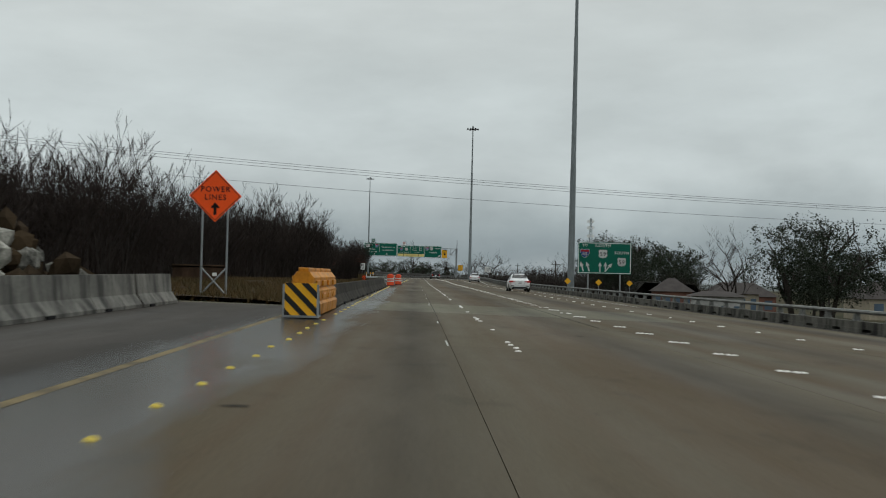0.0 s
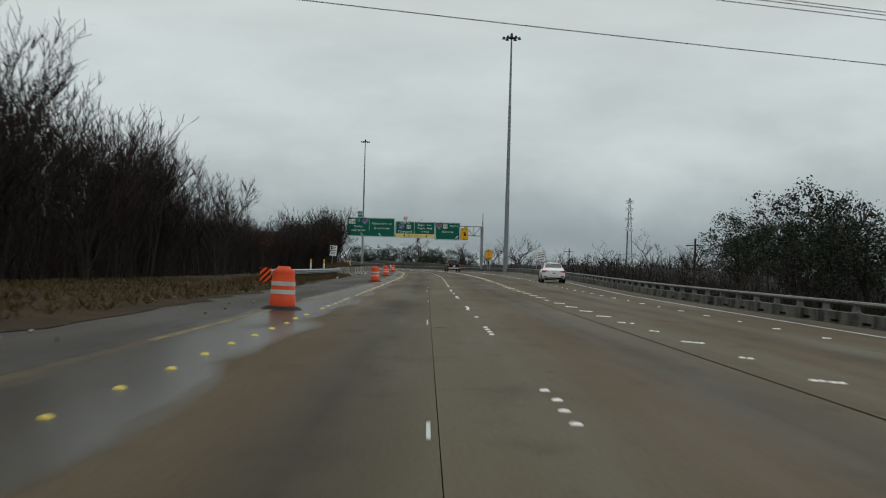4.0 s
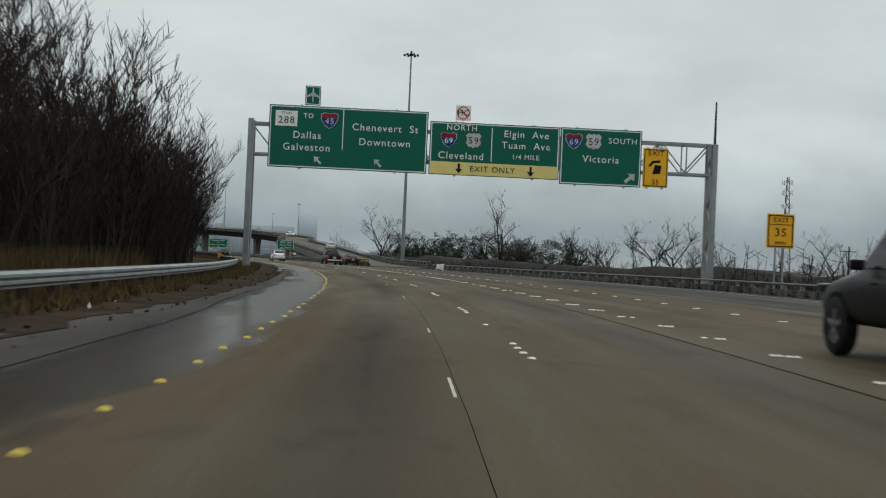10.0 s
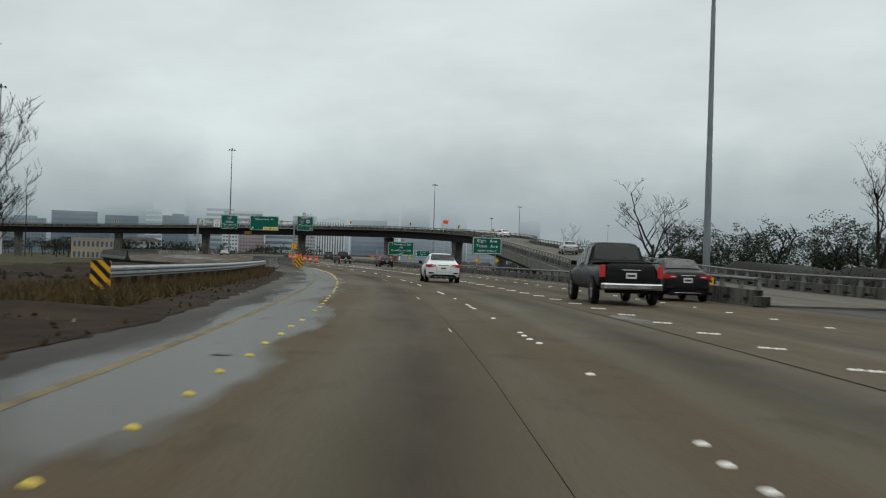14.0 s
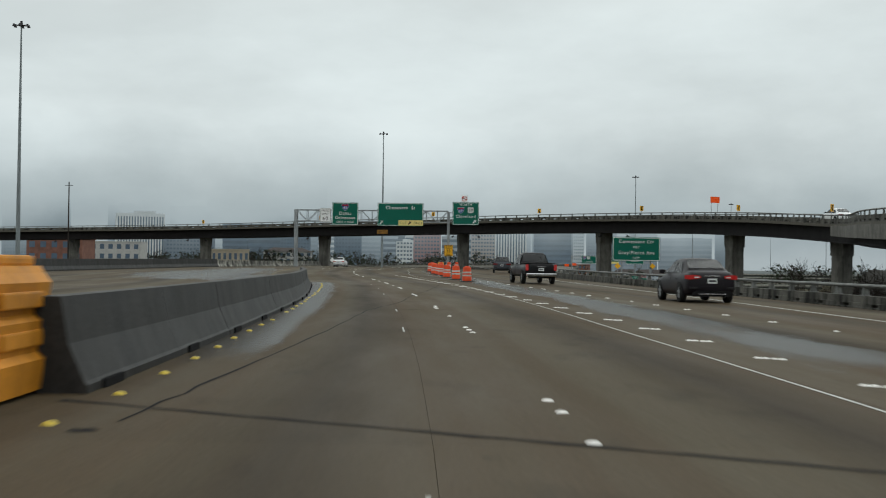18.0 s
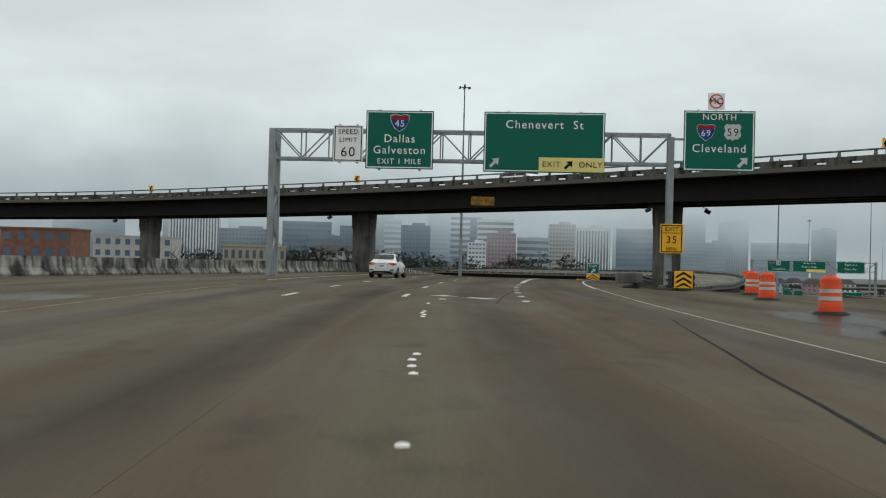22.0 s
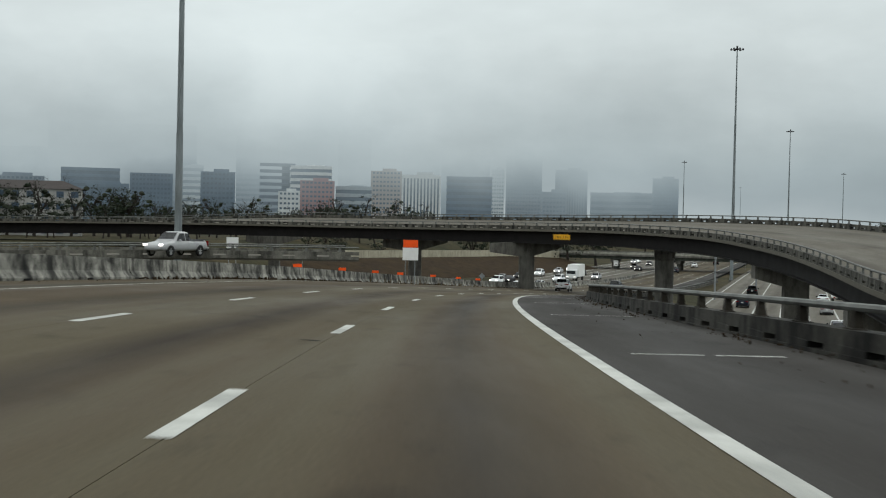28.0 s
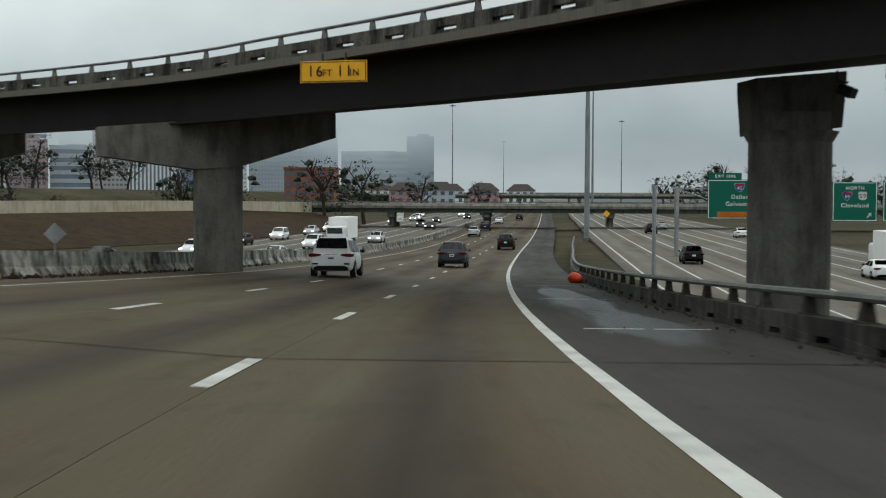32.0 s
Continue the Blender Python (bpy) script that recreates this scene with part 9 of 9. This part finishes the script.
ROOF = material("dark_shingles", (0.06, 0.052, 0.05), 0.9, var=0.25, scale=0.8, fine=6, bump=0.3)
BRICK = material("red_brown_brick", (0.20, 0.10, 0.075), 0.9, var=0.25, scale=0.5, fine=5, bump=0.2)
STUCCO = material("cream_stucco", (0.34, 0.30, 0.23), 0.9, var=0.15, scale=0.3, fine=4, bump=0.1, stain=0.15)
WHITE_WALL = material("white_wall", (0.40, 0.40, 0.385), 0.9, var=0.1, scale=0.3, fine=4, bump=0.1, stain=0.1)
# houses below the right-hand parapet
for x, y, turn, w, d, h, m, rf in ((43, 214, -8, 6.5, 9, 4.2, BRICK, 2.3), (56, 222, -8, 7.5, 8, 4.0, STUCCO, 2.0), (29.5, 124, -10, 5, 4, 4.6, WHITE_WALL, 0.5), (80, 210, 5, 13, 10, 3.8, STUCCO, 3.0), (60, 236, 5, 12, 9, 3.4, BRICK, 2.6), (15, 600, 10, 10, 8, 3.2, BRICK, 2.2), (52, 470, 10, 12, 9, 3.4, STUCCO, 2.4)):
    low_building(x, y, turn, w, d, h, m, "single-storey house below the freeway", rf, 1, 4)
# buildings beyond the merge and beside the sunken freeway
low_building(-340, 1042, 32, 22, 14, 7.0 - ground_height(-340, 1042), WHITE_WALL, "white apartment house with a dark hipped roof", 2.0, 4, 7)
low_building(-323, 959, 32, 19, 12, 6.4 - ground_height(-323, 959), STUCCO, "long cream industrial building", None, 2, 9)
low_building(-380, 930, 20, 22, 16, 14, BRICK, "red-brown brick block beyond the merge", None, 3, 5, -4)
low_building(-520, 1150, 25, 40, 22, 17, WHITE_WALL, "white stepped hall beyond the freeway", None, 3, 8, -4)
low_building(-262, 1265, 3, 14, 12, 8.2, BRICK, "brick apartment block beside the sunken freeway", None, 3, 6, -5.5)
for k in range(9):
    low_building(-235 + 14 * (k % 3) - 30 * (k // 3), 1370 + 45 * (k % 4) + 30 * (k // 3), 4, 12, 10, 5.5, CITY[(k * 2) % 6], "gabled town house far along the freeway", 3.0, 2, 4, -8)


# retaining wall, earth bank and far bridges of the sunken freeway
def wall_run(name, label, pts, h, t, mat):
    bm = bmesh.new()
    sweep(bm, curve_frames(pts, 6), [(-t / 2, -1.0), (-t / 2, h), (t / 2, h), (t / 2, -1.0)])
    return solo(name, bm, mat, label, "wall", kind="structure")


RETAIN = material("ribbed_cream_wall", (0.46, 0.43, 0.33), 0.9, var=0.15, scale=0.4, fine=8, bump=0.2, stain=0.15, streak=0.25)
wall_run("wall_1", "long cream retaining wall above the earth bank", [(-330, 985, -7.6), (-300, 1020, -7.7), (-272, 1060, -7.9), (-252, 1105, -8.0), (-240, 1150, -8.4)], 2.3, 0.5, RETAIN)
bm = bmesh.new()
fr = curve_frames([(-322, 960, -11.2), (-290, 1000, -11.2), (-262, 1045, -11.2), (-243, 1095, -11.2), (-234, 1150, -11.2)], 6)
sweep(bm, fr, [(-14, 3.9), (-9, 3.9), (6, 0.15), (6.5, -0.5), (-14, -0.5)])
solo("earth_bank", bm, EARTH, "bare brown earth bank below the retaining wall", "earth bank", kind="structure")


BRIDGE_RAIL = material("pale_bridge_concrete", (0.36, 0.36, 0.31), 0.85, var=0.2, scale=0.3, fine=6, bump=0.1, stain=0.3, streak=0.3)
BRIDGE_STEEL = material("bridge_girder_paint", (0.06, 0.068, 0.058), 0.7, var=0.2, scale=0.4, fine=6, bump=0.0, streak=0.4)


def cross_bridge(y, x0, x1, z, label, depth=1.5, width=14, cols=(-225, -206.5, -182.5)):
    b = thing("road_bridge", label, "bridge", "far bridges")
    mid, ln = (x0 + x1) / 2, x1 - x0
    bm = bmesh.new()
    box(bm, (mid, y, z - 0.25), (ln, width, 0.5))
    part("deck", bm, CONCRETE_PIER, b)
    for yy in (-width / 2 + 0.2, width / 2 - 0.2):
        bm = bmesh.new()
        box(bm, (mid, y + yy, z + 0.18), (ln, 0.3, 0.5), bevel=0.03)
        part("parapet", bm, BRIDGE_RAIL, b)
        bm = bmesh.new()
        box(bm, (mid, y + yy, z + 0.72), (ln, 0.1, 0.1))
        part("rail", bm, RAIL_STEEL, b)
        bm = bmesh.new()
        for k in range(int(ln / 4)):
            box(bm, (x0 + 2 + 4 * k, y + yy, z + 0.55), (0.14, 0.1, 0.34))
        tagged(part("rail_post", bm, RAIL_STEEL, b), kind="stuff")
    for yy in (-width / 2 + 0.8, -2.0, 2.0, width / 2 - 0.8):
        bm = bmesh.new()
        box(bm, (mid, y + yy, z - 0.5 - depth / 2), (ln, 0.45, depth))
        part("girder", bm, BRIDGE_STEEL, b)
    for x in cols:
        for yy in (-4, 0, 4):
            bm = bmesh.new()
            rod(bm, (x, y + yy, -11.6), (x, y + yy, z - depth - 1.2), 0.55, 0.55, 12)
            part("column", bm, CONCRETE_PIER, b)
        bm = bmesh.new()
        box(bm, (x, y, z - depth - 0.95), (1.5, width - 2, 0.9), bevel=0.1)
        part("pier_cap", bm, CONCRETE_PIER, b)
    return b


cross_bridge(1160, -252, -110, -6.75, "low concrete road bridge across the sunken freeway", 0.85)
cross_bridge(1420, -290, -60, -4.6, "far concrete road bridge across the freeway", 0.9)
cross_bridge(1700, -300, -40, -3.6, "farther bridge across the freeway in the mist")
# loop ramp left of the deck
lp, lp_fr = strip_road("road_10", "pale concrete loop ramp beyond the inner barrier", [(-262, 846, -3.4), (-248, 862, -3.0), (-234, 878, -2.6), (-222, 889, -2.35), (-208, 897, -2.3)], 8.0, ROAD_FAR)
for off in (-3.9, 3.9):
    parapet("bridge_parapet", "dark parapet with a steel rail on the loop ramp", [(p + r * off, r) for p, r in lp_fr], group="parapets", slim=True)

# ---- power lines across the first stretch, pylon, radio tower ----
WIRE = material("cable", (0.05, 0.05, 0.055), 0.6, var=0.1, bump=0.0)


def cable(a, b, sag, r=0.022):
    cu = bpy.data.curves.new("power_line", 'CURVE')
    cu.dimensions, cu.bevel_depth, cu.bevel_resolution = '3D', r, 0
    sp = cu.splines.new('POLY')
    n = 20
    sp.points.add(n)
    for k in range(n + 1):
        u = k / n
        p = Vector(a).lerp(Vector(b), u)
        sp.points[k].co = (p.x, p.y, p.z - sag * 4 * u * (1 - u), 1)
    cu.materials.append(WIRE)
    tmp = new("tmp_cable", cu)
    me = bpy.data.meshes.new_from_object(tmp)
    bpy.data.objects.remove(tmp)
    ob = new("power_line", me)
    return tagged(ob, "thin dark overhead power cable", "cable", "power cables")


for dz, dy in ((0, 0), (0.5, 0.8), (0.9, 1.6), (-2.4, 0.4)):
    cable((-95, 150 + dy, 19.6 + dz), (86, 196 + dy, 12.6 + dz * 0.8), 1.6)
PYL = thing("utility_pole", "wooden utility pole with cross-arms", "utility pole", at=pose(86, 196, ground_height(86, 196)))
bm = bmesh.new()
rod(bm, (0, 0, 0), (0, 0, 19), 0.22, 0.15, 8)
part("pole", bm, BARK, PYL)
for z in (17.6, 16.4):
    bm = bmesh.new()
    box(bm, (0, 0, z), (2.6, 0.12, 0.14), pose(0, 0, 0, 0, 0, 75))
    part("cross_arm", bm, BARK, PYL)
for x, y, h in ((26, 243, 9), (52, 330, 11), (30, 392, 10), (44, 470, 10), (-212, 722, 18)):
    p = thing("utility_pole", "thin dark utility pole beyond the parapet", "utility pole", "utility poles", at=pose(x, y, ground_height(x, y)))
    bm = bmesh.new()
    rod(bm, (0, 0, 0), (0, 0, h), 0.16, 0.1, 8)
    part("pole", bm, BARK, p)
    bm = bmesh.new()
    box(bm, (0, 0, h - 0.7), (1.8, 0.1, 0.1))
    part("cross_arm", bm, BARK, p)
TW = thing("radio_tower", "grey steel lattice radio tower with antennas", "radio tower", at=pose(108, 802, ground_height(108, 802)))
hh = 40.4 - ground_height(108, 802)
for k in range(3):
    a = k * 2.0944
    bm = bmesh.new()
    rod(bm, (2.6 * math.cos(a), 2.6 * math.sin(a), 0), (0.5 * math.cos(a), 0.5 * math.sin(a), hh), 0.24, 0.16, 6)
    part("leg", bm, MAST, TW)
    for i in range(14):
        z0, z1 = hh * i / 14, hh * (i + 1) / 14
        r0, r1 = 2.6 - 2.1 * i / 14, 2.6 - 2.1 * (i + 1) / 14
        b = a + 2.0944
        bm = bmesh.new()
        rod(bm, (r0 * math.cos(a), r0 * math.sin(a), z0), (r1 * math.cos(b), r1 * math.sin(b), z1), 0.11, 0.11, 4)
        part("brace", bm, MAST, TW)
for z in (0.62, 0.74, 0.86, 0.95):
    for k in range(6):
        a = k * 1.047
        bm = bmesh.new()
        box(bm, (2.0 * math.cos(a), 2.0 * math.sin(a), hh * z), (0.4, 0.4, 2.0))
        part("antenna", bm, SIGN_WHITE, TW)

# ---- low cloud: glowing veils of painted haze that thicken upward between freeway and city ----
def haze_veil(name, radius, z_clear, z_full, thin, color):
    m = bpy.data.materials.new(name)
    m.use_nodes = True
    n, l = m.node_tree.nodes, m.node_tree.links
    n.remove(n["Principled BSDF"])
    # the sheet gives off the haze's grey by emission, with opacity set by height
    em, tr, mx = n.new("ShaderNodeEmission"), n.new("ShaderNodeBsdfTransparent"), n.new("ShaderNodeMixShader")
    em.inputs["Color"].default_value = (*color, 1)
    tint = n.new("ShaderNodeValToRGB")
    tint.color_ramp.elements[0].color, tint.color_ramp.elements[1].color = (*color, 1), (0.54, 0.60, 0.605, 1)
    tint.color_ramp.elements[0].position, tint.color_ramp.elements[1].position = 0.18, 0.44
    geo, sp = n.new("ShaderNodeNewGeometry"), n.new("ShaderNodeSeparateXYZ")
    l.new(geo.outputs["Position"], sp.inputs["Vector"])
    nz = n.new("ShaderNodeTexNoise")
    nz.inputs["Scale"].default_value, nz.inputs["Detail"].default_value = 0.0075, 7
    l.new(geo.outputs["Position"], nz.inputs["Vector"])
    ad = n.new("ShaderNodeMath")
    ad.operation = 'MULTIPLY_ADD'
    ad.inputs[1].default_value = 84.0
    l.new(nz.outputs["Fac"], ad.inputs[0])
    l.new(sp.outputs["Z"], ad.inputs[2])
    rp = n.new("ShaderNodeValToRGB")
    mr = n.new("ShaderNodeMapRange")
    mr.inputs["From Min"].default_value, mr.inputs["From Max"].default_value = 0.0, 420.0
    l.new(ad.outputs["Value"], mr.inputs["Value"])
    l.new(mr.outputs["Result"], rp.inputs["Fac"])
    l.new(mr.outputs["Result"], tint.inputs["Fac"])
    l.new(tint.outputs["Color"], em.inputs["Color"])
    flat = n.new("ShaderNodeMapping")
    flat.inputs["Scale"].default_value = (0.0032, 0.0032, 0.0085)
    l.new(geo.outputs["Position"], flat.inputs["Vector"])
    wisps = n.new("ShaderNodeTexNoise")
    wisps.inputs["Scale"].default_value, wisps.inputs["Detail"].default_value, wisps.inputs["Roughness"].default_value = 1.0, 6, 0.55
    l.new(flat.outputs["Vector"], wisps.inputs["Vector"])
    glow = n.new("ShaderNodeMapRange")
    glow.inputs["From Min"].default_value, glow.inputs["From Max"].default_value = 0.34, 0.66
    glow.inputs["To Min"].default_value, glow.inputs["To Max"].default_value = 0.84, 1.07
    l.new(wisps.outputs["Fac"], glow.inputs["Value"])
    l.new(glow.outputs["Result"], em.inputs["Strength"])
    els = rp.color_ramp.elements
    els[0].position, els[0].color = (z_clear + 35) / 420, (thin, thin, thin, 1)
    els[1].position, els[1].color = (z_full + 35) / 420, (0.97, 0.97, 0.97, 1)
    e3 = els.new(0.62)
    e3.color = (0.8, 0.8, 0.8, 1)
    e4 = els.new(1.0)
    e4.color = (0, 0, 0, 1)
    l.new(rp.outputs["Color"], mx.inputs["Fac"])
    l.new(tr.outputs["BSDF"], mx.inputs[1])
    l.new(em.outputs["Emission"], mx.inputs[2])
    l.new(mx.outputs["Shader"], n["Material Output"].inputs["Surface"])
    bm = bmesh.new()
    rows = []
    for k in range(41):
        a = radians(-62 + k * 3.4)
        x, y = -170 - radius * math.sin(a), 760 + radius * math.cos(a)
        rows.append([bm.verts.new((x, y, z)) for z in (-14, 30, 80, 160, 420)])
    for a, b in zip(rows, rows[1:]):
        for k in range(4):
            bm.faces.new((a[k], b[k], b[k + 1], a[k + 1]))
    ob = solo(name, bm, m, "glowing grey veil painted as low cloud over the city", "fog", kind="structure")
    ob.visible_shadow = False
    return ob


haze_veil("backdrop_1", 1000, 23, 86, 0.15, (0.225, 0.275, 0.292))
haze_veil("backdrop_2", 1420, 16, 74, 0.26, (0.215, 0.265, 0.285))
